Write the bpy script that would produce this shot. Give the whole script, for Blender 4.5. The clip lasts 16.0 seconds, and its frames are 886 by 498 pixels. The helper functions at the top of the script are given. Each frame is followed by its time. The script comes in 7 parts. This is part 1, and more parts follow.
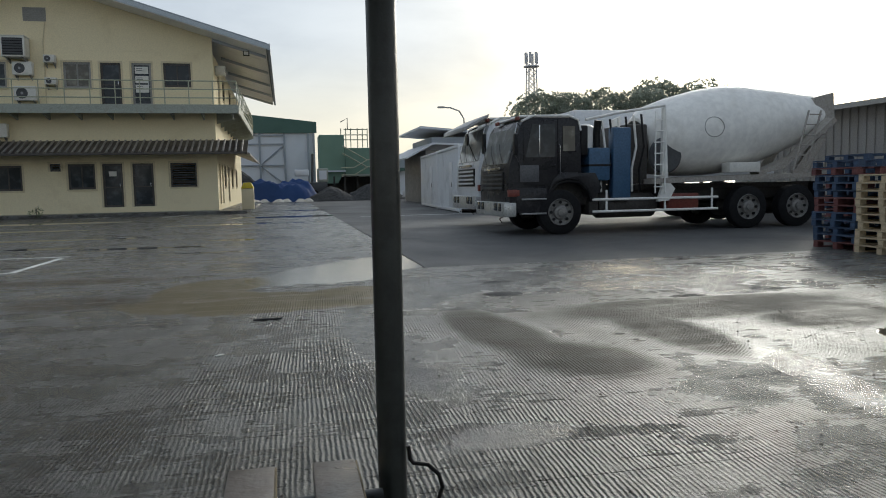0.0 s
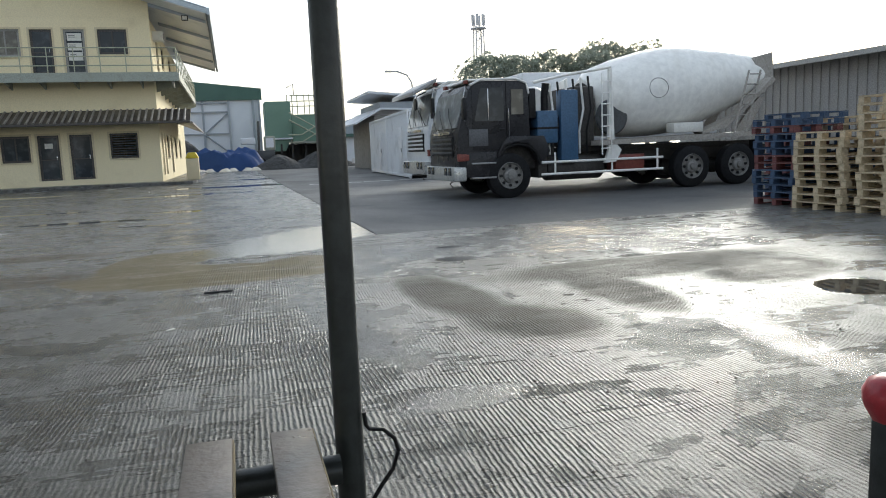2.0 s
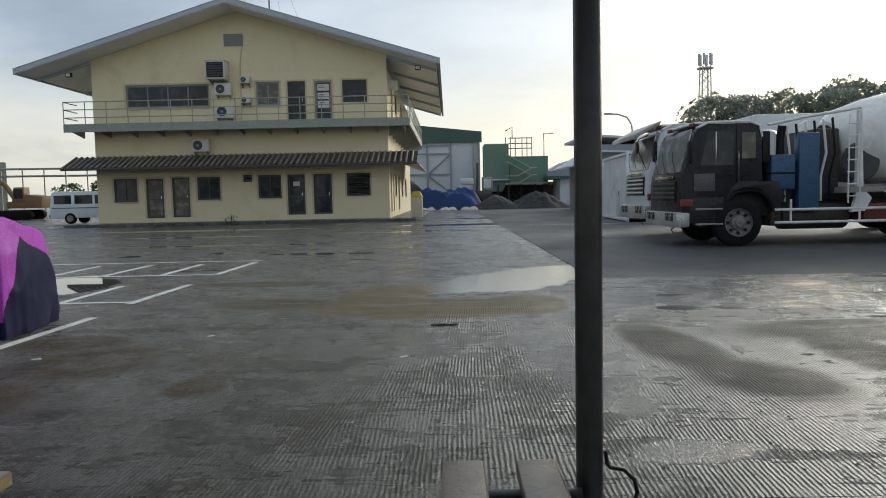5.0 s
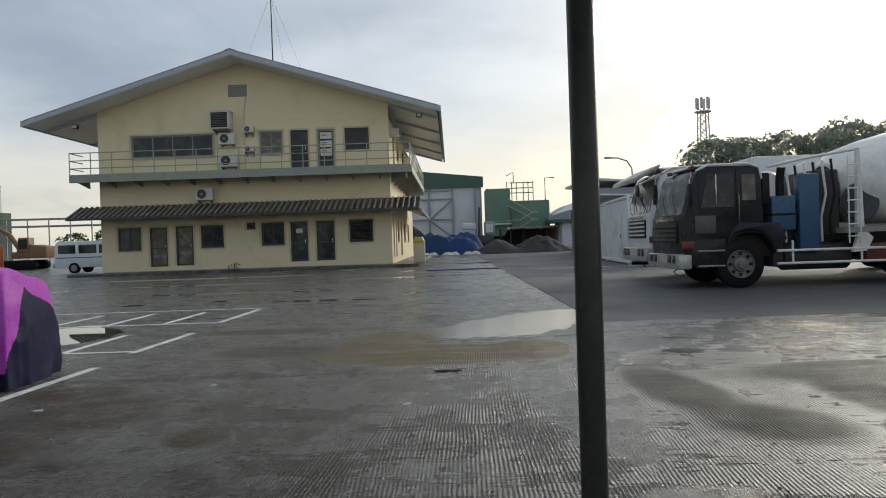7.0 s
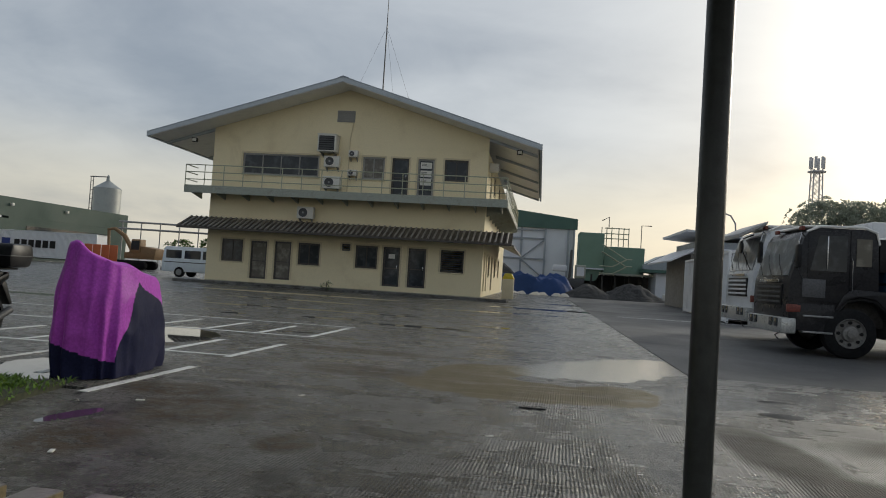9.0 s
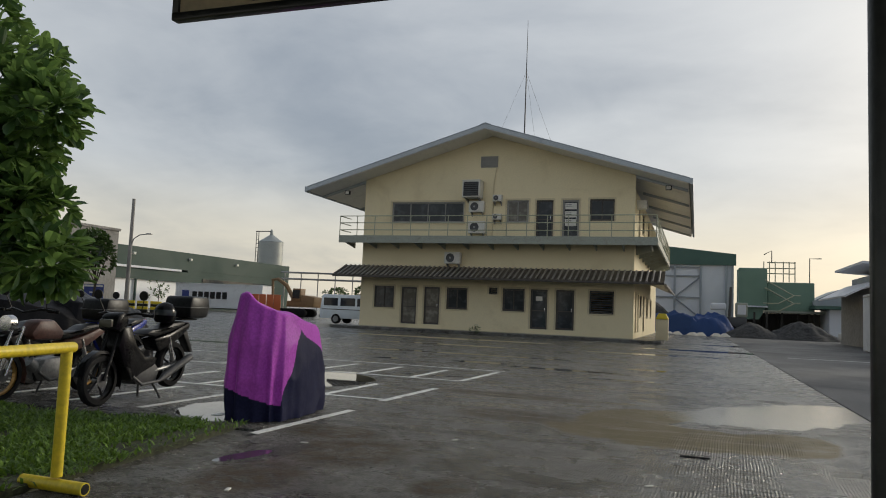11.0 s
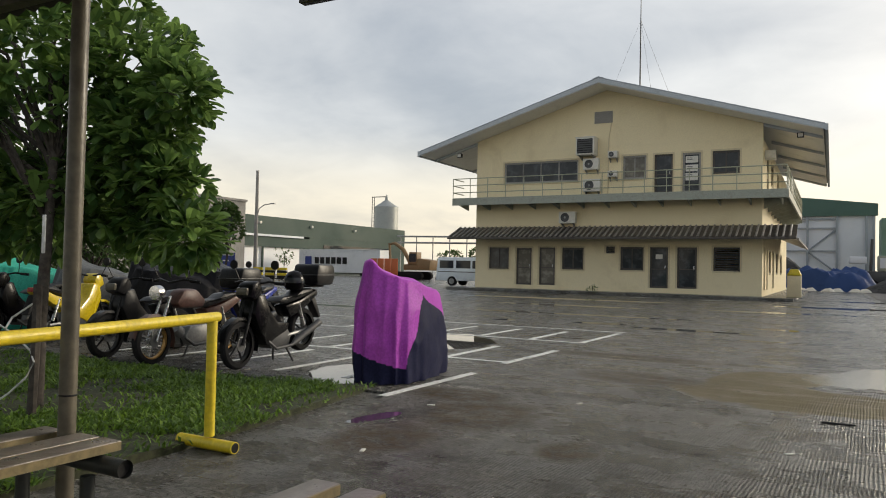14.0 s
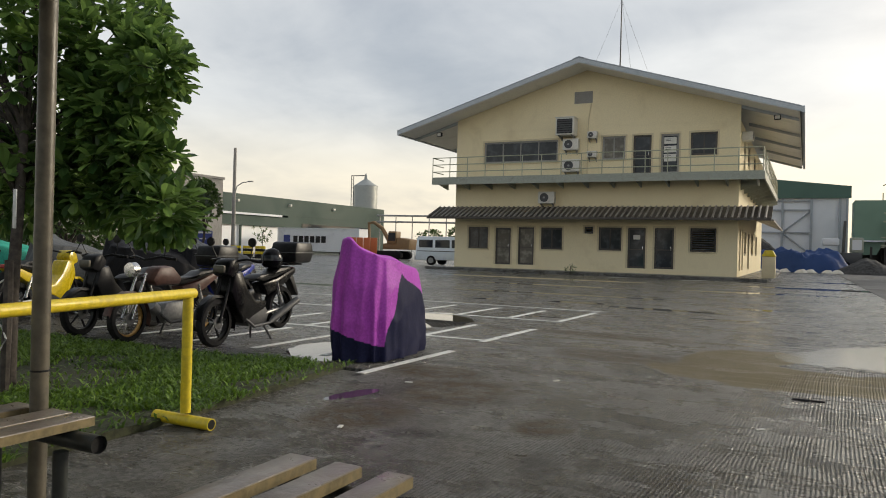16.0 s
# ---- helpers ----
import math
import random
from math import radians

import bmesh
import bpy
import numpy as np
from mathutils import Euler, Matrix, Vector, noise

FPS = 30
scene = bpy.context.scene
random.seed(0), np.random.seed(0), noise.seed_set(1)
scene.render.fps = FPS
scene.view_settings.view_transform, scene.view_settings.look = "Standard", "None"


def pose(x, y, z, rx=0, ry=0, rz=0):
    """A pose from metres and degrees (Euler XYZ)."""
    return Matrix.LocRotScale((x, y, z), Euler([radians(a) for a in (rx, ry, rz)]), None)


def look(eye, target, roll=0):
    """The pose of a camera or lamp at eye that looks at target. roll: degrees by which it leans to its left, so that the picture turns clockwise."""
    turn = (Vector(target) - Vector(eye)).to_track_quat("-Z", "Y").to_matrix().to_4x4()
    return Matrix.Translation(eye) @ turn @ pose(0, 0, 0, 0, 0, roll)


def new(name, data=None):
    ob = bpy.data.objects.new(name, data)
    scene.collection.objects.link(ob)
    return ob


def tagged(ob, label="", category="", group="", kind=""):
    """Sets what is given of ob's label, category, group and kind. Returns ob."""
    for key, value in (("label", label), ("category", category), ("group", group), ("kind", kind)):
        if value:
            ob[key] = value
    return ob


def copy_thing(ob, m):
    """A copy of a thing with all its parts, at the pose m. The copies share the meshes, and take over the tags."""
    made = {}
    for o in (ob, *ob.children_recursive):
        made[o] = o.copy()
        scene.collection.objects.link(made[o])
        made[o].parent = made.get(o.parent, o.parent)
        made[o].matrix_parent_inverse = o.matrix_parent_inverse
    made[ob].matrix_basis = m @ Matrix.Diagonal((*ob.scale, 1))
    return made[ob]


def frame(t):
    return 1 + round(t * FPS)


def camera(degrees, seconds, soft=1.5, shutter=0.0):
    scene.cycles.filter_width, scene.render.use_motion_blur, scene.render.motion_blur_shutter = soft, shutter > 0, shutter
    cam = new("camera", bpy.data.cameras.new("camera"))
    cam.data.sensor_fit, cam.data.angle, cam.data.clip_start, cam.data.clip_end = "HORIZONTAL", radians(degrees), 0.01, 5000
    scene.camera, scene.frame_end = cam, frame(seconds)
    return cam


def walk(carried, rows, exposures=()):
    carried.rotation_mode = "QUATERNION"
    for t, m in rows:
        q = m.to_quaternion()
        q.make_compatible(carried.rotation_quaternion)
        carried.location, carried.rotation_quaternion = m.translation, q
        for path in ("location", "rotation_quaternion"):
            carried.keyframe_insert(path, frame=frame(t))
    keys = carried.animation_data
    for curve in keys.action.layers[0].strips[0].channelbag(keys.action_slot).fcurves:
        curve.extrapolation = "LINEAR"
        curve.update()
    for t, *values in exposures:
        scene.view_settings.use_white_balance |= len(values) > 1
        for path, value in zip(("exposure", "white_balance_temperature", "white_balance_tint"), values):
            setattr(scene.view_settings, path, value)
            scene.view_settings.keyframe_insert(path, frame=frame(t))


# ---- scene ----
cam = camera(62.9, 16.0, soft=1.0)
PATH = [
    (0, (0.098, 0.109, 1.178), (0.519, 2.056, 1.003), -1.1),
    (0.5, (0.107, 0.079, 1.201), (0.593, 1.994, 0.889), -3.1),
    (1, (0.106, 0.061, 1.205), (0.634, 1.959, 0.861), -4.3),
    (1.5, (0.099, 0.05, 1.202), (0.633, 1.95, 0.878), -3.1),
    (2, (0.099, 0.078, 1.191), (0.642, 1.983, 0.917), -2.3),
    (2.5, (0.099, 0.087, 1.181), (0.621, 2.005, 0.956), -2.2),
    (3, (0.073, 0.089, 1.18), (0.493, 2.037, 1.008), -2.2),
    (3.5, (0.081, 0.03, 1.185), (0.318, 2.013, 1.076), -1.8),
    (4, (0.01, 0.01, 1.189), (0.13, 2.002, 1.056), 0.1),
    (4.5, (-0.028, -0.027, 1.212), (-0.033, 1.967, 1.059), -0.7),
    (7, (-0.023, -0.066, 1.226), (-0.047, 1.934, 1.205), -1.9),
    (7.5, (-0.036, -0.054, 1.197), (-0.117, 1.945, 1.211), -0.2),
    (8, (-0.06, -0.093, 1.181), (-0.214, 1.9, 1.229), 1.8),
    (10.5, (-0.109, -0.101, 1.2), (-0.644, 1.821, 1.329), 2.8),
    (11, (-0.092, -0.129, 1.198), (-0.755, 1.75, 1.367), 2.4),
    (11.5, (-0.116, -0.122, 1.219), (-0.841, 1.735, 1.384), 2.0),
    (12, (-0.121, -0.127, 1.219), (-0.918, 1.702, 1.352), 0.7),
    (12.5, (-0.141, -0.12, 1.235), (-0.999, 1.682, 1.366), 0.8),
    (13, (-0.131, -0.159, 1.237), (-1.064, 1.606, 1.367), 1.0),
    (13.5, (-0.137, -0.157, 1.233), (-1.073, 1.61, 1.303), 0.4),
    (14, (-0.149, -0.145, 1.232), (-1.096, 1.616, 1.284), 1.2),
    (14.5, (-0.141, -0.153, 1.229), (-1.082, 1.612, 1.265), 1.6),
    (15, (-0.144, -0.136, 1.223), (-1.074, 1.634, 1.25), 1.8),
    (15.5, (-0.144, -0.136, 1.216), (-1.059, 1.642, 1.245), 1.6),
    (16, (-0.146, -0.134, 1.217), (-1.042, 1.655, 1.214), 1.5),
]
EXPOSURES = [(0.0, 0.18, 6100, 5), (0.5, 0.62, 6100, 5), (1.2, 0.98, 6050, 5), (2.5, 0.84, 6050, 5), (3.5, 0.56, 6050, 5), (4.5, 0.34, 6100, 5),
             (7.0, 0.24, 6250, 6), (8.0, -0.04, 6400, 6), (10.5, -0.02, 6550, 7), (12.0, 0.33, 6850, 7), (14.5, 0.53, 7000, 8), (16.0, 0.53, 7000, 8)]
walk(cam, [(t, look(eye, to, roll)) for t, eye, to, roll in PATH], EXPOSURES)

# ---- sky and sun: overcast, low sun behind thin cloud ----
SUN_AZ, SUN_EL = 39.0, 18.0          # degrees clockwise from +y, and above the horizon
SUN_DIR = Vector((math.sin(radians(SUN_AZ)) * math.cos(radians(SUN_EL)),
                  math.cos(radians(SUN_AZ)) * math.cos(radians(SUN_EL)), math.sin(radians(SUN_EL))))


class Nodes:
    """A short way to write node trees."""

    def __init__(self, tree):
        self.tree = tree
        tree.nodes.clear()

    def add(self, kind, ins=None, **props):
        n = self.tree.nodes.new(kind)
        for k, v in props.items():
            setattr(n, k, v)
        for k, v in (ins or {}).items():
            self.put(n.inputs[k], v)
        return n

    def put(self, socket, v):
        if isinstance(v, bpy.types.NodeSocket):
            self.tree.links.new(v, socket)
        elif isinstance(v, (tuple, list)) and len(v) == 3 and socket.type == "RGBA":
            socket.default_value = (*v, 1)
        else:
            socket.default_value = v

    def math(self, op, a, b=0.0, clamp=False):
        n = self.add("ShaderNodeMath", {0: a, 1: b}, operation=op)
        n.use_clamp = clamp
        return n.outputs[0]

    def vmath(self, op, a, b=(0, 0, 0)):
        n = self.add("ShaderNodeVectorMath", {0: a, 1: b}, operation=op)
        return n.outputs["Value"] if op in ("LENGTH", "DOT_PRODUCT", "DISTANCE") else n.outputs[0]

    def noise(self, vec, scale, detail=4.0, rough=0.55, dist=0.0):
        return self.add("ShaderNodeTexNoise", {"Vector": vec, "Scale": scale, "Detail": detail, "Roughness": rough,
                                               "Distortion": dist}).outputs["Fac"]

    def span(self, v, a, b, c=0.0, d=1.0, smooth=True):
        n = self.add("ShaderNodeMapRange", {0: v, 1: a, 2: b, 3: c, 4: d})
        n.interpolation_type = "SMOOTHSTEP" if smooth else "LINEAR"
        return n.outputs[0]

    def mix(self, f, a, b, blend="MIX"):
        n = self.add("ShaderNodeMix", data_type="RGBA", blend_type=blend)
        self.put(n.inputs[0], f), self.put(n.inputs[6], a), self.put(n.inputs[7], b)
        return n.outputs[2]


def make_world():
    w = bpy.data.worlds.new("sky")
    scene.world = w
    w.use_nodes = True
    n = Nodes(w.node_tree)
    way = n.vmath("NORMALIZE", n.add("ShaderNodeTexCoord").outputs["Generated"])
    sep = n.add("ShaderNodeSeparateXYZ", {0: way})
    up = n.math("MAXIMUM", sep.outputs[2], 0.0)
    low = n.math("ADD", up, 0.22)
    flat = n.add("ShaderNodeCombineXYZ", {0: n.math("DIVIDE", sep.outputs[0], low), 1: n.math("DIVIDE", sep.outputs[1], low),
                                          2: n.math("MULTIPLY", up, 2.0)}).outputs[0]
    big = n.noise(flat, 0.50, 5, 0.5, 0.5)
    fine = n.noise(flat, 2.3, 7, 0.6, 0.3)
    both = n.math("ADD", n.math("MULTIPLY", big, 0.8), n.math("MULTIPLY", fine, 0.2))
    cloud = n.mix(n.span(both, 0.34, 0.66), (0.24, 0.275, 0.34), (0.57, 0.59, 0.63))
    warm = n.math("MULTIPLY", n.span(sep.outputs[2], 0.20, 0.04), n.span(both, 0.30, 0.55, 0.45, 1.0))
    cloud = n.mix(warm, cloud, (0.78, 0.715, 0.60))
    near = n.math("MAXIMUM", n.vmath("DOT_PRODUCT", way, tuple(SUN_DIR)), 0.0)
    wide = n.math("MULTIPLY", n.math("POWER", near, 13.0), 0.12)
    tight = n.math("MULTIPLY", n.math("POWER", near, 42.0), 2.1)
    glow = n.math("MULTIPLY", n.math("ADD", wide, tight), n.span(both, 0.25, 0.6, 0.75, 1.1))
    gl = n.add("ShaderNodeVectorMath", {0: (1.0, 0.95, 0.84), "Scale": glow}, operation="SCALE").outputs[0]
    sky = n.add("ShaderNodeTexSky", sky_type="NISHITA", sun_disc=False, sun_elevation=radians(SUN_EL),
                sun_rotation=radians(SUN_AZ), dust_density=4.0)
    clear = n.add("ShaderNodeVectorMath", {0: sky.outputs[0], "Scale": 0.03}, operation="SCALE").outputs[0]
    total = n.vmath("ADD", n.vmath("ADD", cloud, gl), clear)
    bg = n.add("ShaderNodeBackground", {"Color": total, "Strength": 0.9})
    n.add("ShaderNodeOutputWorld", {0: bg.outputs[0]})


make_world()
sun = new("sun", bpy.data.lights.new("sun", "SUN"))
sun.data.energy, sun.data.angle, sun.data.color = 1.1, radians(12), (1.0, 0.93, 0.82)
sun.matrix_world = look(SUN_DIR * 60, (0, 0, 0))


# ---- materials ----
def surface(name, color, rough=0.6, metal=0.0, vary=0.12, grain=25.0, stain=1.2, stain_color=None, stain_amount=0.35,
            bump=0.15, bump_scale=60.0, spec=0.5, coat=0.0, jitter=0.0, coords="Object"):
    """Colour with grain, broader stains, wear in the gloss and fine relief."""
    m = bpy.data.materials.new(name)
    m.use_nodes = True
    n = Nodes(m.node_tree)
    vec = n.add("ShaderNodeNewGeometry").outputs["Position"] if coords == "World" else n.add("ShaderNodeTexCoord").outputs["Object"]
    g = n.noise(vec, grain, 5, 0.6)
    s = n.noise(vec, stain, 5, 0.6, 0.6)
    dark = tuple(c * (1 - vary * 1.6) for c in color)
    light = tuple(min(1, c * (1 + vary)) for c in color)
    col = n.mix(n.span(g, 0.3, 0.7), dark, light)
    sc = stain_color or tuple(c * 0.6 for c in color)
    col = n.mix(n.math("MULTIPLY", n.span(s, 0.52, 0.75), stain_amount), col, sc)
    if jitter:
        r = n.add("ShaderNodeObjectInfo").outputs["Random"]
        col = n.mix(n.math("MULTIPLY", r, jitter), col, tuple(c * 0.45 for c in color))
    ro = n.span(s, 0.3, 0.75, max(0.02, rough - 0.1), min(1, rough + 0.12))
    b = n.add("ShaderNodeBump", {"Height": n.noise(vec, bump_scale, 4, 0.6), "Strength": bump, "Distance": 0.01})
    p = n.add("ShaderNodeBsdfPrincipled", {"Base Color": col, "Roughness": ro, "Metallic": metal, "Normal": b.outputs[0],
                                           "Specular IOR Level": spec, "Coat Weight": coat, "Coat Roughness": 0.12})
    n.add("ShaderNodeOutputMaterial", {0: p.outputs[0]})
    return m


def glass_dark(name, tint=(0.03, 0.035, 0.04), rough=0.06):
    """Window glass before a dark room: a glossy dark pane."""
    m = bpy.data.materials.new(name)
    m.use_nodes = True
    n = Nodes(m.node_tree)
    vec = n.add("ShaderNodeTexCoord").outputs["Object"]
    b = n.add("ShaderNodeBump", {"Height": n.noise(vec, 1.5, 2), "Strength": 0.06, "Distance": 0.05})
    dirt = n.noise(vec, 3, 5)
    p = n.add("ShaderNodeBsdfPrincipled", {"Base Color": n.mix(n.span(dirt, 0.45, 0.75), tint, tuple(c * 2 + 0.01 for c in tint)),
                                           "Roughness": rough, "Specular IOR Level": 0.32, "Normal": b.outputs[0]})
    n.add("ShaderNodeOutputMaterial", {0: p.outputs[0]})
    return m


def ground_material():
    """Wet tined concrete: silt, dry patches, standing water, tine grooves."""
    m = bpy.data.materials.new("wet_concrete")
    m.use_nodes = True
    n = Nodes(m.node_tree)
    pos = n.add("ShaderNodeNewGeometry").outputs["Position"]
    wob = n.noise(pos, 0.9, 5, 0.6)
    wob2 = n.noise(pos, 3.5, 4, 0.6)
    edge = n.math("ADD", n.math("MULTIPLY", n.math("SUBTRACT", wob, 0.5), 1.3), n.math("MULTIPLY", n.math("SUBTRACT", wob2, 0.5), 0.35))

    def blobs(rows, soft=0.3):
        total = None
        for x, y, rx, ry, turn in rows:
            q = n.add("ShaderNodeMapping", {0: pos, 1: (x, y, 0), 2: (0, 0, radians(turn)), 3: (rx, ry, 1e6)}, vector_type="TEXTURE").outputs[0]
            d = n.math("ADD", n.vmath("LENGTH", q), edge)
            k = n.span(d, 1.0 + soft / 2, 1.0 - soft / 2)
            total = k if total is None else n.math("MAXIMUM", total, k)
        return total

    sx = n.add("ShaderNodeSeparateXYZ", {0: pos})
    px, py = sx.outputs[0], sx.outputs[1]
    west = n.span(px, 0.6, -1.6)
    water = blobs([(-5.75, 10.9, 0.55, 1.35, 22), (-5.1, 6.75, 0.42, 0.75, 28), (-3.44, 4.85, 0.09, 0.32, -12),
                   (-7.2, 16.2, 0.42, 0.30, 0), (-5.0, 16.7, 0.75, 0.26, 3), (-2.8, 16.0, 1.25, 0.22, -4), (-0.9, 17.6, 0.9, 0.2, 0), (-1.5, 25.5, 2.6, 0.4, 3), (-6.5, 19.6, 3.4, 0.3, 0), (-13.0, 18.0, 2.5, 0.4, 0),
                   (-10.5, 30.0, 5.0, 0.7, 0), (1.0, 31.0, 3.2, 0.8, 0), (-8.5, 24.5, 2.6, 0.35, 0), (-1.2, 14.4, 1.2, 0.10, 4), (-4.6, 12.6, 1.0, 0.07, 2), (4.0, 40.0, 4.0, 0.9, 0), (4.72, 4.55, 0.36, 0.30, 10)], 0.06)
    pool = blobs([(0.40, 10.2, 0.60, 1.15, -20), (1.15, 10.6, 0.75, 1.9, -25)], 0.12)
    film = blobs([(3.2, 3.8, 0.17, 1.15, -9), (3.9, 8.4, 2.6, 0.95, 3), (1.15, 3.3, 0.35, 0.16, 10), (0.75, 5.6, 0.22, 1.3, 4), (1.2, 7.6, 0.35, 0.6, 0)], 0.5)
    silt = blobs([(-0.20, 7.85, 1.25, 0.80, -4), (-0.85, 9.1, 0.55, 0.95, -20), (0.75, 8.0, 0.55, 0.75, 0)], 0.18)
    smudge = blobs([(-2.78, 5.45, 0.50, 0.62, 15), (-1.73, 4.62, 0.20, 0.30, 0), (-3.35, 6.2, 0.55, 0.35, 0), (-2.1, 8.4, 0.75, 0.45, 0), (-2.6, 10.4, 1.1, 0.35, 0), (-3.0, 4.3, 0.35, 0.5, 0), (-6.0, 9.4, 1.2, 0.3, 0)], 0.7)
    # first two paint the shed's dark reflection by the pool; rest pits and joints
    pits_and_reflection = blobs([(-0.35, 11.7, 0.6, 0.22, 28), (0.45, 12.5, 0.5, 0.12, 20), (-1.48, 3.82, 0.13, 0.28, 10), (-2.3, 4.1, 0.25, 0.12, 0), (-2.6, 6.80, 1.9, 0.10, 1), (-0.75, 6.74, 0.9, 0.06, -4), (-1.15, 5.05, 0.30, 0.07, 3), (-3.3, 5.2, 0.15, 0.3, 0), (2.42, 7.5, 0.17, 0.13, 0), (2.75, 8.75, 0.2, 0.07, 0)], 0.5)
    dry = blobs([(1.72, 5.70, 0.32, 1.05, 4), (1.98, 4.60, 0.44, 0.62, 14), (4.0, 6.20, 1.75, 0.62, 2), (3.05, 5.25, 0.36, 0.85, 4), (4.7, 5.5, 0.9, 0.5, 25)], 0.6)
    dry = n.math("MULTIPLY", dry, n.span(py, 6.74, 6.68))
    base = n.mix(n.span(wob2, 0.3, 0.72), (0.078, 0.082, 0.078), (0.150, 0.153, 0.144))
    base = n.mix(n.math("MULTIPLY", n.span(n.noise(pos, 45, 4, 0.7), 0.35, 0.75), 0.5), base, (0.18, 0.178, 0.168))
    base = n.mix(n.math("MULTIPLY", n.span(n.noise(pos, 0.28, 4, 0.6), 0.48, 0.66), 0.5), base, (0.085, 0.083, 0.079))
    streak = n.span(n.noise(n.vmath("MULTIPLY", pos, (0.5, 1.6, 1.0)), 1.1, 6, 0.68, 0.5), 0.50, 0.63)
    # dark glossy streaks drawn along and across the bays, heavier on the far apron
    lines = n.math("MULTIPLY", n.span(n.noise(n.vmath("MULTIPLY", pos, (0.45, 4.5, 1.0)), 1.5, 8, 0.72, 0.6), 0.53, 0.60), n.span(py, 6.5, 9.5, 0.25, 1.0))
    mud = n.math("MULTIPLY", n.span(n.noise(pos, 2.2, 7, 0.75, 0.8), 0.44, 0.56), n.math("ADD", n.math("MULTIPLY", west, 0.75), 0.18))
    base = n.mix(n.math("MULTIPLY", streak, 0.5), base, (0.048, 0.047, 0.044))
    base = n.mix(n.math("MULTIPLY", mud, 0.75), base, (0.040, 0.029, 0.017))
    base = n.mix(n.math("MULTIPLY", lines, 0.8), base, (0.026, 0.024, 0.021))
    pale = n.span(n.noise(n.vmath("MULTIPLY", pos, (0.6, 2.6, 1.0)), 1.9, 8, 0.72, 0.5), 0.55, 0.66)
    base = n.mix(n.math("MULTIPLY", pale, 0.6), base, (0.24, 0.235, 0.22))
    # exposed stones on the worn west side
    jog = n.add("ShaderNodeVectorMath", {0: n.add("ShaderNodeTexNoise", {"Vector": pos, "Scale": 30.0}).outputs["Color"], "Scale": 0.03}, operation="SCALE").outputs[0]
    cell = n.add("ShaderNodeSeparateColor", {0: n.add("ShaderNodeTexVoronoi", {"Vector": n.vmath("ADD", pos, jog), "Scale": 42.0}).outputs["Color"]}).outputs[0]
    base = n.mix(n.math("MULTIPLY", n.span(cell, 0.45, 0.95), n.math("MULTIPLY", west, 0.6)), base, (0.24, 0.23, 0.205))
    base = n.mix(n.math("MULTIPLY", n.span(cell, 0.45, 0.05), n.math("MULTIPLY", west, 0.85)), base, (0.018, 0.016, 0.012))
    base = n.mix(n.math("MULTIPLY", n.span(n.noise(pos, 26, 3, 0.7), 0.58, 0.66), 0.8), base, (0.024, 0.022, 0.018))
    drag = n.span(n.noise(n.vmath("MULTIPLY", pos, (5.0, 1.1, 1.0)), 2.4, 8, 0.75, 0.4), 0.52, 0.60)
    base = n.mix(n.math("MULTIPLY", n.math("MULTIPLY", drag, n.span(py, 9.0, 6.0)), 0.55), base, (0.026, 0.023, 0.018))
    # raked grooves run away from the shelter in strips of slightly different heading
    bend = n.add("ShaderNodeVectorMath", {0: n.add("ShaderNodeTexNoise", {"Vector": n.vmath("MULTIPLY", pos, (1.0, 0.35, 1.0)), "Scale": 1.4, "Detail": 3.0}).outputs["Color"], "Scale": 0.07},
                 operation="SCALE").outputs[0]
    lane = n.add("ShaderNodeSeparateColor", {0: n.add("ShaderNodeTexVoronoi", {"Vector": n.vmath("ADD", n.vmath("MULTIPLY", pos, (1.1, 0.36, 0.0)), bend), "Scale": 1.0}).outputs["Color"]}).outputs
    slant = n.add("ShaderNodeCombineXYZ", {0: n.math("MULTIPLY", py, n.span(lane[1], 0.0, 1.0, -0.10, 0.10, False)), 1: 0.0, 2: 0.0}).outputs[0]
    raked = n.vmath("ADD", n.vmath("ADD", n.vmath("MULTIPLY", pos, (1.0, 0.5, 0.0)), bend), slant)
    tine = n.add("ShaderNodeTexWave", {"Vector": raked, "Scale": 13.0, "Distortion": 3.4, "Detail": 4.0, "Detail Scale": 2.5, "Detail Roughness": 0.7},
                 bands_direction="X").outputs["Fac"]
    where = n.math("MULTIPLY", n.math("MULTIPLY", n.span(n.noise(pos, 1.5, 6, 0.72), 0.38, 0.54, 0.22, 1.0), n.span(lane[0], 0.12, 0.4, 0.4, 1.0)),
                   n.math("MULTIPLY", n.span(py, 11.0, 8.5), n.span(px, -3.6, -1.6, 0.2, 1.0)))
    where = n.math("MULTIPLY", where, n.math("SUBTRACT", 1.0, n.math("MULTIPLY", film, 0.75)))
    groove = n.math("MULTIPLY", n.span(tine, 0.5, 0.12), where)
    crest_highlight = n.math("MULTIPLY", n.span(tine, 0.55, 0.9), where)
    # relief is painted too: crests paled as highlights, grooves darkened as shade and dirt
    base = n.mix(n.math("MULTIPLY", crest_highlight, 0.40), base, (0.22, 0.218, 0.203))
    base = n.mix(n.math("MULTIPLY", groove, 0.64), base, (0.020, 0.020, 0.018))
    brown = n.mix(n.noise(pos, 12, 4), (0.135, 0.105, 0.048), (0.200, 0.160, 0.084))
    base = n.mix(n.math("MULTIPLY", silt, n.span(groove, 0.0, 1.0, 0.93, 0.62, False)), base, brown)
    base = n.mix(n.math("MULTIPLY", n.math("MULTIPLY", smudge, n.span(n.noise(pos, 7, 6, 0.75, 0.5), 0.36, 0.60)), 0.85), base, (0.085, 0.054, 0.019))
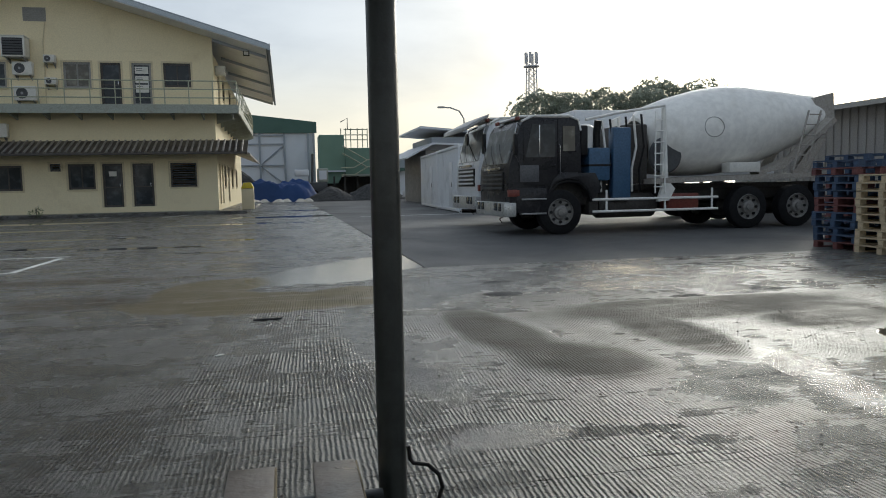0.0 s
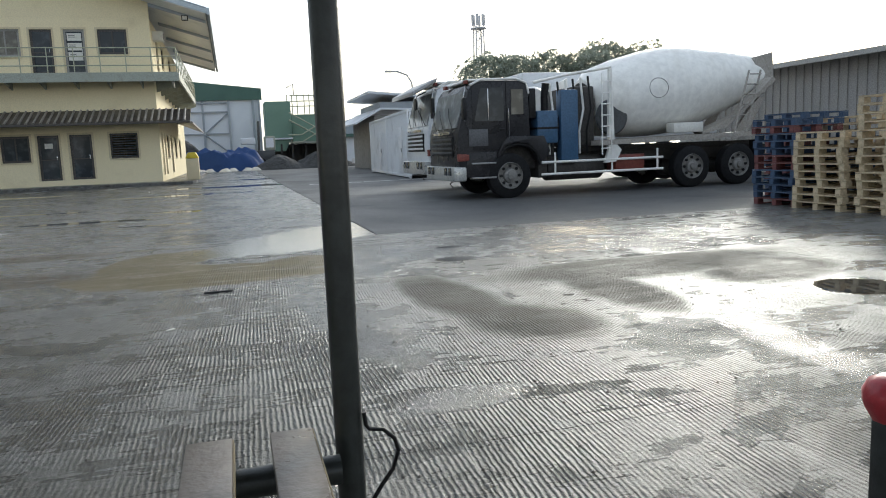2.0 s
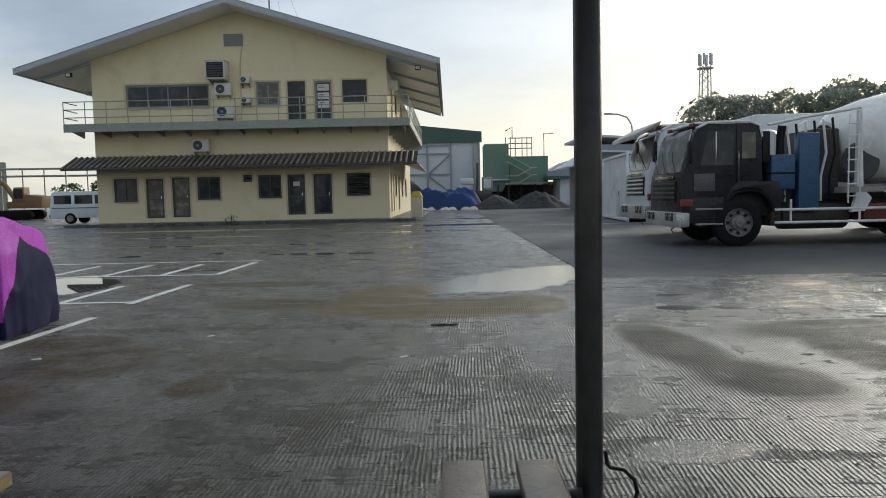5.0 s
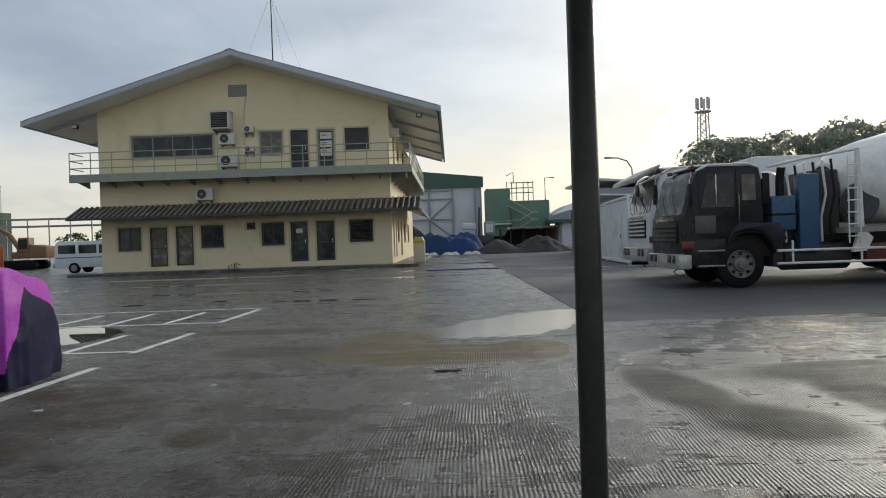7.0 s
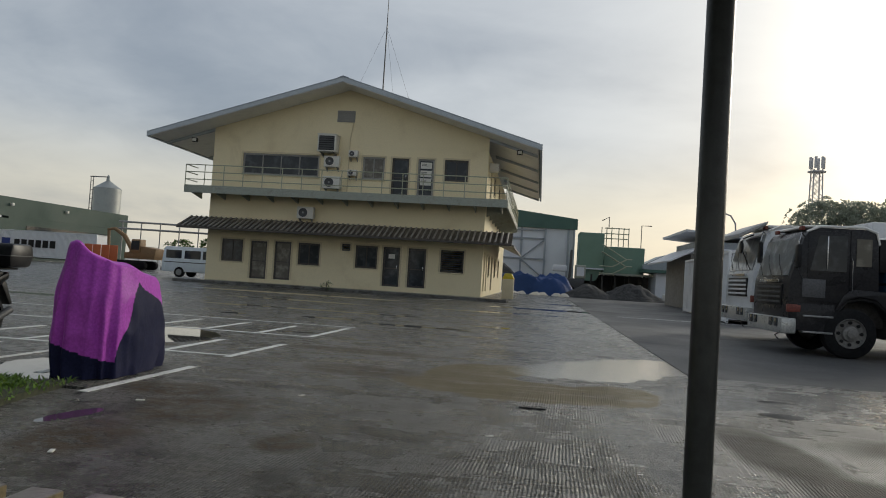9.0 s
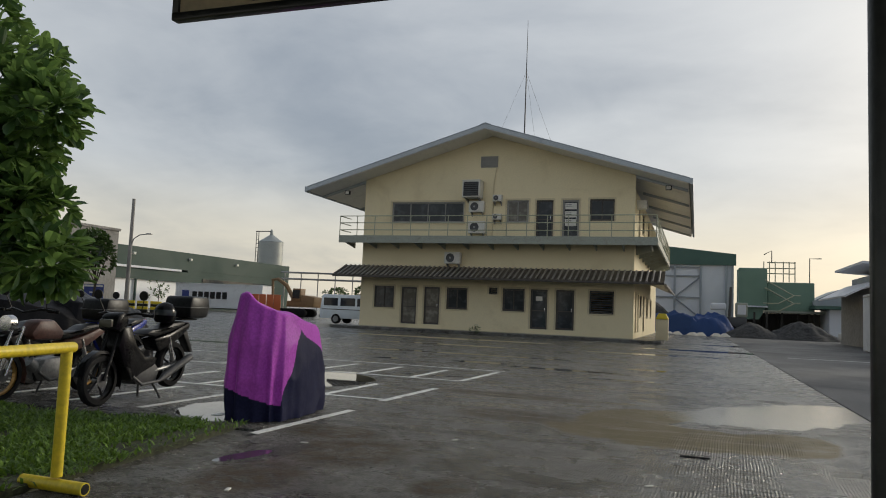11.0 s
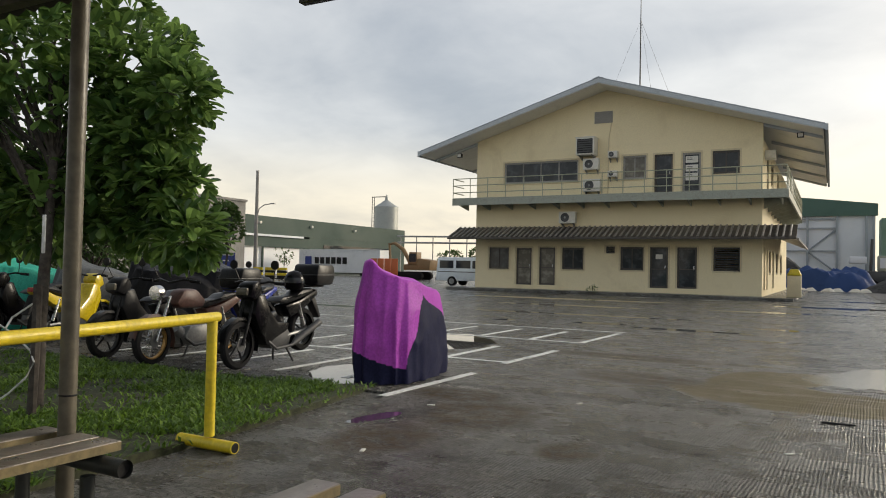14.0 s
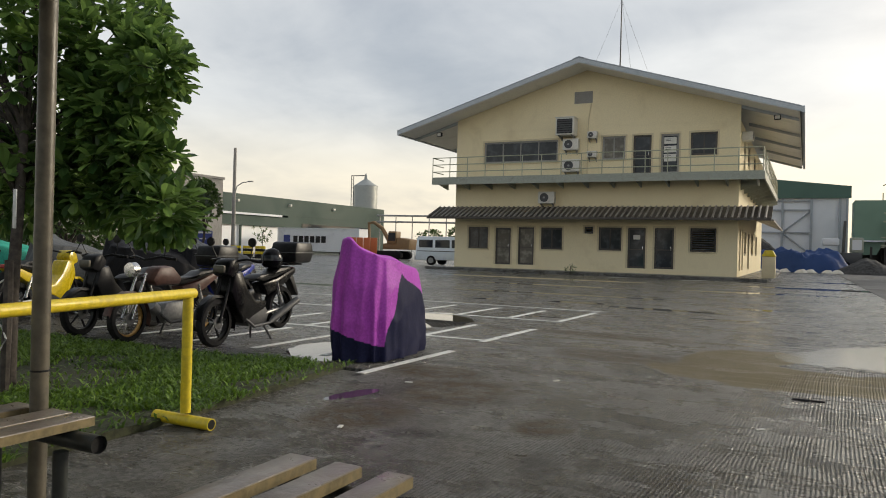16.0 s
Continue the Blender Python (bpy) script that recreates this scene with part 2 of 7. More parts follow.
    base = n.mix(n.math("MULTIPLY", dry, 0.85), base, (0.070, 0.064, 0.050))
    base = n.mix(n.math("MULTIPLY", n.math("MULTIPLY", pits_and_reflection, n.span(n.noise(pos, 9, 4, 0.7), 0.36, 0.52)), 0.9), base, (0.016, 0.014, 0.011))
    base = n.mix(water, base, (0.045, 0.045, 0.042))
    dull = n.math("MAXIMUM", n.math("MAXIMUM", n.math("MULTIPLY", silt, 0.9), dry), n.math("MULTIPLY", smudge, 0.8))
    rough = n.span(n.math("ADD", n.math("MULTIPLY", wob, 0.6), n.math("MULTIPLY", wob2, 0.4)), 0.36, 0.66, 0.20, 0.46)
    rough = n.math("SUBTRACT", rough, n.math("MULTIPLY", n.math("MAXIMUM", streak, lines), 0.14))
    rough = n.math("SUBTRACT", rough, n.math("MULTIPLY", film, 0.10))
    rough = n.math("ADD", rough, n.math("MULTIPLY", dull, 0.32))
    rough = n.math("MULTIPLY", rough, n.span(lines, 0.0, 1.0, 1.0, 0.45, False))
    rough = n.math("ADD", n.math("MULTIPLY", rough, n.math("SUBTRACT", 1.0, pool)), n.math("MULTIPLY", pool, 0.13))
    rough = n.math("MULTIPLY", rough, n.span(water, 0.0, 1.0, 1.0, 0.05, False))
    grit = n.math("ADD", n.math("MULTIPLY", n.noise(pos, 14, 5, 0.7), 0.5), n.math("MULTIPLY", n.noise(pos, 70, 4, 0.7), 0.35))
    worn = n.math("MULTIPLY", n.math("MULTIPLY", n.noise(pos, 30, 6, 0.8), n.math("ADD", n.math("MULTIPLY", west, 0.8), 0.2)), 2.6)
    height = n.math("ADD", n.math("MULTIPLY", n.math("MULTIPLY", tine, where), 0.8), n.math("ADD", grit, worn))
    calm = n.math("MULTIPLY", n.span(water, 0.0, 1.0, 0.95, 0.0, False), n.math("SUBTRACT", 1.0, n.math("MAXIMUM", n.math("MULTIPLY", film, 0.35), n.math("MULTIPLY", pool, 0.93))))
    b = n.add("ShaderNodeBump", {"Height": height, "Strength": calm, "Distance": 0.018})
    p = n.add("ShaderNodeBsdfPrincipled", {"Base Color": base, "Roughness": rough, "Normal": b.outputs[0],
                                           "Specular IOR Level": n.span(n.math("MAXIMUM", n.math("MAXIMUM", dull, n.math("MULTIPLY", mud, 0.5)), n.math("MULTIPLY", groove, 0.5)), 0.0, 1.0, 0.5, 0.13, False)})
    n.add("ShaderNodeOutputMaterial", {0: p.outputs[0]})
    return m


M = {}
M["concrete"] = ground_material()
M["asphalt"] = surface("damp_asphalt", (0.078, 0.078, 0.077), 0.64, vary=0.25, grain=90, stain=0.35, stain_color=(0.035, 0.035, 0.037), stain_amount=0.6, bump=0.5, bump_scale=120, coords="World")
M["earth"] = surface("earth", (0.10, 0.085, 0.06), 0.9, vary=0.3, grain=12, bump=0.6, bump_scale=30, coords="World")
M["line"] = surface("worn_white_paint", (0.74, 0.74, 0.70), 0.55, vary=0.15, grain=30, stain=4, stain_color=(0.16, 0.16, 0.155), stain_amount=0.9, coords="World")
M["cream"] = surface("cream_wall_paint", (0.82, 0.71, 0.465), 0.75, vary=0.05, grain=18, stain=0.55, stain_color=(0.62, 0.51, 0.31), stain_amount=0.5, bump=0.12, bump_scale=50, coords="World")
M["cream2"] = surface("cream_trim", (0.66, 0.56, 0.36), 0.7, vary=0.08, coords="World")
M["roof_grey"] = surface("grey_painted_sheet", (0.30, 0.33, 0.36), 0.45, vary=0.1, stain=0.8, coords="World")
M["fascia"] = surface("grey_blue_fascia", (0.46, 0.50, 0.53), 0.5, vary=0.1, coords="World")
M["soffit"] = surface("pale_soffit_board", (0.88, 0.86, 0.82), 0.4, vary=0.06, stain=0.9, coords="World")
M["steel_green"] = surface("grey_green_painted_steel", (0.31, 0.33, 0.28), 0.5, vary=0.15, stain=3, stain_color=(0.14, 0.10, 0.06), coords="World")
M["tile"] = surface("dark_brown_roof_tile", (0.29, 0.265, 0.235), 0.45, vary=0.25, grain=20, jitter=0.4)
M["frame"] = surface("dark_bronze_frame", (0.05, 0.042, 0.035), 0.4, vary=0.15)
M["frame_lt"] = surface("greyed_frame", (0.28, 0.27, 0.25), 0.45, vary=0.1)
M["glass"] = glass_dark("dark_window_glass")
M["glass_lt"] = glass_dark("curtained_glass", (0.12, 0.11, 0.09), 0.12)
M["white"] = surface("white_enamel", (0.68, 0.66, 0.60), 0.42, vary=0.05, stain=2.5, stain_color=(0.42, 0.40, 0.36), stain_amount=0.5)
M["white_far"] = surface("white_sheet_cladding", (0.66, 0.68, 0.72), 0.5, vary=0.05, stain=0.25, stain_color=(0.5, 0.52, 0.56), coords="World")
M["black"] = surface("black_plastic", (0.012, 0.012, 0.013), 0.42, vary=0.3, spec=0.25)
M["rubber"] = surface("black_rubber", (0.013, 0.013, 0.014), 0.8, vary=0.25, bump=0.4, spec=0.2)
M["darkgrey"] = surface("dark_grey_paint", (0.065, 0.067, 0.07), 0.5, vary=0.15)
M["grey"] = surface("grey_metal", (0.30, 0.30, 0.30), 0.4, metal=0.6, vary=0.15)
M["chrome"] = surface("worn_chrome", (0.62, 0.62, 0.62), 0.22, metal=1.0, vary=0.1)
M["yellow"] = surface("chipped_yellow_paint", (0.68, 0.52, 0.025), 0.42, vary=0.1, stain=5, stain_color=(0.28, 0.20, 0.05), stain_amount=0.6)
M["post"] = surface("dark_green_black_paint", (0.028, 0.032, 0.030), 0.38, vary=0.25, grain=12)
M["post2"] = surface("grimy_brown_steel_pipe", (0.115, 0.10, 0.072), 0.42, vary=0.2, grain=14, stain=4, stain_color=(0.06, 0.05, 0.04), stain_amount=0.7)
M["red"] = surface("faded_red_plastic", (0.42, 0.035, 0.045), 0.35, vary=0.12)
M["blue"] = surface("blue_paint", (0.042, 0.100, 0.185), 0.5, vary=0.15, stain=3)
M["green"] = surface("green_sheet_steel", (0.15, 0.25, 0.19), 0.5, vary=0.12, stain=0.5, coords="World")
M["green_dk"] = surface("dark_green_fascia", (0.055, 0.12, 0.095), 0.5, vary=0.1, stain=0.3, coords="World")


# ---- mesh helpers ----
def box(bm, x0, x1, y0, y1, z0, z1, bevel=0.0):
    r = bmesh.ops.create_cube(bm, size=1.0, matrix=Matrix.LocRotScale(((x0 + x1) / 2, (y0 + y1) / 2, (z0 + z1) / 2), None, (x1 - x0, y1 - y0, z1 - z0)))
    if bevel:
        es = list({e for v in r["verts"] for e in v.link_edges})
        bmesh.ops.bevel(bm, geom=es, offset=bevel, segments=2, affect="EDGES", profile=0.5)
    return bm


def rod(bm, a, b, r, r2=None, seg=12, caps=True):
    a, b = Vector(a), Vector(b)
    d = b - a
    m = Matrix.Translation((a + b) / 2) @ d.to_track_quat("Z", "Y").to_matrix().to_4x4()
    bmesh.ops.create_cone(bm, cap_ends=caps, segments=seg, radius1=r, radius2=r if r2 is None else r2, depth=d.length, matrix=m)
    return bm


def tube(bm, pts, r, seg=8):
    """A bent pipe through the points."""
    pts = [Vector(p) for p in pts]
    rings = []
    ref = Vector((0.13, 0.27, 0.95))
    for i, p in enumerate(pts):
        d = (pts[min(i + 1, len(pts) - 1)] - pts[max(i - 1, 0)]).normalized()
        u = d.cross(ref).normalized()
        v = d.cross(u)
        rr = r[i] if isinstance(r, (list, tuple)) else r
        rings.append([bm.verts.new(p + (u * math.cos(k * math.tau / seg) + v * math.sin(k * math.tau / seg)) * rr) for k in range(seg)])
    for a, b in zip(rings, rings[1:]):
        for k in range(seg):
            bm.faces.new((a[k], a[(k + 1) % seg], b[(k + 1) % seg], b[k]))
    bm.faces.new(rings[0][::-1]), bm.faces.new(rings[-1])
    return bm


def prism(bm, outline, a, b, axis="y", bevel=0.0):
    """A flat outline drawn out from a to b along an axis; the outline's two numbers are the other two axes in order."""
    def at(p, k):
        return {"x": (k, p[0], p[1]), "y": (p[0], k, p[1]), "z": (p[0], p[1], k)}[axis]
    lo, hi = [bm.verts.new(at(p, a)) for p in outline], [bm.verts.new(at(p, b)) for p in outline]
    fs = [bm.faces.new(lo), bm.faces.new(hi[::-1])]
    for i in range(len(lo)):
        j = (i + 1) % len(lo)
        fs.append(bm.faces.new((lo[i], hi[i], hi[j], lo[j])))
    bmesh.ops.recalc_face_normals(bm, faces=fs)
    if bevel:
        bmesh.ops.bevel(bm, geom=list({e for f in fs for e in f.edges}), offset=bevel, segments=2, affect="EDGES", profile=0.5)
    return bm


def lathe(bm, rows, centre=(0, 0, 0), axis="z", seg=24):
    """Turned shape from rows of (along, radius)."""
    cx, cy, cz = centre
    rings = []
    for h, r in rows:
        ring = []
        for k in range(seg):
            c, s = math.cos(k * math.tau / seg) * r, math.sin(k * math.tau / seg) * r
            ring.append(bm.verts.new({"z": (cx + c, cy + s, cz + h), "y": (cx + c, cy + h, cz + s), "x": (cx + h, cy + c, cz + s)}[axis]))
        rings.append(ring)
    fs = []
    for a, b in zip(rings, rings[1:]):
        for k in range(seg):
            fs.append(bm.faces.new((a[k], a[(k + 1) % seg], b[(k + 1) % seg], b[k])))
    fs += [bm.faces.new(rings[0][::-1]), bm.faces.new(rings[-1])]
    bmesh.ops.recalc_face_normals(bm, faces=fs)
    return bm


def B():
    return bmesh.new()


def mesh_of(name, bm, material, smooth=False):
    me = bpy.data.meshes.new(name)
    bm.to_mesh(me)
    bm.free()
    for m in material if isinstance(material, (list, tuple)) else [material]:
        me.materials.append(m)
    if smooth:
        for f in me.polygons:
            f.use_smooth = True
        me.set_sharp_from_angle(angle=radians(38))
    return me


def part(name, bm, material, parent, label="", smooth=True):
    ob = new(name, mesh_of(name, bm, material, smooth))
    ob.parent = parent
    return tagged(ob, label)


def thing(name, label, category, at=None, group="", kind=""):
    ob = new(name)
    ob.empty_display_size = 0.2
    ob.matrix_world = at if at is not None else Matrix()
    return tagged(ob, label, category, group, kind)


def solid(name, bm, material, label, category, at=None, group="", kind="", smooth=True):
    ob = new(name, mesh_of(name, bm, material, smooth))
    ob.matrix_world = at if at is not None else Matrix()
    return tagged(ob, label, category, group, kind)


# ---- ground ----
bm = B()
bm.faces.new([bm.verts.new(p) for p in ((-700, -300, -0.02), (700, -300, -0.02), (700, 1400, -0.02), (-700, 1400, -0.02))])
solid("ground", bm, M["concrete"], "wet grey concrete and dirt yard reaching to the horizon", "ground", kind="structure", smooth=False)
solid("road", prism(B(), [(2.06, 10.38), (60, 10.58), (60, 120), (2.06, 120)], -0.1, -0.004, "z"), M["asphalt"],
      "dark damp asphalt drive where the trucks are parked", "road", kind="structure", smooth=False)
pavement = thing("pavement", "wet tined concrete slabs with open joints and silt stains", "pavement", kind="structure")


def slabs(xs, ys):
    for i in range(len(xs) - 1):
        for k in range(len(ys) - 1):
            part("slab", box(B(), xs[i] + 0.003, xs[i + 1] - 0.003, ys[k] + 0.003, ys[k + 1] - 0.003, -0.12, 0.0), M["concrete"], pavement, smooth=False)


slabs([-3.88, 5.5, 14.0], [-6.0, -1.3, 2.76, 6.75])
slabs([-3.88, 2.03, 5.5, 14.0], [6.75, 10.36])
slabs([-3.88, 2.03], [10.36, 14.6, 18.8, 23.0, 27.2, 31.6, 36.45])
slabs([-26.0, -18.6, -11.2, -3.88], [5.9, 10.4, 14.9, 20.4, 26.0, 36.45])


def stripe(x0, y0, x1, y1, w=0.1):
    d = Vector((x1 - x0, y1 - y0, 0))
    side = Vector((-d.y, d.x, 0)).normalized() * w / 2
    a, b = Vector((x0, y0, 0)), Vector((x1, y1, 0))
    solid("parking_line", prism(B(), [(v.x, v.y) for v in (a - side, b - side, b + side, a + side)], 0.001, 0.004, "z"), M["line"],
          "worn white painted parking line on wet concrete", "road marking", group="parking lines", kind="structure", smooth=False)


for y0, y1 in ((5.7, 7.6), (8.6, 10.5), (11.9, 14.2)):
    stripe(-3.92, y0, -3.86, y1)
for x in (-4.86, -5.85, -6.85, -7.85, -8.85):
    stripe(x, 6.4, x + 0.02, 8.3), stripe(x, 8.75, x + 0.02, 10.5), stripe(x, 12.0, x + 0.02, 13.9)
stripe(-9.8, 8.65, -3.95, 8.75, 0.09), stripe(-10.5, 11.85, -3.95, 11.9, 0.09), stripe(-12, 14.45, -3.8, 14.5, 0.09)
stripe(3, 29.0, 20, 29.5, 0.14), stripe(-5.2, 34.0, -4.4, 36.3, 0.1), stripe(-8.6, 34.3, -7.9, 36.2, 0.1)


# ---- office building ----
FY = 38.12           # front face of its wall
WX0, WX1 = -18.55, -3.15
BACK = 58.9
RIDGE_X, RIDGE_Z, SLOPE = -10.9, 11.3, 0.305
office = thing("office_building", "two-storey cream office building with wide grey gable roof and balcony", "building", pose(0, 0, 0))


def pierced(a0, a1, z0, z1, holes, y0, y1, axis="y"):
    """A wall slab with openings right through it, in one mesh."""
    bm = B()
    xs = sorted({a0, a1, *[v for h in holes for v in h[:2]]})
    zs = sorted({z0, z1, *[v for h in holes for v in h[2:4]]})

    def is_solid(i, k):
        if not (0 <= i < len(xs) - 1 and 0 <= k < len(zs) - 1):
            return False
        x, z = (xs[i] + xs[i + 1]) / 2, (zs[k] + zs[k + 1]) / 2
        return not any(h[0] < x < h[1] and h[2] < z < h[3] for h in holes)

    def v(x, y, z):
        return bm.verts.new((x, y, z) if axis == "y" else (y, x, z))
    fs = []
    for i in range(len(xs) - 1):
        for k in range(len(zs) - 1):
            if not is_solid(i, k):
                continue
            p, q, r, s = xs[i], xs[i + 1], zs[k], zs[k + 1]
            fs.append(bm.faces.new((v(p, y0, r), v(q, y0, r), v(q, y0, s), v(p, y0, s))))
            fs.append(bm.faces.new((v(p, y1, r), v(p, y1, s), v(q, y1, s), v(q, y1, r))))
            if not is_solid(i - 1, k):
                fs.append(bm.faces.new((v(p, y0, r), v(p, y0, s), v(p, y1, s), v(p, y1, r))))
            if not is_solid(i + 1, k):
                fs.append(bm.faces.new((v(q, y0, r), v(q, y1, r), v(q, y1, s), v(q, y0, s))))
            if not is_solid(i, k - 1):
                fs.append(bm.faces.new((v(p, y0, r), v(p, y1, r), v(q, y1, r), v(q, y0, r))))
            if not is_solid(i, k + 1):
                fs.append(bm.faces.new((v(p, y0, s), v(q, y0, s), v(q, y1, s), v(p, y1, s))))
    bmesh.ops.remove_doubles(bm, verts=bm.verts, dist=0.0005)
    bmesh.ops.recalc_face_normals(bm, faces=bm.faces)
    return bm


FRONT = [  # x0, x1, z0, z1, what, panes
    (-16.80, -12.42, 6.12, 7.32, "strip", 4), (-9.97, -8.75, 6.13, 7.36, "curtain", 2), (-8.33, -7.41, 5.33, 7.35, "door", 1),
    (-6.92, -6.03, 5.33, 7.36, "papers", 1), (-5.47, -4.20, 6.22, 7.37, "window", 2),
    (-17.67, -16.44, 1.25, 2.48, "window", 2), (-15.97, -15.05, 0.38, 2.45, "pale_door", 1), (-14.59, -13.67, 0.40, 2.49, "pale_door", 1),
    (-13.26, -12.05, 1.29, 2.49, "window", 2), (-10.82, -10.35, 2.19, 2.56, "vent", 1), (-10.04, -8.83, 1.31, 2.53, "window", 2),
    (-8.50, -7.59, 0.42, 2.53, "door", 1), (-7.13, -6.17, 0.43, 2.53, "door", 1), (-5.38, -4.14, 1.35, 2.54, "jalousie", 2)]
SIDE = [(39.2, 39.7, 0.45, 2.5, "door", 1), (40.9, 41.4, 0.45, 2.5, "door", 1), (42.4, 43.6, 1.3, 2.5, "window", 2), (45.0, 46.0, 0.45, 2.5, "door", 1),
        (48, 49.4, 1.3, 2.5, "window", 2), (52, 53.4, 1.3, 2.5, "window", 2), (40.6, 41.5, 5.33, 7.35, "door", 1), (43.5, 45.0, 6.2, 7.35, "window", 2),
        (48.5, 50, 6.2, 7.35, "window", 2)]
part("wall_front", pierced(WX0, WX1, 0.0, 7.9, FRONT, FY, FY + 0.22), M["cream"], office, smooth=False)
part("wall_side", pierced(FY + 0.225, BACK, 0.0, 7.9, SIDE, WX1 - 0.22, WX1, "x"), M["cream"], office, smooth=False)
part("wall_side", box(B(), WX0, WX0 + 0.22, FY + 0.225, BACK, 0, 7.9), M["cream"], office, smooth=False)
part("wall_back", box(B(), WX0, WX1, BACK, BACK + 0.22, 0, 7.9), M["cream"], office, smooth=False)
top = RIDGE_Z - 0.318
part("gable_wall", prism(B(), [(WX0, 7.904), (WX1, 7.904), (WX1, top - SLOPE * (WX1 - RIDGE_X)), (RIDGE_X, top), (WX0, top - SLOPE * (RIDGE_X - WX0))], FY, FY + 0.22), M["cream"], office, smooth=False)
part("upper_floor", box(B(), WX0 + 0.23, WX1 - 0.23, FY + 0.23, BACK - 0.01, 3.4, 3.6), M["soffit"], office, smooth=False)
part("ceiling_slab", box(B(), WX0 + 0.23, WX1 - 0.23, FY + 0.23, BACK - 0.01, 7.6, 7.8), M["soffit"], office, smooth=False)


def opening(h, axis="y", face=FY):
    """The window or door that fills an opening of the office wall."""
    a0, a1, z0, z1, what, panes = h
    is_door = "door" in what or what == "papers"
    name = "door" if is_door else ("wall_vent" if what == "vent" else "window")
    frame_m = M["frame_lt"] if what in ("strip", "curtain", "papers") else M["frame"]
    glass_m = M["glass_lt"] if what in ("curtain", "pale_door") else M["glass"]

    def bx(bm, p, q, d0, d1, r, s, bev=0.0):
        if axis == "y":
            return box(bm, p, q, face + d0, face + d1, r, s, bev)
        return box(bm, face - d1, face - d0, p, q, r, s, bev)
    t = 0.07
    bm = B()
    bx(bm, a0 + 0.002, a0 + t, 0.03, 0.13, z0, z1), bx(bm, a1 - t, a1 - 0.002, 0.03, 0.13, z0, z1)
    bx(bm, a0 + t, a1 - t, 0.03, 0.13, z1 - t, z1 - 0.002), bx(bm, a0 + t, a1 - t, 0.03, 0.13, z0 + 0.002, z0 + t)
    top_ob = part(name, bm, frame_m, office, smooth=False)
    w = (a1 - a0 - 2 * t) / panes
    for i in range(panes):
        p0 = a0 + t + i * w
        if what in ("jalousie", "vent"):
            k = int((z1 - z0 - 2 * t) / 0.11)
            for j in range(k):
                zz = z0 + t + (j + 0.5) * (z1 - z0 - 2 * t) / k
                part("slat", bx(B(), p0 + 0.015, p0 + w - 0.015, 0.05, 0.10, zz - 0.035, zz + 0.02), M["frame"] if j % 2 else M["glass"], top_ob, smooth=False)
            continue
        d = 0.07 + 0.018 * (i % 2)
        part("pane", bx(B(), p0 + 0.03, p0 + w - 0.03, d, d + 0.012, z0 + t + 0.03, z1 - t - 0.03), glass_m, top_ob, smooth=False)
        bm = B()
        bx(bm, p0, p0 + 0.03, d - 0.015, d + 0.025, z0 + t, z1 - t), bx(bm, p0 + w - 0.03, p0 + w, d - 0.015, d + 0.025, z0 + t, z1 - t)
        bx(bm, p0 + 0.03, p0 + w - 0.03, d - 0.015, d + 0.025, z0 + t, z0 + t + 0.03), bx(bm, p0 + 0.03, p0 + w - 0.03, d - 0.015, d + 0.025, z1 - t - 0.03, z1 - t)
        if is_door:
            bx(bm, p0 + 0.03, p0 + w - 0.03, d - 0.012, d + 0.02, z0 + 0.95, z0 + 1.0)
        part("sash", bm, frame_m, top_ob, smooth=False)
    if is_door:
        bm = B()
        bx(bm, a1 - t - 0.09, a1 - t - 0.06, 0.02, 0.05, z0 + 0.95, z0 + 1.15, 0.008)
        part("handle", bm, M["chrome"], top_ob, "small metal handle")
    if what == "papers":
        for r, s in ((0.62, 1.0), (1.08, 1.42), (1.52, 1.86)):
            part("paper", bx(B(), a0 + 0.14, a1 - 0.14, 0.048, 0.052, z0 + r, z0 + s), M["white"], top_ob, "white printed notice", smooth=False)
            for q in (0.08, 0.16):
                part("printed_bar", bx(B(), a0 + 0.2, a0 + 0.48, 0.043, 0.0465, z0 + s - q - 0.03, z0 + s - q), M["darkgrey"], top_ob, smooth=False)
    if axis == "y" and what == "door" and z0 < 1 and a0 < -8:
        part("paper", bx(B(), a0 + 0.28, a1 - 0.28, 0.048, 0.052, z0 + 1.5, z0 + 1.74), M["white"], top_ob, "white printed notice", smooth=False)
    if not is_door and what != "vent":
        part("window_sill", bx(B(), a0 - 0.06, a1 + 0.06, -0.05, 0.028, z0 - 0.07, z0 - 0.003, 0.01), M["cream2"], top_ob, smooth=False)
    bm = B()
    for p, q, r, s in ((a0 - 0.09, a0 - 0.002, z0, z1), (a1 + 0.002, a1 + 0.09, z0, z1), (a0 - 0.09, a1 + 0.09, z1 + 0.002, z1 + 0.09)):
        bx(bm, p, q, -0.02, -0.001, r, s)
    part("surround", bm, M["cream2"], top_ob, smooth=False)


for h in FRONT:
    opening(h)
for h in SIDE:
    opening(h, "x", WX1)

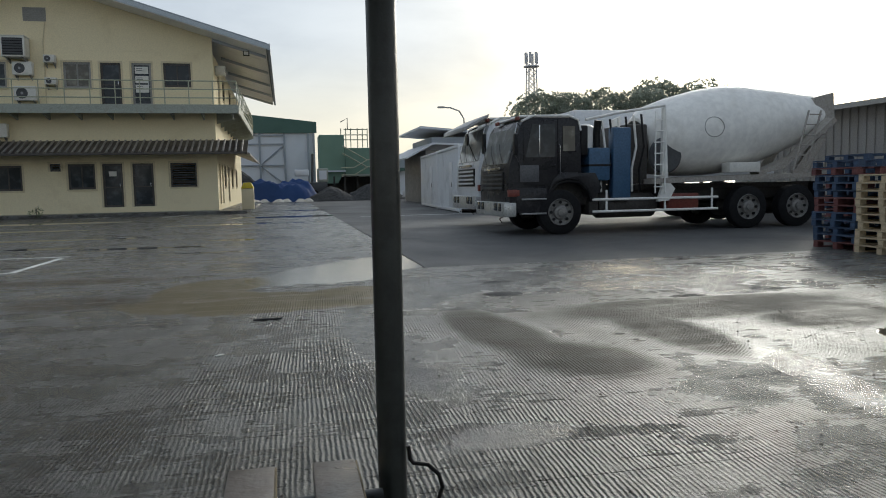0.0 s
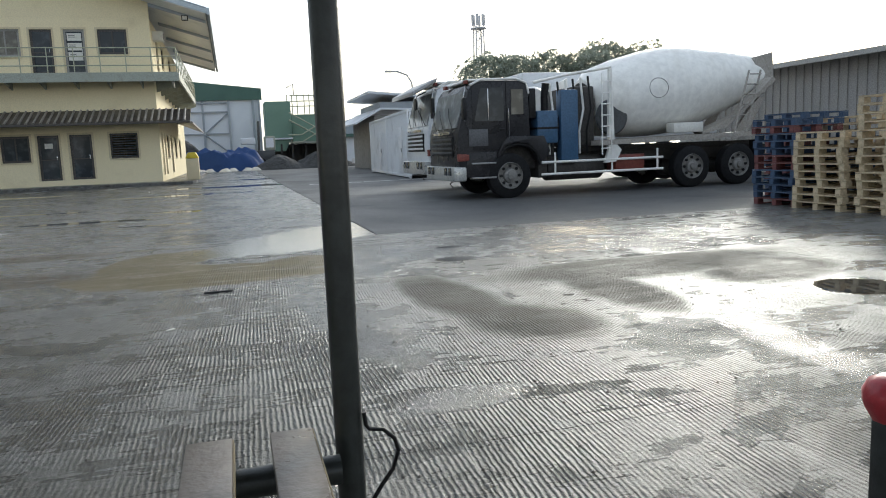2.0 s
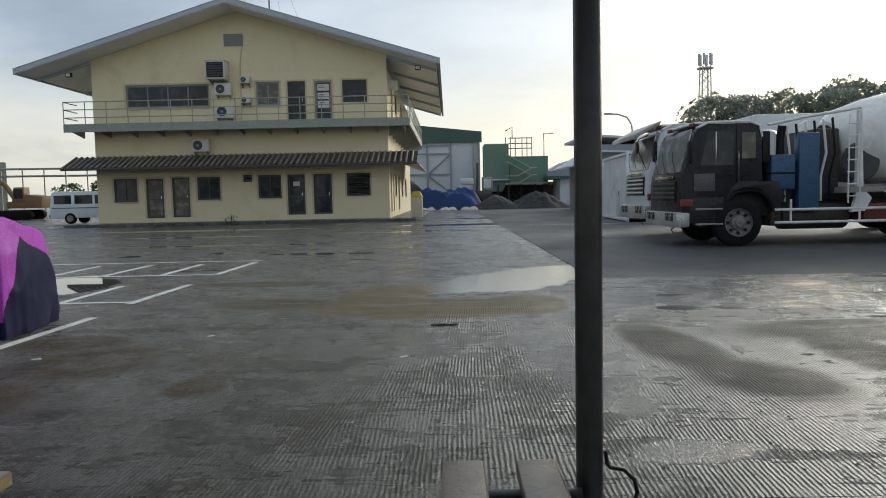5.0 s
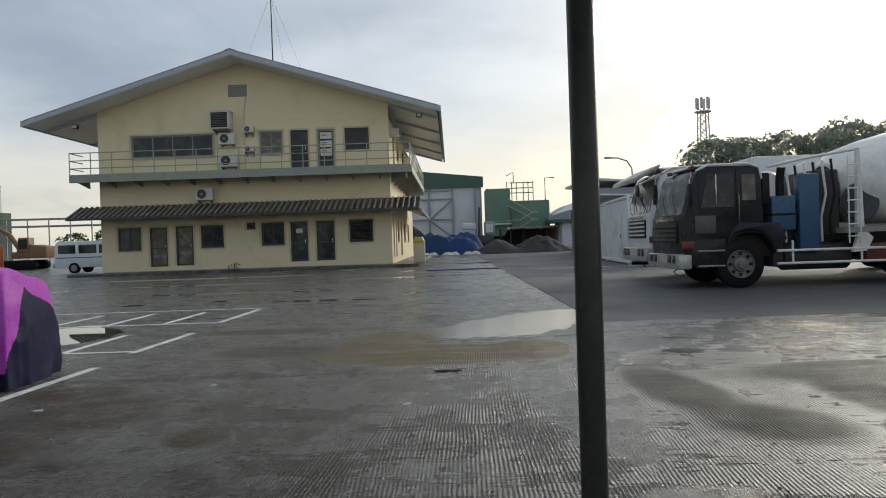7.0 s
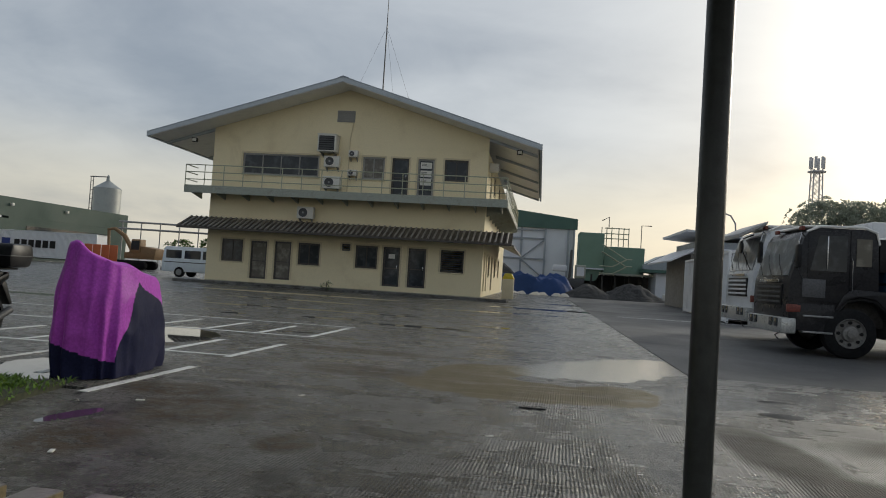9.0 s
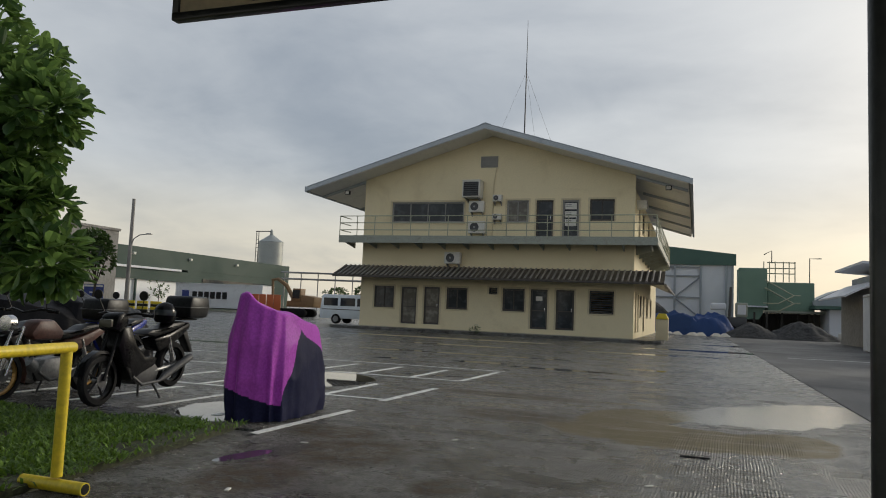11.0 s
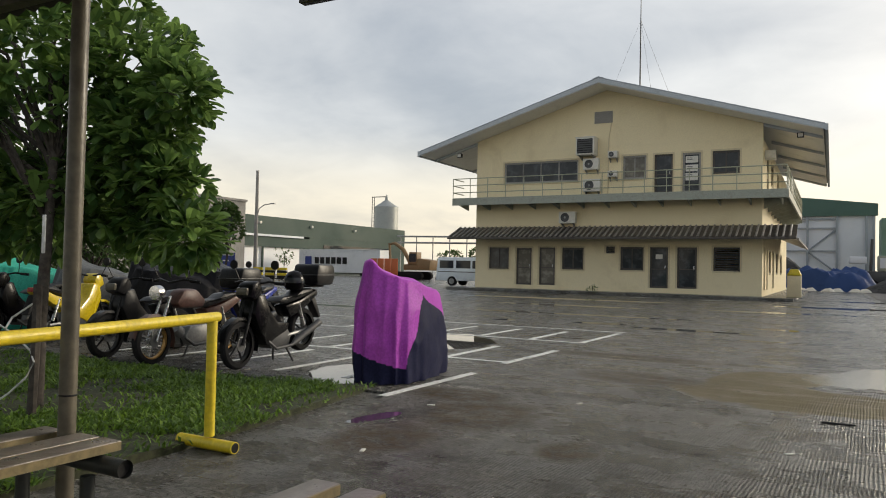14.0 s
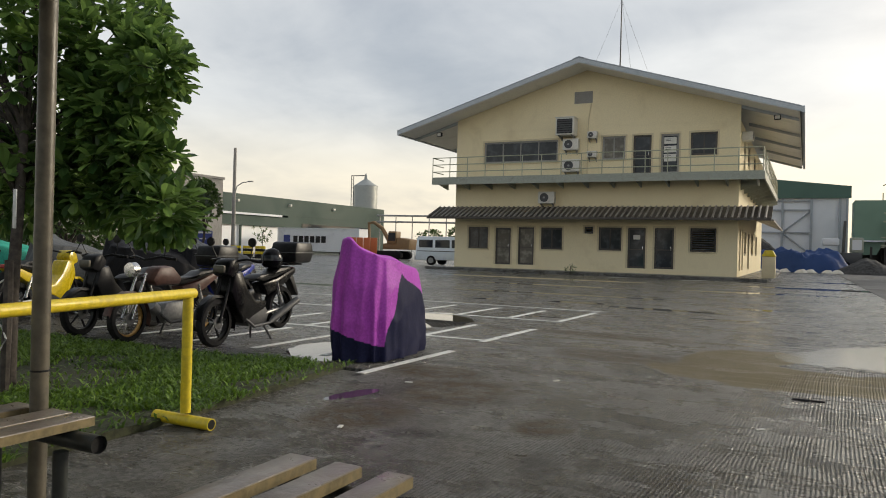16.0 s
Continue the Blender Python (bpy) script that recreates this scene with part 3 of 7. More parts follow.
# pitched roof: two sheets with ribs, fascia and soffit
RF, RB = 36.45, BACK + 1.2
for sgn, OVER in ((-1, 10.62), (1, 10.43)):
    ex, ez = RIDGE_X + sgn * OVER, RIDGE_Z - SLOPE * OVER
    sheet = part("roof_sheet", prism(B(), [(RIDGE_X, RIDGE_Z), (ex, ez), (ex, ez - 0.06), (RIDGE_X, RIDGE_Z - 0.06)], RF, RB), M["roof_grey"], office, smooth=False)
    part("soffit", prism(B(), [(RIDGE_X, RIDGE_Z - 0.27), (ex - sgn * 0.06, ez - 0.27 + 0.02), (ex - sgn * 0.06, ez - 0.31 + 0.02), (RIDGE_X, RIDGE_Z - 0.31)], RF + 0.06, RB - 0.06), M["soffit"], office, smooth=False)
    part("fascia", prism(B(), [(RIDGE_X, RIDGE_Z - 0.065), (ex, ez - 0.065), (ex, ez - 0.28), (RIDGE_X, RIDGE_Z - 0.28)], RF, RF + 0.05), M["fascia"], office, smooth=False)
    part("eave_gutter", box(B(), min(ex, ex + sgn * 0.14), max(ex, ex + sgn * 0.14), RF - 0.02, RB, ez - 0.34, ez - 0.02, 0.02), M["fascia"], office, smooth=False)
    for k in range(5):
        y = RF + 1.75 + k * 5.2
        part("rafter", prism(B(), [((WX1 if sgn > 0 else WX0) + sgn * 0.01, RIDGE_Z - 0.315 - SLOPE * abs((WX1 if sgn > 0 else WX0) - RIDGE_X)),
                              (ex - sgn * 0.1, ez - 0.285), (ex - sgn * 0.1, ez - 0.42),
                              ((WX1 if sgn > 0 else WX0) + sgn * 0.01, RIDGE_Z - 0.47 - SLOPE * abs((WX1 if sgn > 0 else WX0) - RIDGE_X))], y, y + 0.12), M["fascia"], office, smooth=False)
part("ridge_cap", prism(B(), [(RIDGE_X - 0.3, RIDGE_Z - 0.07), (RIDGE_X, RIDGE_Z + 0.03), (RIDGE_X + 0.3, RIDGE_Z - 0.07), (RIDGE_X, RIDGE_Z + 0.005)], RF - 0.01, RB), M["roof_grey"], office, smooth=False)
vent = part("gable_vent", box(B(), -11.55, -10.56, FY - 0.03, FY - 0.002, 9.21, 9.84), M["frame_lt"], office, "grey louvred vent", smooth=False)
for k in range(6):
    part("slat", box(B(), -11.5, -10.61, FY - 0.06, FY - 0.032, 9.26 + k * 0.095, 9.32 + k * 0.095), M["frame_lt"], vent, smooth=False)
part("conduit", tube(B(), [(-10.62, FY - 0.03, 9.2), (-10.75, FY - 0.03, 8.3), (-10.76, FY - 0.03, 5.3)], 0.025), M["cream2"], office)

# balcony round the front and the east side
BX0, BX1, BF = -19.4, -2.0, 36.75
part("balcony_slab", box(B(), BX0, BX1, BF, FY - 0.003, 5.06, 5.24), M["steel_green"], office, smooth=False)
part("balcony_slab", box(B(), WX1 + 0.003, BX1, FY - 0.003, BACK - 6, 5.06, 5.24), M["steel_green"], office, smooth=False)
part("balcony_beam", box(B(), BX0, BX1 + 0.06, BF - 0.08, BF - 0.003, 4.82, 5.20), M["steel_green"], office, smooth=False)
part("balcony_beam", box(B(), BX1 + 0.003, BX1 + 0.08, BF, BACK - 6, 4.86, 5.20), M["steel_green"], office, smooth=False)
for k in range(13):
    x = BX0 + 0.3 + k * (BX1 - BX0 - 0.6) / 12
    part("bracket", prism(B(), [(BF + 0.02, 5.055), (FY - 0.01, 5.055), (FY - 0.01, 4.62), (BF + 0.02, 4.86)], x, x + 0.07, "x"), M["steel_green"], office, smooth=False)
for k in range(8):
    y = FY + 0.8 + k * 2.4
    part("bracket", prism(B(), [(WX1 + 0.01, 5.055), (BX1 - 0.01, 5.055), (BX1 - 0.01, 4.86), (WX1 + 0.01, 4.5)], y, y + 0.07), M["steel_green"], office, smooth=False)
rail = M["rail"] = surface("pale_green_rail_paint", (0.36, 0.37, 0.27), 0.5, vary=0.1, coords="World")
for z in (5.55, 5.95, 6.34):
    part("handrail", tube(B(), [(BX0, FY, z), (BX0, BF, z), (BX1, BF, z), (BX1, BACK - 6, z)], 0.026), rail, office)
for k in range(17):
    x = BX0 + k * (BX1 - BX0) / 16
    part("baluster", rod(B(), (x, BF, 5.20), (x, BF, 6.34), 0.024, seg=8), rail, office)
for k in range(1, 14):
    y = BF + k * 1.4
    part("baluster", rod(B(), (BX1, y, 5.20), (BX1, y, 6.34), 0.024, seg=8), rail, office)

# tiled awning over the ground floor: separate curved tiles in one course run
AZ0, AZ1, AF = 3.02, 3.66, 36.55
part("awning_deck", prism(B(), [(AF + 0.05, AZ0 - 0.03), (FY - 0.003, AZ1 - 0.03), (FY - 0.003, AZ1 - 0.10), (AF + 0.05, AZ0 - 0.12)], -19.6, -1.6, "x"), M["frame"], office, smooth=False)
bm = B()
tube(bm, [(0, AF - 0.02, AZ0), (0, (AF + FY) / 2, (AZ0 + AZ1) / 2), (0, FY - 0.01, AZ1)], 0.055, 8)
tile_me = mesh_of("roof_tile", bm, M["tile"], True)
for k in range(62):
    ob = new("roof_tile", tile_me)
    ob.location = (-19.55 + k * 0.29, 0, -0.02)
    ob.parent = office
part("awning_deck", prism(B(), [(WX1 + 0.003, AZ1 - 0.03), (-1.55, AZ0 - 0.03), (-1.55, AZ0 - 0.12), (WX1 + 0.003, AZ1 - 0.10)], FY, BACK - 6), M["tile"], office, smooth=False)
part("gutter", box(B(), -19.6, -1.6, AF - 0.06, AF + 0.045, AZ0 - 0.14, AZ0 - 0.04, 0.015), M["frame"], office, smooth=False)
for x in (-16.2, -13.9, -11.5, -9.1, -6.9, -4.6):
    part("downlight", lathe(B(), [(0, 0.05), (0.08, 0.07), (0.1, 0.03)], (x, 37.6, 3.1), "z", 10), M["white"], office, "small white lamp under the awning")
for x0, y0 in ((-19.45, FY - 0.5), (-1.5, FY - 0.4)):
    lamp = part("floodlight", box(B(), x0 - 0.15, x0 + 0.15, y0 - 0.12, y0 + 0.06, 7.72, 7.95, 0.02), M["black"], office, "black floodlight under the eave")
    part("lens", box(B(), x0 - 0.11, x0 + 0.11, y0 - 0.128, y0 - 0.121, 7.75, 7.91), M["white"], lamp, smooth=False)
solid("building_apron", box(B(), -19.6, -1.7, 36.5, FY - 0.004, -0.05, 0.16, 0.03), M["concrete"], "raised concrete walkway along the office front", "pavement", kind="structure", smooth=False)
solid("building_apron", box(B(), WX1 + 0.004, -1.7, FY, BACK, -0.05, 0.16, 0.03), M["concrete"], "raised concrete walkway along the office side", "pavement", kind="structure", smooth=False)

# aerial on the roof
mast = thing("radio_mast", "thin guyed radio mast on the office roof", "mast", pose(-10.52, 44.0, RIDGE_Z - 0.12))
part("pole", rod(B(), (0, 0, -0.1), (0, 0, 5.5), 0.05, 0.035, 8), M["darkgrey"], mast)
part("pole_top", rod(B(), (0, 0, 5.5), (0, 0, 8.8), 0.03, 0.012, 8), M["darkgrey"], mast)
for dx, dy in ((2.2, 0.6), (-2.2, 0.6), (0.3, 3.0)):
    part("guy_wire", rod(B(), (0, 0, 5.4), (dx, dy, -SLOPE * dx if dx > 0 else 0.65), 0.006, seg=4), M["darkgrey"], mast)


def aircon(x, z, w, h, d=0.34, dark=False, group="air conditioners on the front wall"):
    a = thing("air_conditioner", ("large white air conditioner with dark grille" if dark else "white air conditioner unit") + " fixed to the cream wall", "air conditioner", pose(x, FY - 0.06, z), group)
    part("casing", box(B(), -w / 2, w / 2, -d, 0, 0, h, 0.02), M["white"], a)
    if dark:
        part("grille", box(B(), -w / 2 + 0.07, w / 2 - 0.07, -d - 0.012, -d - 0.001, 0.07, h - 0.09), M["darkgrey"], a, "dark louvred grille", smooth=False)
        for k in range(7):
            part("slat", box(B(), -w / 2 + 0.09, w / 2 - 0.09, -d - 0.03, -d - 0.013, 0.08 + k * (h - 0.2) / 6, 0.12 + k * (h - 0.2) / 6), M["black"], a)
        part("top_plate", box(B(), -w / 2 - 0.03, w / 2 + 0.03, -d - 0.04, 0.02, h + 0.001, h + 0.04, 0.01), M["white"], a)
    else:
        r = min(w, h) * 0.38
        fan = part("fan_grille", lathe(B(), [(0, r), (-0.015, r), (-0.02, r * 0.9), (-0.012, r * 0.85), (-0.012, 0.05)], (-w * 0.12, -d - 0.001, h / 2), "y", 20), M["darkgrey"], a, "round dark fan grille")
        part("fan_hub", lathe(B(), [(0, r * 0.25), (-0.02, r * 0.2)], (-w * 0.12, -d - 0.014, h / 2), "y", 12), M["grey"], fan)
    for s in (-1, 1):
        part("bracket", prism(B(), [(-d, -0.002), (0.055, -0.002), (0.055, -0.22)], s * w * 0.36 - 0.02, s * w * 0.36 + 0.02, "x"), M["grey"], a, smooth=False)


aircon(-11.83, 7.44, 1.0, 0.92, 0.75, True)
aircon(-11.62, 6.68, 0.85, 0.6)
aircon(-11.57, 5.5, 0.95, 0.66)
aircon(-10.45, 7.26, 0.5, 0.36)
aircon(-10.45, 6.25, 0.5, 0.32)
aircon(-12.90, 3.80, 0.92, 0.64)
side_ac = thing("air_conditioner", "white window air conditioner on the side wall", "air conditioner", pose(WX1 + 0.003, 39.4, 7.0))
part("casing", box(B(), 0, 0.5, -0.3, 0.3, 0, 0.45, 0.02), M["white"], side_ac)
part("grille", box(B(), 0.502, 0.52, -0.25, 0.25, 0.05, 0.4, 0.01), M["darkgrey"], side_ac)
bm = B()
box(bm, -0.3, 0.3, -0.3, 0.3, 0, 1.05, 0.03)
bin_ob = thing("bollard_box", "yellow capped concrete post box by the office corner", "bollard", pose(-1.75, 38.7, 0.16))
part("body", bm, M["cream2"], bin_ob)
part("cap", prism(B(), [(-0.33, 1.052), (0.33, 1.052), (0.18, 1.35), (-0.18, 1.35)], -0.33, 0.33, "y", 0.03), M["yellow"], bin_ob, "yellow tapered cap")


# ---- shelter in the foreground ----
M["plank"] = surface("weathered_grey_brown_plank", (0.15, 0.125, 0.108), 0.36, vary=0.18, grain=9, stain=6, stain_color=(0.12, 0.095, 0.075), stain_amount=0.6, bump=0.3, bump_scale=40)
M["plank_edge"] = surface("yellowed_plank_edge", (0.20, 0.155, 0.075), 0.6, vary=0.2, stain=8)
M["sheet"] = surface("rusty_dark_roof_sheet", (0.05, 0.047, 0.043), 0.6, vary=0.25, stain=2, stain_color=(0.10, 0.055, 0.03))
M["sign_face"] = surface("aged_beige_sign_face", (0.60, 0.50, 0.33), 0.5, vary=0.06, stain=3)
M["ink"] = surface("dark_violet_ink", (0.035, 0.022, 0.09), 0.5, vary=0.1)
PX, PY = 0.335, 1.85
post = thing("shelter_post", "dark painted steel pipe post of the shelter", "post", pose(PX, PY, 0), "shelter posts")
part("pipe", rod(B(), (0, 0, 0), (0, 0, 2.47), 0.036, seg=28), M["post"], post)
part("base_plate", box(B(), -0.09, 0.09, -0.09, 0.09, 0, 0.012, 0.003), M["post"], post)
cable_ob = part("cable", tube(B(), [(0.036, -0.03, 0.543), (0.040, -0.03, 0.508), (0.048, -0.03, 0.498), (0.084, -0.03, 0.491), (0.112, -0.03, 0.463), (0.120, -0.03, 0.428), (0.104, -0.03, 0.383),
                          (0.072, -0.03, 0.343), (0.052, -0.03, 0.313), (0.040, -0.03, 0.283)], 0.0055, 8), M["black"], post, "loop of black cable")
post2 = thing("shelter_post", "grimy brown steel pipe post of the shelter", "post", pose(-3.005, PY - 0.02, 0), "shelter posts")
part("pipe", rod(B(), (0, 0, 0), (0, 0, 2.47), 0.036, seg=28), M["post2"], post2)
part("wire_tie", lathe(B(), [(-0.004, 0.037), (0, 0.04), (0.004, 0.037)], (0, 0, 0.66), "z", 24), M["black"], post2)


def bench(planks, pipe_x0, pipe_x1, y_end=1.88, y_start=0.55):
    b = thing("plank_bench", "weathered plank bench on a black steel pipe frame", "bench", pose((planks[0][0] + planks[-1][1]) / 2, (y_end + y_start) / 2, 0), "plank benches")
    ox, oy = b.location.x, b.location.y
    for k, (x0, x1) in enumerate(planks):
        bm = box(B(), x0 - ox, x1 - ox, y_start - oy, y_end - oy, 0.462, 0.502, 0.004)
        p = part("plank", bm, M["plank"], b)
        part("edge_strip", box(B(), x1 - ox + 0.0005, x1 - ox + 0.004, y_start - oy + 0.01, y_end - oy - 0.004, 0.465, 0.4985), M["plank_edge"], p, smooth=False)
    for y in (1.775, y_start + 0.15):
        p = part("pipe", rod(B(), (pipe_x0 - ox, y - oy, 0.424), (pipe_x1 - ox, y - oy, 0.424), 0.036, seg=20, caps=False), M["post"], b)
        for xx in (pipe_x0 + 0.02, pipe_x1 - 0.02):
            # black disc stands in for the shade inside the open pipe
            part("pipe_end", rod(B(), (xx - ox - 0.001, y - oy, 0.424), (xx - ox + 0.001, y - oy, 0.424), 0.033, seg=20), M["black"], p)
    for y in (1.70, y_start + 0.15):
        for x in (pipe_x0 + 0.12, pipe_x1 - 0.12):
            part("leg", rod(B(), (x - ox, y - oy, 0.0), (x - ox, y - oy, 0.40), 0.028, seg=14), M["post"], b)
    return b


bench([(-0.06, 0.05), (0.14, 0.245)], -0.03, 0.30)
bench([(-1.71, -1.60), (-1.52, -1.42), (-1.325, -1.23)], -1.66, -1.29, 1.86)
bench([(-3.19, -3.06), (-2.96, -2.83), (-2.81, -2.695)], -3.21, -2.56, 1.86)

# corrugated shelter roof and its beam
bm = B()
nx, x_lo, x_hi = 220, -5.2, 2.6
rows = []
for y, z in ((1.98, 2.445), (-2.6, 2.87)):
    rows.append([(x_lo + (x_hi - x_lo) * i / nx, y, z + 0.014 * math.cos((x_lo + (x_hi - x_lo) * i / nx) * math.tau / 0.13)) for i in range(nx + 1)])
lo = [[bm.verts.new(p) for p in r] for r in rows]
hi = [[bm.verts.new((p[0], p[1], p[2] + 0.002)) for p in r] for r in rows]
for i in range(nx):
    bm.faces.new((lo[0][i], lo[1][i], lo[1][i + 1], lo[0][i + 1])), bm.faces.new((hi[0][i], hi[0][i + 1], hi[1][i + 1], hi[1][i]))
    bm.faces.new((lo[0][i], lo[0][i + 1], hi[0][i + 1], hi[0][i]))
shelter = thing("shelter_roof", "rusty corrugated sheet roof of the waiting shelter", "roof", pose(0, 0, 0))
part("corrugated_sheet", bm, M["sheet"], shelter)
part("purlin", box(B(), -5.1, 2.5, 1.80, 1.86, 2.398, 2.433), M["post2"], shelter, smooth=False)
part("purlin", box(B(), -5.1, 2.5, -2.3, -2.24, 2.77, 2.815), M["post2"], shelter, smooth=False)
for x in (-3.005, PX):
    part("rafter", prism(B(), [(1.79, 2.373), (-2.5, 2.77), (-2.5, 2.825), (1.79, 2.428)], x - 0.03, x + 0.03, "x"), M["post2"], shelter, smooth=False)
    part("back_post", rod(B(), (x, -2.27, 0), (x, -2.27, 2.77), 0.036, seg=16), M["post"], shelter)

sign = thing("hanging_sign", "beige sign board with dark frame hung under the shelter roof", "sign", pose(-1.795, 1.82, 2.145))
part("panel", box(B(), 0.012, 1.75, 0.004, 0.022, 0.012, 0.55), M["sign_face"], sign, smooth=False)
for b4 in ((0, 1.762, 0, 0.026), (0, 1.762, 0.536, 0.562)):
    part("frame_bar", box(B(), b4[0], b4[1], -0.006, 0.03, b4[2], b4[3], 0.003), M["post"], sign)
for x0 in (0, 1.736):
    part("frame_bar", box(B(), x0, x0 + 0.026, -0.006, 0.03, 0.0265, 0.5355, 0.003), M["post"], sign)
cu = bpy.data.curves.new("lettering", "FONT")
cu.body, cu.size, cu.extrude, cu.offset, cu.space_character = "AREA", 0.17, 0.001, 0.006, 1.08
text_ob = new("lettering", cu)
text_me = bpy.data.meshes.new_from_object(text_ob.evaluated_get(bpy.context.evaluated_depsgraph_get()))
bpy.data.objects.remove(text_ob)
text_me.materials.append(M["ink"])
letters = new("lettering", text_me)
# the wording faces the yard, so from under the roof it shows through reversed
letters.parent, letters.matrix_basis = sign, pose(0.76, 0.002, 0.045, 90, 0, 0) @ Matrix.Diagonal((-1, 1, 1, 1))

# red-capped post at the other end of the bench row
bol = thing("red_capped_post", "black square post with a faded red plastic cap", "bollard", pose(1.815, 1.60, 0))
part("post", box(B(), -0.035, 0.035, -0.035, 0.035, 0, 0.44, 0.006), M["post"], bol)
part("cap", lathe(B(), [(0, 0.03), (0.005, 0.05), (0.05, 0.075), (0.085, 0.078), (0.12, 0.06), (0.135, 0.03), (0.137, 0.005)], (0, 0, 0.385), "z", 9), M["red"], bol, "faded red faceted cap")

# yellow pipe barrier
bar = thing("pipe_barrier", "yellow painted steel pipe barrier on a foot pipe", "barrier", pose(-3.77, 3.38, 0))
part("upright", rod(B(), (0, 0, 0.09), (0, 0, 0.855), 0.034, seg=18), M["yellow"], bar)
part("top_rail", tube(B(), [(0, 0.045, 0.873), (0.19, -0.85, 0.873), (0.38, -1.75, 0.873), (0.6, -2.8, 0.873)], 0.034, 16), M["yellow"], bar)
part("upright", rod(B(), (0.58, -2.7, 0.09), (0.58, -2.7, 0.845), 0.034, seg=18), M["yellow"], bar)
for x, y in ((0, 0), (0.58, -2.7)):
    f = part("foot_pipe", tube(B(), [(x - 0.27, y, 0.040), (x + 0.23, y, 0.040)], 0.039, 18), M["yellow"], bar)
    # black disc paints the shaded hollow at the foot pipe's end
    part("pipe_end", rod(B(), (x + 0.2301, y, 0.040), (x + 0.231, y, 0.040), 0.032, seg=18), M["black"], f)


# ---- mixer truck, white truck, containers, pallets ----
M["cab"] = surface("dusty_black_truck_paint", (0.030, 0.029, 0.031), 0.32, vary=0.2, stain=2.2, stain_color=(0.055, 0.050, 0.046), stain_amount=0.5, bump=0.03, spec=0.22)
M["drum"] = surface("dirty_white_drum_paint", (0.84, 0.82, 0.77), 0.42, vary=0.06, grain=6, stain=1.1, stain_color=(0.60, 0.57, 0.50), stain_amount=0.35)
M["chassis"] = surface("muddy_chassis_steel", (0.05, 0.045, 0.04), 0.65, vary=0.25, stain=3, stain_color=(0.11, 0.09, 0.065))
M["bike_grey_cab"] = surface("worn_grey_panel", (0.10, 0.10, 0.105), 0.5, vary=0.2, stain=4)
# pale tint stands in for sky seen through and mirrored by the screen
M["screen"] = glass_dark("sky_tinted_windscreen", (0.20, 0.21, 0.21), 0.08)
M["deck"] = surface("dusty_tan_deck_steel", (0.36, 0.33, 0.29), 0.6, vary=0.15, stain=2, stain_color=(0.2, 0.17, 0.13))
M["bumper"] = surface("scuffed_pale_steel", (0.50, 0.50, 0.48), 0.35, metal=0.4, vary=0.15, stain=4, stain_color=(0.2, 0.19, 0.17))
M["redbox"] = surface("dull_red_box", (0.20, 0.05, 0.035), 0.5, vary=0.2)


M["rim_steel"] = surface("dusty_rim_steel", (0.22, 0.21, 0.195), 0.55, metal=0.2, vary=0.15, stain=8)


def truck_wheel(parent, x, y, out, rim=None):
    w = part("wheel", lathe(B(), [(-0.15, 0.30), (-0.15, 0.47), (-0.12, 0.515), (0.12, 0.515), (0.15, 0.47), (0.15, 0.30)], (x, y, 0.515), "y", 32), M["rubber"], parent, "worn black truck tyre")
    tyre = bmesh.new()
    tyre.from_mesh(w.data)
    bmesh.ops.delete(tyre, geom=[f for f in tyre.faces if len(f.verts) > 4], context="FACES")
    tyre.to_mesh(w.data), tyre.free()
    s = -0.152 * out
    r = part("rim", lathe(B(), [(0, 0.31), (s * 0.15, 0.30), (-s * 0.25, 0.27), (-s * 0.35, 0.17), (s * 0.1, 0.15), (s * 0.2, 0.09), (s * 0.5, 0.085), (s * 0.55, 0.01)] if out > 0 else
                          [(0, 0.31), (s * 0.15, 0.30), (-s * 0.25, 0.27), (-s * 0.35, 0.17), (s * 0.1, 0.15), (s * 0.2, 0.09), (s * 0.5, 0.085), (s * 0.55, 0.01)],
                          (x, y - 0.148 * out, 0.515), "y", 28), rim or M["rim_steel"], w, "dusty steel rim")
    dish = bmesh.new()
    dish.from_mesh(r.data)
    bmesh.ops.delete(dish, geom=[f for f in dish.faces if len(f.verts) > 4 and max((v.co - Vector((x, v.co.y, 0.515))).length for v in f.verts) > 0.1], context="FACES")
    dish.to_mesh(r.data), dish.free()
    # black plugs paint the dark of the eight rim openings
    for k in range(8):
        a = k * math.tau / 8
        part("rim_hole", rod(B(), (x + 0.225 * math.cos(a), y - 0.105 * out, 0.515 + 0.225 * math.sin(a)), (x + 0.225 * math.cos(a), y - 0.135 * out, 0.515 + 0.225 * math.sin(a)), 0.036, seg=10), M["black"], w)
    return w


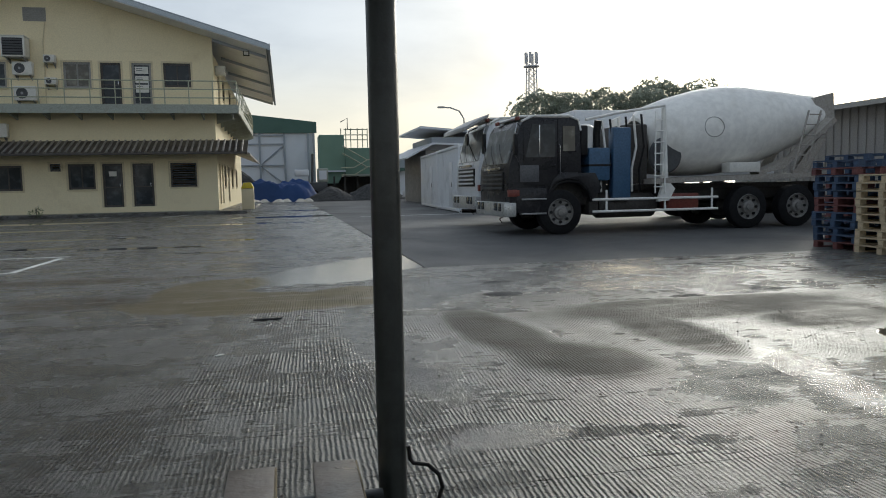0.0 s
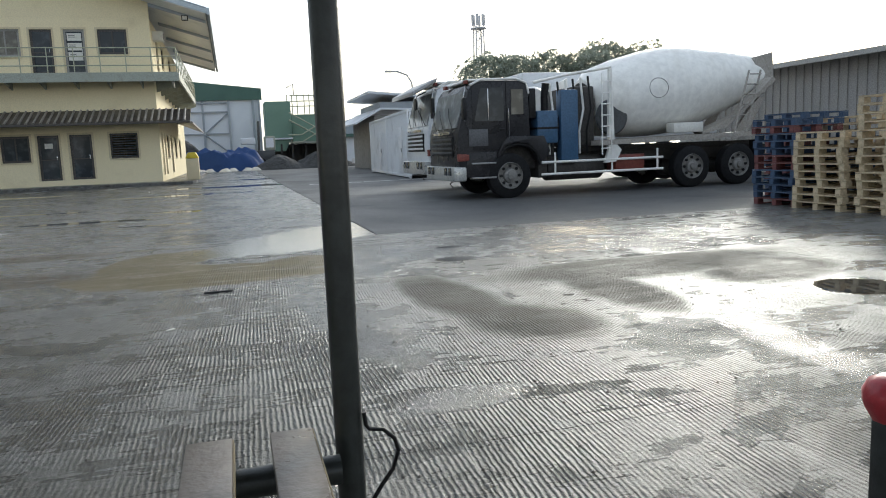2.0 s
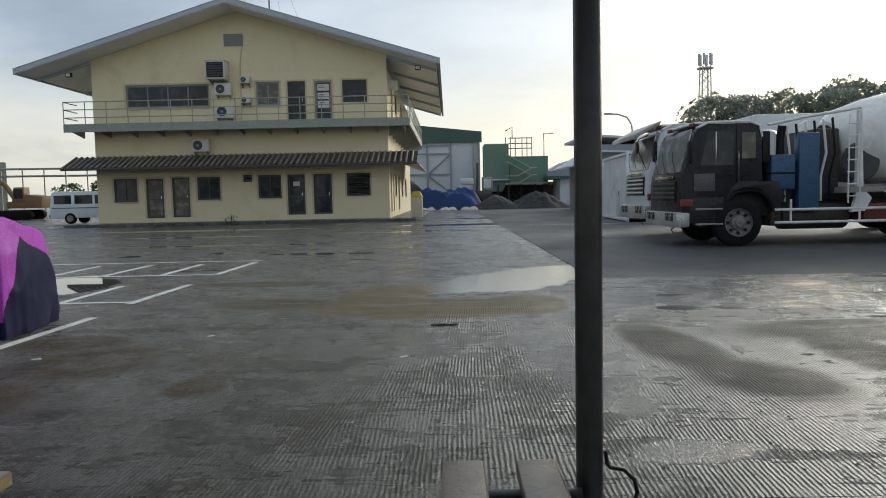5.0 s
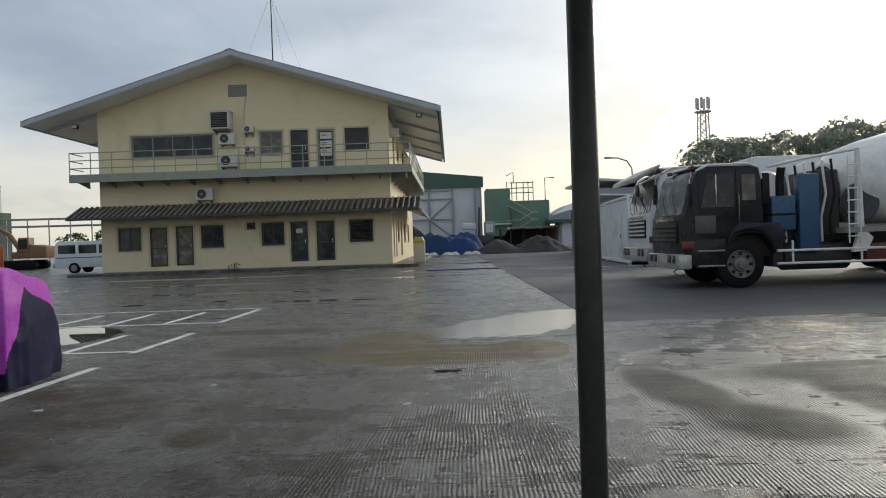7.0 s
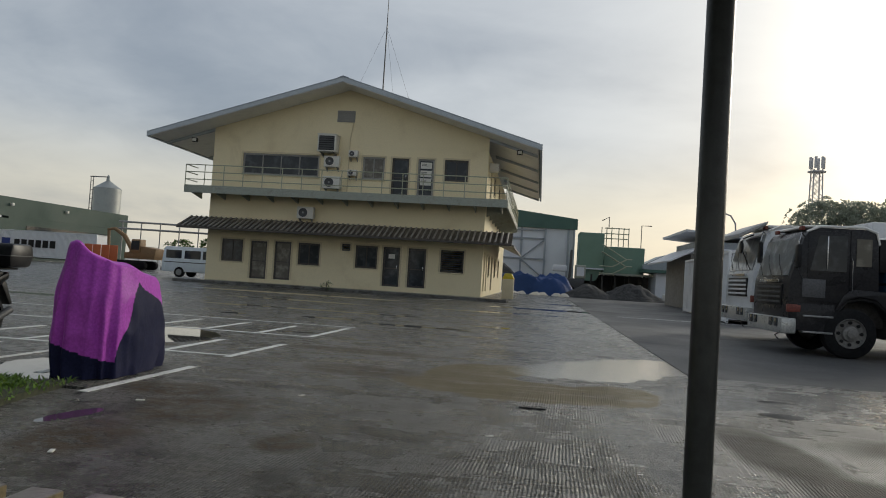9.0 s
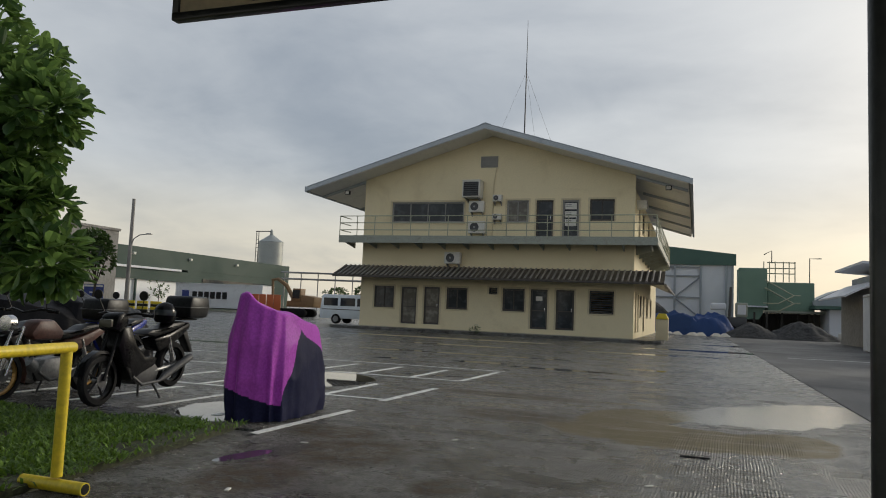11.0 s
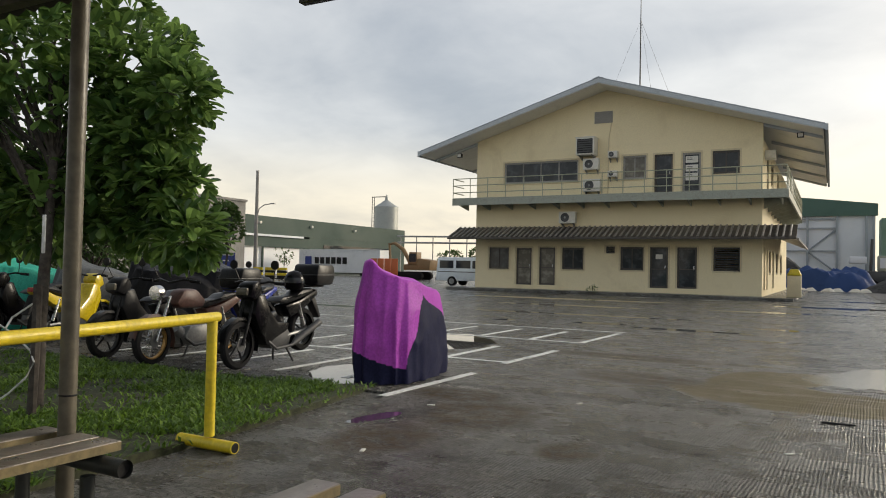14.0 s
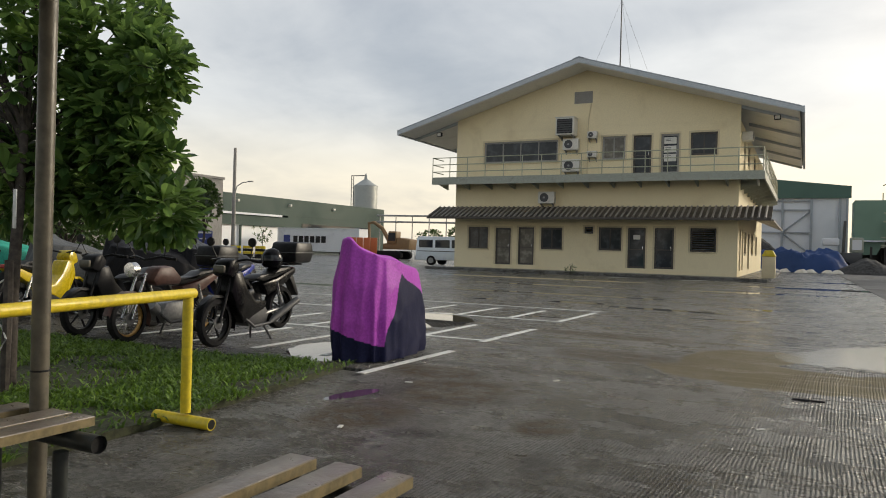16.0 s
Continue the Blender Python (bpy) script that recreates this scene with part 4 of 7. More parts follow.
def cab(truck, paint, side_y, width, visor=False, trim=None):
    """A cab-over truck cab; x runs backwards from the bumper, y across."""
    before = set(truck.children_recursive)
    y0, y1 = side_y, side_y + width
    outline = [(0.10, 0.62), (0.06, 1.10), (0.09, 1.50), (0.42, 2.40), (0.56, 2.54), (0.80, 2.60), (2.10, 2.60), (2.26, 2.55), (2.32, 1.17), (1.70, 1.17), (1.42, 1.05), (1.30, 0.86), (1.27, 0.60)]
    part("cab_body", prism(B(), outline, y0, y1, "y", 0.035), paint, truck)
    part("windscreen", prism(B(), [(0.10, 1.60), (0.15, 1.58), (0.40, 2.36), (0.365, 2.38)], y0 + 0.16, y1 - 0.16), M["screen"], truck, "windscreen with sky brightness in its tint")
    g = part("grille", box(B(), 0.03, 0.085, y0 + 0.35, y1 - 0.35, 0.98, 1.42, 0.015), M["black"], truck, "black grille")
    for k in range(4):
        part("slat", box(B(), 0.008, 0.028, y0 + 0.38, y1 - 0.38, 1.03 + k * 0.1, 1.075 + k * 0.1, 0.005), trim or M["darkgrey"], g)
    b = part("bumper", box(B(), -0.08, 0.30, y0 - 0.02, y1 + 0.02, 0.42, 0.74, 0.04), M["bumper"], truck, "scuffed pale steel bumper")
    for yy in (y0 + 0.2, y0 + 0.52, y1 - 0.75, y1 - 0.42):
        part("headlight", box(B(), -0.098, -0.082, yy, yy + 0.24, 0.55, 0.72, 0.005), M["glass"], b)
    part("corner_lamp", box(B(), 0.06, 0.40, y0 - 0.015, y0 + 0.1, 0.86, 1.02, 0.02), M["redbox"], truck, "amber corner lamp")
    # near side: door with window, quarter window, steps, arch
    d = part("door", box(B(), 0.52, 1.55, y0 - 0.018, y0 - 0.002, 1.10, 2.52, 0.006), paint, truck)
    part("door_window", prism(B(), [(0.58, 1.72), (1.48, 1.72), (1.48, 2.44), (0.78, 2.44)], y0 - 0.026, y0 - 0.0195), M["glass"], d, smooth=False)
    part("door_handle", box(B(), 1.34, 1.48, y0 - 0.045, y0 - 0.0195, 1.50, 1.55, 0.008), M["black"], d)
    part("wind_deflector", box(B(), 0.98, 1.01, y0 - 0.05, y0 - 0.027, 1.74, 2.42, 0.004), M["chrome"], d)
    part("quarter_window", box(B(), 1.72, 2.10, y0 - 0.012, y0 - 0.001, 1.85, 2.40, 0.005), M["glass_lt"], truck, "pale sleeper window", smooth=False)
    part("lower_panel", box(B(), 0.30, 1.24, y0 - 0.012, y0 + 0.2, 0.50, 1.05, 0.02), paint, truck)
    for z in (0.46, 0.78):
        part("step", box(B(), 0.45, 1.20, y0 - 0.05, y0 + 0.15, z, z + 0.04, 0.008), M["grey"], truck)
    part("wheel_arch", tube(B(), [(1.27, y0 + 0.03, 0.62), (1.32, y0 + 0.02, 0.92), (1.52, y0 + 0.02, 1.13), (1.85, y0 + 0.02, 1.2), (2.25, y0 + 0.02, 1.16), (2.5, y0 + 0.02, 0.98), (2.6, y0 + 0.02, 0.72)], 0.05, 8), M["black"], truck)
    part("fender", prism(B(), [(1.24, 0.95), (1.42, 1.24), (1.62, 1.38), (2.72, 1.36), (2.92, 1.02), (2.70, 0.80), (2.60, 0.80), (2.46, 1.03), (2.22, 1.20), (1.85, 1.24), (1.52, 1.17), (1.32, 0.95)], y0 - 0.045, y0 + 0.35, "y", 0.015), paint, truck, "black front fender")
    part("engine_block", box(B(), 1.4, 3.3, y0 + 0.36, y1 - 0.36, 0.62, 1.3, 0.05), M["chassis"], truck, "grimy engine block")
    part("air_deflector", box(B(), 2.30, 2.52, y0 + 0.02, y0 + 0.10, 1.75, 2.42, 0.03), M["black"], truck)
    part("door_panel", box(B(), 0.40, 0.98, y0 - 0.022, y0 - 0.0185, 1.18, 1.55, 0.004), M["bike_grey_cab"], d, "worn grey door panel")
    part("door_seam", box(B(), 1.555, 1.575, y0 - 0.006, y0 + 0.01, 1.1, 2.55), M["rubber"], truck, smooth=False)
    for yy in (y0 + 0.4, y0 + 1.1, y0 + 1.7):
        part("wiper", tube(B(), [(0.05, yy, 1.62), (0.10, yy + 0.3, 1.85), (0.17, yy + 0.5, 2.05)], 0.012, 6), M["black"], truck)
    part("badge_bar", box(B(), 0.012, 0.03, y0 + 0.5, y1 - 0.5, 1.46, 1.52, 0.004), M["chrome"], truck)
    part("tow_hook", tube(B(), [(0.1, y0 + 0.5, 0.42), (-0.02, y0 + 0.5, 0.36), (0.06, y0 + 0.5, 0.28)], 0.02, 6), M["chassis"], truck)
    part("cab_marker_lamp", box(B(), 0.48, 0.56, y0 + 0.3, y0 + 0.5, 2.56, 2.64, 0.01), M["redbox"], truck)
    part("cab_marker_lamp", box(B(), 0.48, 0.56, y1 - 0.5, y1 - 0.3, 2.56, 2.64, 0.01), M["redbox"], truck)
    part("grab_handle", tube(B(), [(1.62, y0 - 0.01, 1.3), (1.62, y0 - 0.05, 1.35), (1.62, y0 - 0.05, 1.95), (1.62, y0 - 0.01, 2.0)], 0.014, 6), M["chrome"], truck)
    part("roof_rack", box(B(), 0.55, 2.1, y0 + 0.25, y1 - 0.25, 2.603, 2.66, 0.03), M["drum"], truck)
    part("side_moulding", tube(B(), [(0.46, y0 - 0.02, 2.50), (0.80, y0 + 0.0, 2.62), (1.9, y0 + 0.0, 2.63), (2.2, y0 + 0.0, 2.54), (2.28, y0, 2.30)], 0.028, 8), M["drum"], truck, "pale rain gutter")
    m = part("mirror", box(B(), 0.12, 0.22, y0 - 0.36, y0 - 0.16, 1.75, 2.22, 0.03), M["black"], truck, "black door mirror")
    part("mirror_arm", tube(B(), [(0.42, y0, 2.40), (0.25, y0 - 0.2, 2.46), (0.17, y0 - 0.26, 2.25), (0.17, y0 - 0.26, 1.75), (0.40, y0 - 0.02, 1.55)], 0.014, 6), M["chrome"], m)
    if visor:
        part("sun_visor", prism(B(), [(-0.38, 2.30), (0.40, 2.62), (0.45, 2.72), (-0.34, 2.42)], y0 - 0.05, y1 + 0.05, "y", 0.02), M["grey"], truck, "grey sun visor hood")
        m2 = part("round_mirror", lathe(B(), [(-0.04, 0.04), (-0.03, 0.13), (0, 0.15), (0.03, 0.13)], (-0.25, y0 + 0.1, 2.10), "x", 16), M["black"], truck)
        part("mirror_arm", tube(B(), [(0.1, y0 + 0.1, 2.4), (-0.2, y0 + 0.1, 2.3), (-0.25, y0 + 0.1, 2.1), (0.05, y0 + 0.15, 1.6)], 0.014, 6), M["black"], m2)

    for ob in set(truck.children_recursive) - before:
        ob.data.transform(Matrix.Diagonal((0.79, 1, 1.03, 1)))


T0 = (4.98, 15.75)
truck = thing("concrete_mixer_truck", "dusty black cab concrete mixer truck with dirty white drum", "truck", pose(T0[0], T0[1], 0, 0, 0, 0.5))
for x, ys in ((1.95, (0.17, 2.3)), (6.83, (0.17, 2.3)), (8.2, (0.17, 2.3))):
    for y, o in zip(ys, (1, -1)):
        truck_wheel(truck, x, y, o)
for y in (0.72, 1.62):
    part("chassis_rail", box(B(), 1.2, 9.6, y, y + 0.1, 0.70, 0.98, 0.01), M["chassis"], truck)
part("axle", rod(B(), (6.83, 0.2, 0.515), (6.83, 2.3, 0.515), 0.08), M["chassis"], truck)
part("axle", rod(B(), (8.2, 0.2, 0.515), (8.2, 2.3, 0.515), 0.08), M["chassis"], truck)
part("side_deck", prism(B(), [(4.25, 1.12), (9.3, 1.22), (9.3, 1.34), (4.25, 1.24)], 0.02, 0.5), M["deck"], truck, "dusty walkway deck", smooth=False)
part("side_deck", prism(B(), [(4.25, 1.12), (9.3, 1.22), (9.3, 1.34), (4.25, 1.24)], 1.9, 2.4), M["deck"], truck, "dusty walkway deck", smooth=False)
for z in (0.50, 0.78):
    part("side_guard", tube(B(), [(2.75, 0.05, z), (6.0, 0.05, z)], 0.03, 8), M["drum"], truck, "pale pipe side guard")
for x in (3.1, 4.6, 5.85):
    part("guard_post", rod(B(), (x, 0.06, 0.48), (x, 0.06, 1.0), 0.025, seg=8), M["drum"], truck)
# underbody parts added to darken the see-through gap, which lies in shadow
part("fuel_tank", lathe(B(), [(-0.75, 0.05), (-0.74, 0.26), (-0.7, 0.29), (0.7, 0.29), (0.74, 0.26), (0.75, 0.05)], (3.75, 0.5, 0.62), "x", 22), M["chassis"], truck, "muddy round fuel tank added to fill the shaded underbody")
part("battery_box", box(B(), 2.75, 2.98, 0.25, 0.8, 0.42, 0.95, 0.02), M["chassis"], truck)
part("gearbox", box(B(), 2.4, 4.6, 0.85, 1.55, 0.42, 0.95, 0.05), M["chassis"], truck)
part("air_tank", lathe(B(), [(-0.5, 0.03), (-0.48, 0.16), (0.48, 0.16), (0.5, 0.03)], (5.3, 1.9, 0.62), "x", 16), M["chassis"], truck)
part("propeller_shaft", rod(B(), (4.5, 1.2, 0.68), (8.2, 1.2, 0.55), 0.07, seg=10), M["chassis"], truck)
for x in (6.83, 8.2):
    part("differential", lathe(B(), [(-0.3, 0.08), (-0.15, 0.24), (0.15, 0.24), (0.3, 0.08)], (x, 1.2, 0.515), "y", 14), M["chassis"], truck)
part("subframe", box(B(), 2.4, 9.4, 0.6, 1.85, 0.98, 1.11, 0.01), M["chassis"], truck)
for z in (0.50, 0.78):
    part("side_guard", tube(B(), [(2.75, 2.42, z), (6.0, 2.42, z)], 0.03, 8), M["drum"], truck)
part("tool_box", box(B(), 4.75, 5.55, 0.15, 0.6, 0.50, 0.88, 0.02), M["redbox"], truck, "dull red tool box")
part("front_pedestal", prism(B(), [(4.40, 0.70), (4.70, 0.72), (4.85, 1.0), (4.66, 1.2), (4.60, 2.92), (4.53, 2.90), (4.50, 1.0)], 0.03, 0.13), M["drum"], truck, "white painted drum pedestal", smooth=False)
part("front_pedestal", prism(B(), [(4.18, 0.70), (4.55, 0.72), (4.75, 1.0), (4.62, 1.2), (4.56, 2.92), (4.3, 2.80), (4.25, 1.0)], 2.3, 2.4), M["drum"], truck, smooth=False)
for k in range(7):
    part("ladder_rung", rod(B(), (4.27, -0.02, 1.05 + k * 0.26), (4.52, -0.02, 1.05 + k * 0.26), 0.014, seg=6), M["drum"], truck)
for x in (4.30, 4.55):
    part("ladder_rail", rod(B(), (x, -0.02, 0.9), (x, -0.02, 2.8), 0.016, seg=6), M["drum"], truck)
part("bracing_bar", tube(B(), [(2.6, 0.1, 2.62), (3.4, 0.08, 2.78), (4.58, 0.06, 2.95)], 0.035, 8), M["drum"], truck, "pale bracing bar")
part("exhaust_pipe", tube(B(), [(2.98, 0.35, 0.9), (2.98, 0.35, 2.3), (3.0, 0.3, 2.62)], 0.09, 12), M["black"], truck, "sooty upright exhaust pipe")
part("machine_panel", box(B(), 3.8, 4.35, 0.45, 2.1, 1.12, 2.55, 0.04), M["chassis"], truck, "dark grimy pump housing")
part("water_tank", lathe(B(), [(-0.9, 0.05), (-0.88, 0.3), (-0.8, 0.36), (0.8, 0.36), (0.88, 0.3), (0.9, 0.05)], (2.75, 1.25, 2.2), "y", 22), M["drum"], truck, "white water tank")
tank = part("blue_tank", box(B(), 2.68, 3.22, 0.1, 0.9, 1.22, 1.98, 0.05), M["blue"], truck, "blue water container")
part("strap", box(B(), 2.67, 3.23, 0.09, 0.91, 1.55, 1.60, 0.004), M["black"], tank)
part("blue_panel", box(B(), 3.3, 3.75, 0.12, 0.4, 0.75, 2.45, 0.03), M["blue"], truck, "blue hydraulic cover")
for k in range(6):
    x = 3.1 + k * 0.2
    part("hose", tube(B(), [(x, 0.3, 2.62 + k * 0.03), (x + 0.05, 0.25, 2.0), (x - 0.04, 0.3, 1.5), (x + 0.02, 0.4, 0.95)], 0.028, 6), M["black"] if k % 2 else M["drum"], truck)
# the drum, its axis rising to the back
tilt = Matrix.Translation((4.45, 1.23, 2.16)) @ Matrix.Rotation(radians(-7.5), 4, "Y")
bm = lathe(B(), [(0, 0.45), (0.02, 0.62), (0.25, 0.84), (0.9, 0.98), (1.7, 1.08), (2.3, 1.10), (2.9, 1.05), (3.9, 0.84), (4.9, 0.58), (5.25, 0.50), (5.27, 0.42)], (0, 0, 0), "x", 48)
bm.transform(tilt)
drum = part("drum", bm, M["drum"], truck, "dirty white mixing drum")
ring = []
for k in range(29):
    v = Vector((1.55 + 0.24 * math.cos(k * math.tau / 28), 0, 0.1 + 0.24 * math.sin(k * math.tau / 28)))
    rr = 0.98 + (v.x - 0.9) / 0.8 * 0.10
    v.y = -math.sqrt(max(rr * rr - v.z * v.z, 0)) - 0.004
    ring.append(v)
bm = tube(B(), ring, 0.008, 5)
bm.transform(tilt)
part("painted_ring", bm, M["rim_steel"], drum, "faded round emblem outline")
part("drum_gear", lathe(B(), [(-0.06, 0.3), (-0.06, 0.55), (0.06, 0.55), (0.06, 0.3)], (4.42, 1.23, 2.15), "x", 26), M["black"], truck, "black drive end ring")
# dark disc added beside the ladder as the visible drum end
part("hub_shield", lathe(B(), [(-0.02, 0.40), (0.02, 0.44), (0.05, 0.40)], (4.80, 0.40, 1.80), "y", 26), M["darkgrey"], truck, "dark round disc for the drum end")
part("white_box", box(B(), 6.35, 7.2, 0.1, 0.45, 1.36, 1.60, 0.02), M["white"], truck, "white tool tray")
part("rear_pedestal", prism(B(), [(8.3, 1.25), (8.7, 1.25), (9.3, 2.2), (9.1, 2.2), (8.8, 1.9)], 0.4, 0.5), M["deck"], truck, smooth=False)
part("rear_pedestal", prism(B(), [(8.3, 1.25), (8.7, 1.25), (9.3, 2.2), (9.1, 2.2), (8.8, 1.9)], 1.95, 2.05), M["deck"], truck, smooth=False)
for x in (8.05, 8.40):
    part("ladder_rail", rod(B(), (x, 0.02, 1.3), (x + 0.45, 0.06, 2.85), 0.025, seg=8), M["deck"], truck, "pale rear ladder rail")
for k in range(6):
    part("ladder_rung", rod(B(), (8.1 + k * 0.08, 0.025, 1.5 + k * 0.25), (8.44 + k * 0.08, 0.025, 1.5 + k * 0.25), 0.016, seg=6), M["deck"], truck)
part("chute", prism(B(), [(8.0, 1.45), (7.3, 1.30), (7.25, 1.36), (8.3, 1.75), (9.4, 2.7), (9.5, 2.62)], 0.25, 0.6), M["deck"], truck, "pale fold-over chute", smooth=False)
part("hopper", prism(B(), [(9.2, 3.25), (9.75, 3.38), (9.8, 2.7), (9.5, 2.3), (9.2, 2.6)], 0.7, 1.8), M["deck"], truck, "loading hopper")
part("rear_bumper", box(B(), 9.5, 9.66, 0.2, 2.3, 0.55, 0.72, 0.02), M["white"], truck)
part("mudguard", box(B(), 8.9, 8.93, 0.04, 0.5, 0.35, 1.1), M["rubber"], truck)

for ob in truck.children_recursive:
    ob.data.transform(Matrix.Translation((-0.66, 0, 0)))
cab(truck, M["cab"], 0.06, 2.36)

T1 = (5.34, 19.7)
truck2 = thing("white_truck", "white cab truck with grey sun visor parked beside the mixer", "truck", pose(T1[0], T1[1], 0) @ Matrix.Scale(1.12, 4))
M["white_paint"] = surface("white_truck_paint", (0.70, 0.71, 0.72), 0.35, vary=0.05, stain=1.5, stain_color=(0.45, 0.44, 0.42), coat=0.3)
cab(truck2, M["white_paint"], 0.06, 2.36, True, M["white_paint"])
for x in (1.95, 6.8):
    for y, o in ((0.17, 1), (2.3, -1)):
        truck_wheel(truck2, x, y, o)
for y in (0.72, 1.62):
    part("chassis_rail", box(B(), 1.2, 8.2, y, y + 0.1, 0.70, 0.98, 0.01), M["chassis"], truck2)
part("cargo_body", box(B(), 2.6, 8.4, 0.0, 2.45, 1.1, 2.9, 0.03), M["white_paint"], truck2, "white box body")


def container(at, length, label, group="", paint=None):
    c = thing("shipping_container", label, "container", at, group)
    bm = B()
    w, h = 2.44, 2.9
    paint = paint or M["box_white"]
    n = int(length / 0.14)
    for side, x in ((1, 0.04), (-1, w - 0.04)):
        pts = []
        for i in range(n + 1):
            for dy, dx in ((0.0, 0), (0.04, 0.035), (0.07, 0.035), (0.11, 0)):
                pts.append((x + side * dx, 0.08 + (length - 0.16) * i / n + dy * 0.9))
        pts = [p for p in pts if p[1] < length - 0.06]
        vs = [(bm.verts.new((p[0], p[1], 0.16)), bm.verts.new((p[0], p[1], h - 0.12))) for p in pts]
        for a, b in zip(vs, vs[1:]):
            bm.faces.new((a[0], b[0], b[1], a[1]))
    part("corrugated_side", bm, paint, c, smooth=False)
    part("roof", box(B(), 0.04, w - 0.04, 0.04, length - 0.04, h - 0.10, h - 0.04), paint, c, smooth=False)
    part("floor", box(B(), 0.06, w - 0.06, 0.06, length - 0.06, 0.1, 0.18), M["chassis"], c, smooth=False)
    for y in (0.0, length - 0.1):
        for x in (0.0, w - 0.1):
            p = part("corner_post", box(B(), x, x + 0.1, y, y + 0.1, 0.0, h, 0.01), paint, c)
            part("corner_casting", box(B(), x + 0.03, x + 0.07, y - 0.003, y + 0.103, 0.04, 0.09), M["black"], p, smooth=False)
    for x in (0.0, w - 0.08):
        for z in (0.04, h - 0.13):
            part("side_rail", box(B(), x, x + 0.08, 0.1, length - 0.1, z, z + 0.12, 0.008), paint, c)
    for k in range(2):
        d = part("end_door", box(B(), 0.1 + k * 1.13, 1.21 + k * 1.13, 0.02, 0.06, 0.16, h - 0.13, 0.008), paint, c)
        for x in (0.35, 0.85):
            part("lock_rod", rod(B(), (0.1 + k * 1.13 + x, -0.005, 0.18), (0.1 + k * 1.13 + x, -0.005, h - 0.15), 0.018, seg=8), M["grey"], d)
    part("end_panel", box(B(), 0.1, w - 0.1, length - 0.06, length - 0.02, 0.16, h - 0.13), paint, c, smooth=False)
    side_door = part("side_door", box(B(), 0.005, 0.03, 1.6, 2.5, 0.2, 2.2, 0.006), paint, c, "white personnel door")
    part("handle", box(B(), -0.03, 0.004, 1.68, 1.74, 1.1, 1.3, 0.006), M["grey"], side_door)
    return c


M["box_white"] = surface("white_container_paint", (0.74, 0.75, 0.76), 0.45, vary=0.06, stain=1.0, stain_color=(0.42, 0.42, 0.42), stain_amount=0.5)
container(pose(7.3, 30.0, 0, 0, 0, -3), 6.06, "white corrugated container cabin with a side door", "white containers")
container(pose(7.7, 36.5, 0, 0, 0, -3), 6.06, "white corrugated container behind another one", "white containers")

# pallets
M["wood"] = surface("raw_pallet_wood", (0.56, 0.45, 0.29), 0.75, vary=0.15, grain=18, stain=4, stain_color=(0.24, 0.16, 0.09), jitter=0.25)
M["wood_blue"] = surface("blue_painted_pallet_wood", (0.05, 0.085, 0.15), 0.7, vary=0.25, stain=4, stain_color=(0.14, 0.12, 0.10), jitter=0.4)
M["wood_red"] = surface("red_painted_pallet_wood", (0.17, 0.06, 0.055), 0.7, vary=0.25, stain=4, stain_color=(0.12, 0.10, 0.09), jitter=0.4)


def pallet(m, label, group):
    p = thing("pallet", label, "pallet", pose(0, 0, -50), group)
    bm = box(B(), -0.5, 0.5, -0.05, 0.05, 0, 0.022)
    board = mesh_of("deck_board", bm, m)
    bm = box(B(), -0.05, 0.05, -0.5, 0.5, 0, 0.018)
    skid = mesh_of("skid_board", bm, m)
    block = mesh_of("block", box(B(), -0.05, 0.05, -0.06, 0.06, 0, 0.075), m)
    for y in (-0.45, -0.225, 0.0, 0.225, 0.45):
        ob = new("deck_board", board)
        ob.parent, ob.location = p, (0, y, 0.100)
    for x in (-0.45, 0.0, 0.45):
        ob = new("skid_board", skid)
        ob.parent, ob.location = p, (x, 0, 0)
        for y in (-0.44, 0.0, 0.44):
            ob = new("block", block)
            ob.parent, ob.location = p, (x, y, 0.020)
    return p


rng = random.Random(4)
kinds = {"wood": pallet(M["wood"], "raw wooden pallet in a tall stack", "wooden pallets"),
         "blue": pallet(M["wood_blue"], "faded blue painted pallet in a tall stack", "painted pallets"),
         "red": pallet(M["wood_red"], "faded red painted pallet in a tall stack", "painted pallets")}
for x, y, count, names in ((9.42, 9.42, 10, ["wood"]), (9.46, 8.22, 14, ["wood"]), (9.48, 10.46, 12, ["blue", "red", "blue"]), (10.55, 11.45, 13, ["blue", "blue", "red"]),
                           (10.65, 9.0, 13, ["wood"]), (10.7, 10.3, 12, ["wood", "blue"])):
    for k in range(count):
        copy_thing(kinds[rng.choice(names)], pose(x + rng.uniform(-0.03, 0.03), y + rng.uniform(-0.03, 0.03), k * 0.1225 - 0.0, 0, 0, 90 + rng.uniform(-2, 2)))
for ob in kinds.values():
    for c in list(ob.children):
        bpy.data.objects.remove(c)
    bpy.data.objects.remove(ob)

# warehouse behind the pallets
shed = thing("dark_warehouse", "dark grey corrugated warehouse behind the pallet stacks, paled for glare haze", "building", pose(0, 0, 0))
# cladding grey is lightened for the glare haze lying over this wall
M["shed"] = surface("haze_paled_corrugated_sheet", (0.40, 0.38, 0.35), 0.6, vary=0.15, stain=0.6, coords="World")
part("wall", box(B(), 17.0, 17.2, 1, 25, 0, 3.3), M["shed"], shed, smooth=False)
part("wall", box(B(), 17.202, 40, 24.8, 25.0, 0, 3.3), M["shed"], shed, smooth=False)
part("roof", prism(B(), [(16.2, 3.2), (28, 4.6), (40, 3.3), (40, 3.45), (28, 4.75), (16.2, 3.35)], 0.5, 25.6), M["shed"], shed, smooth=False)
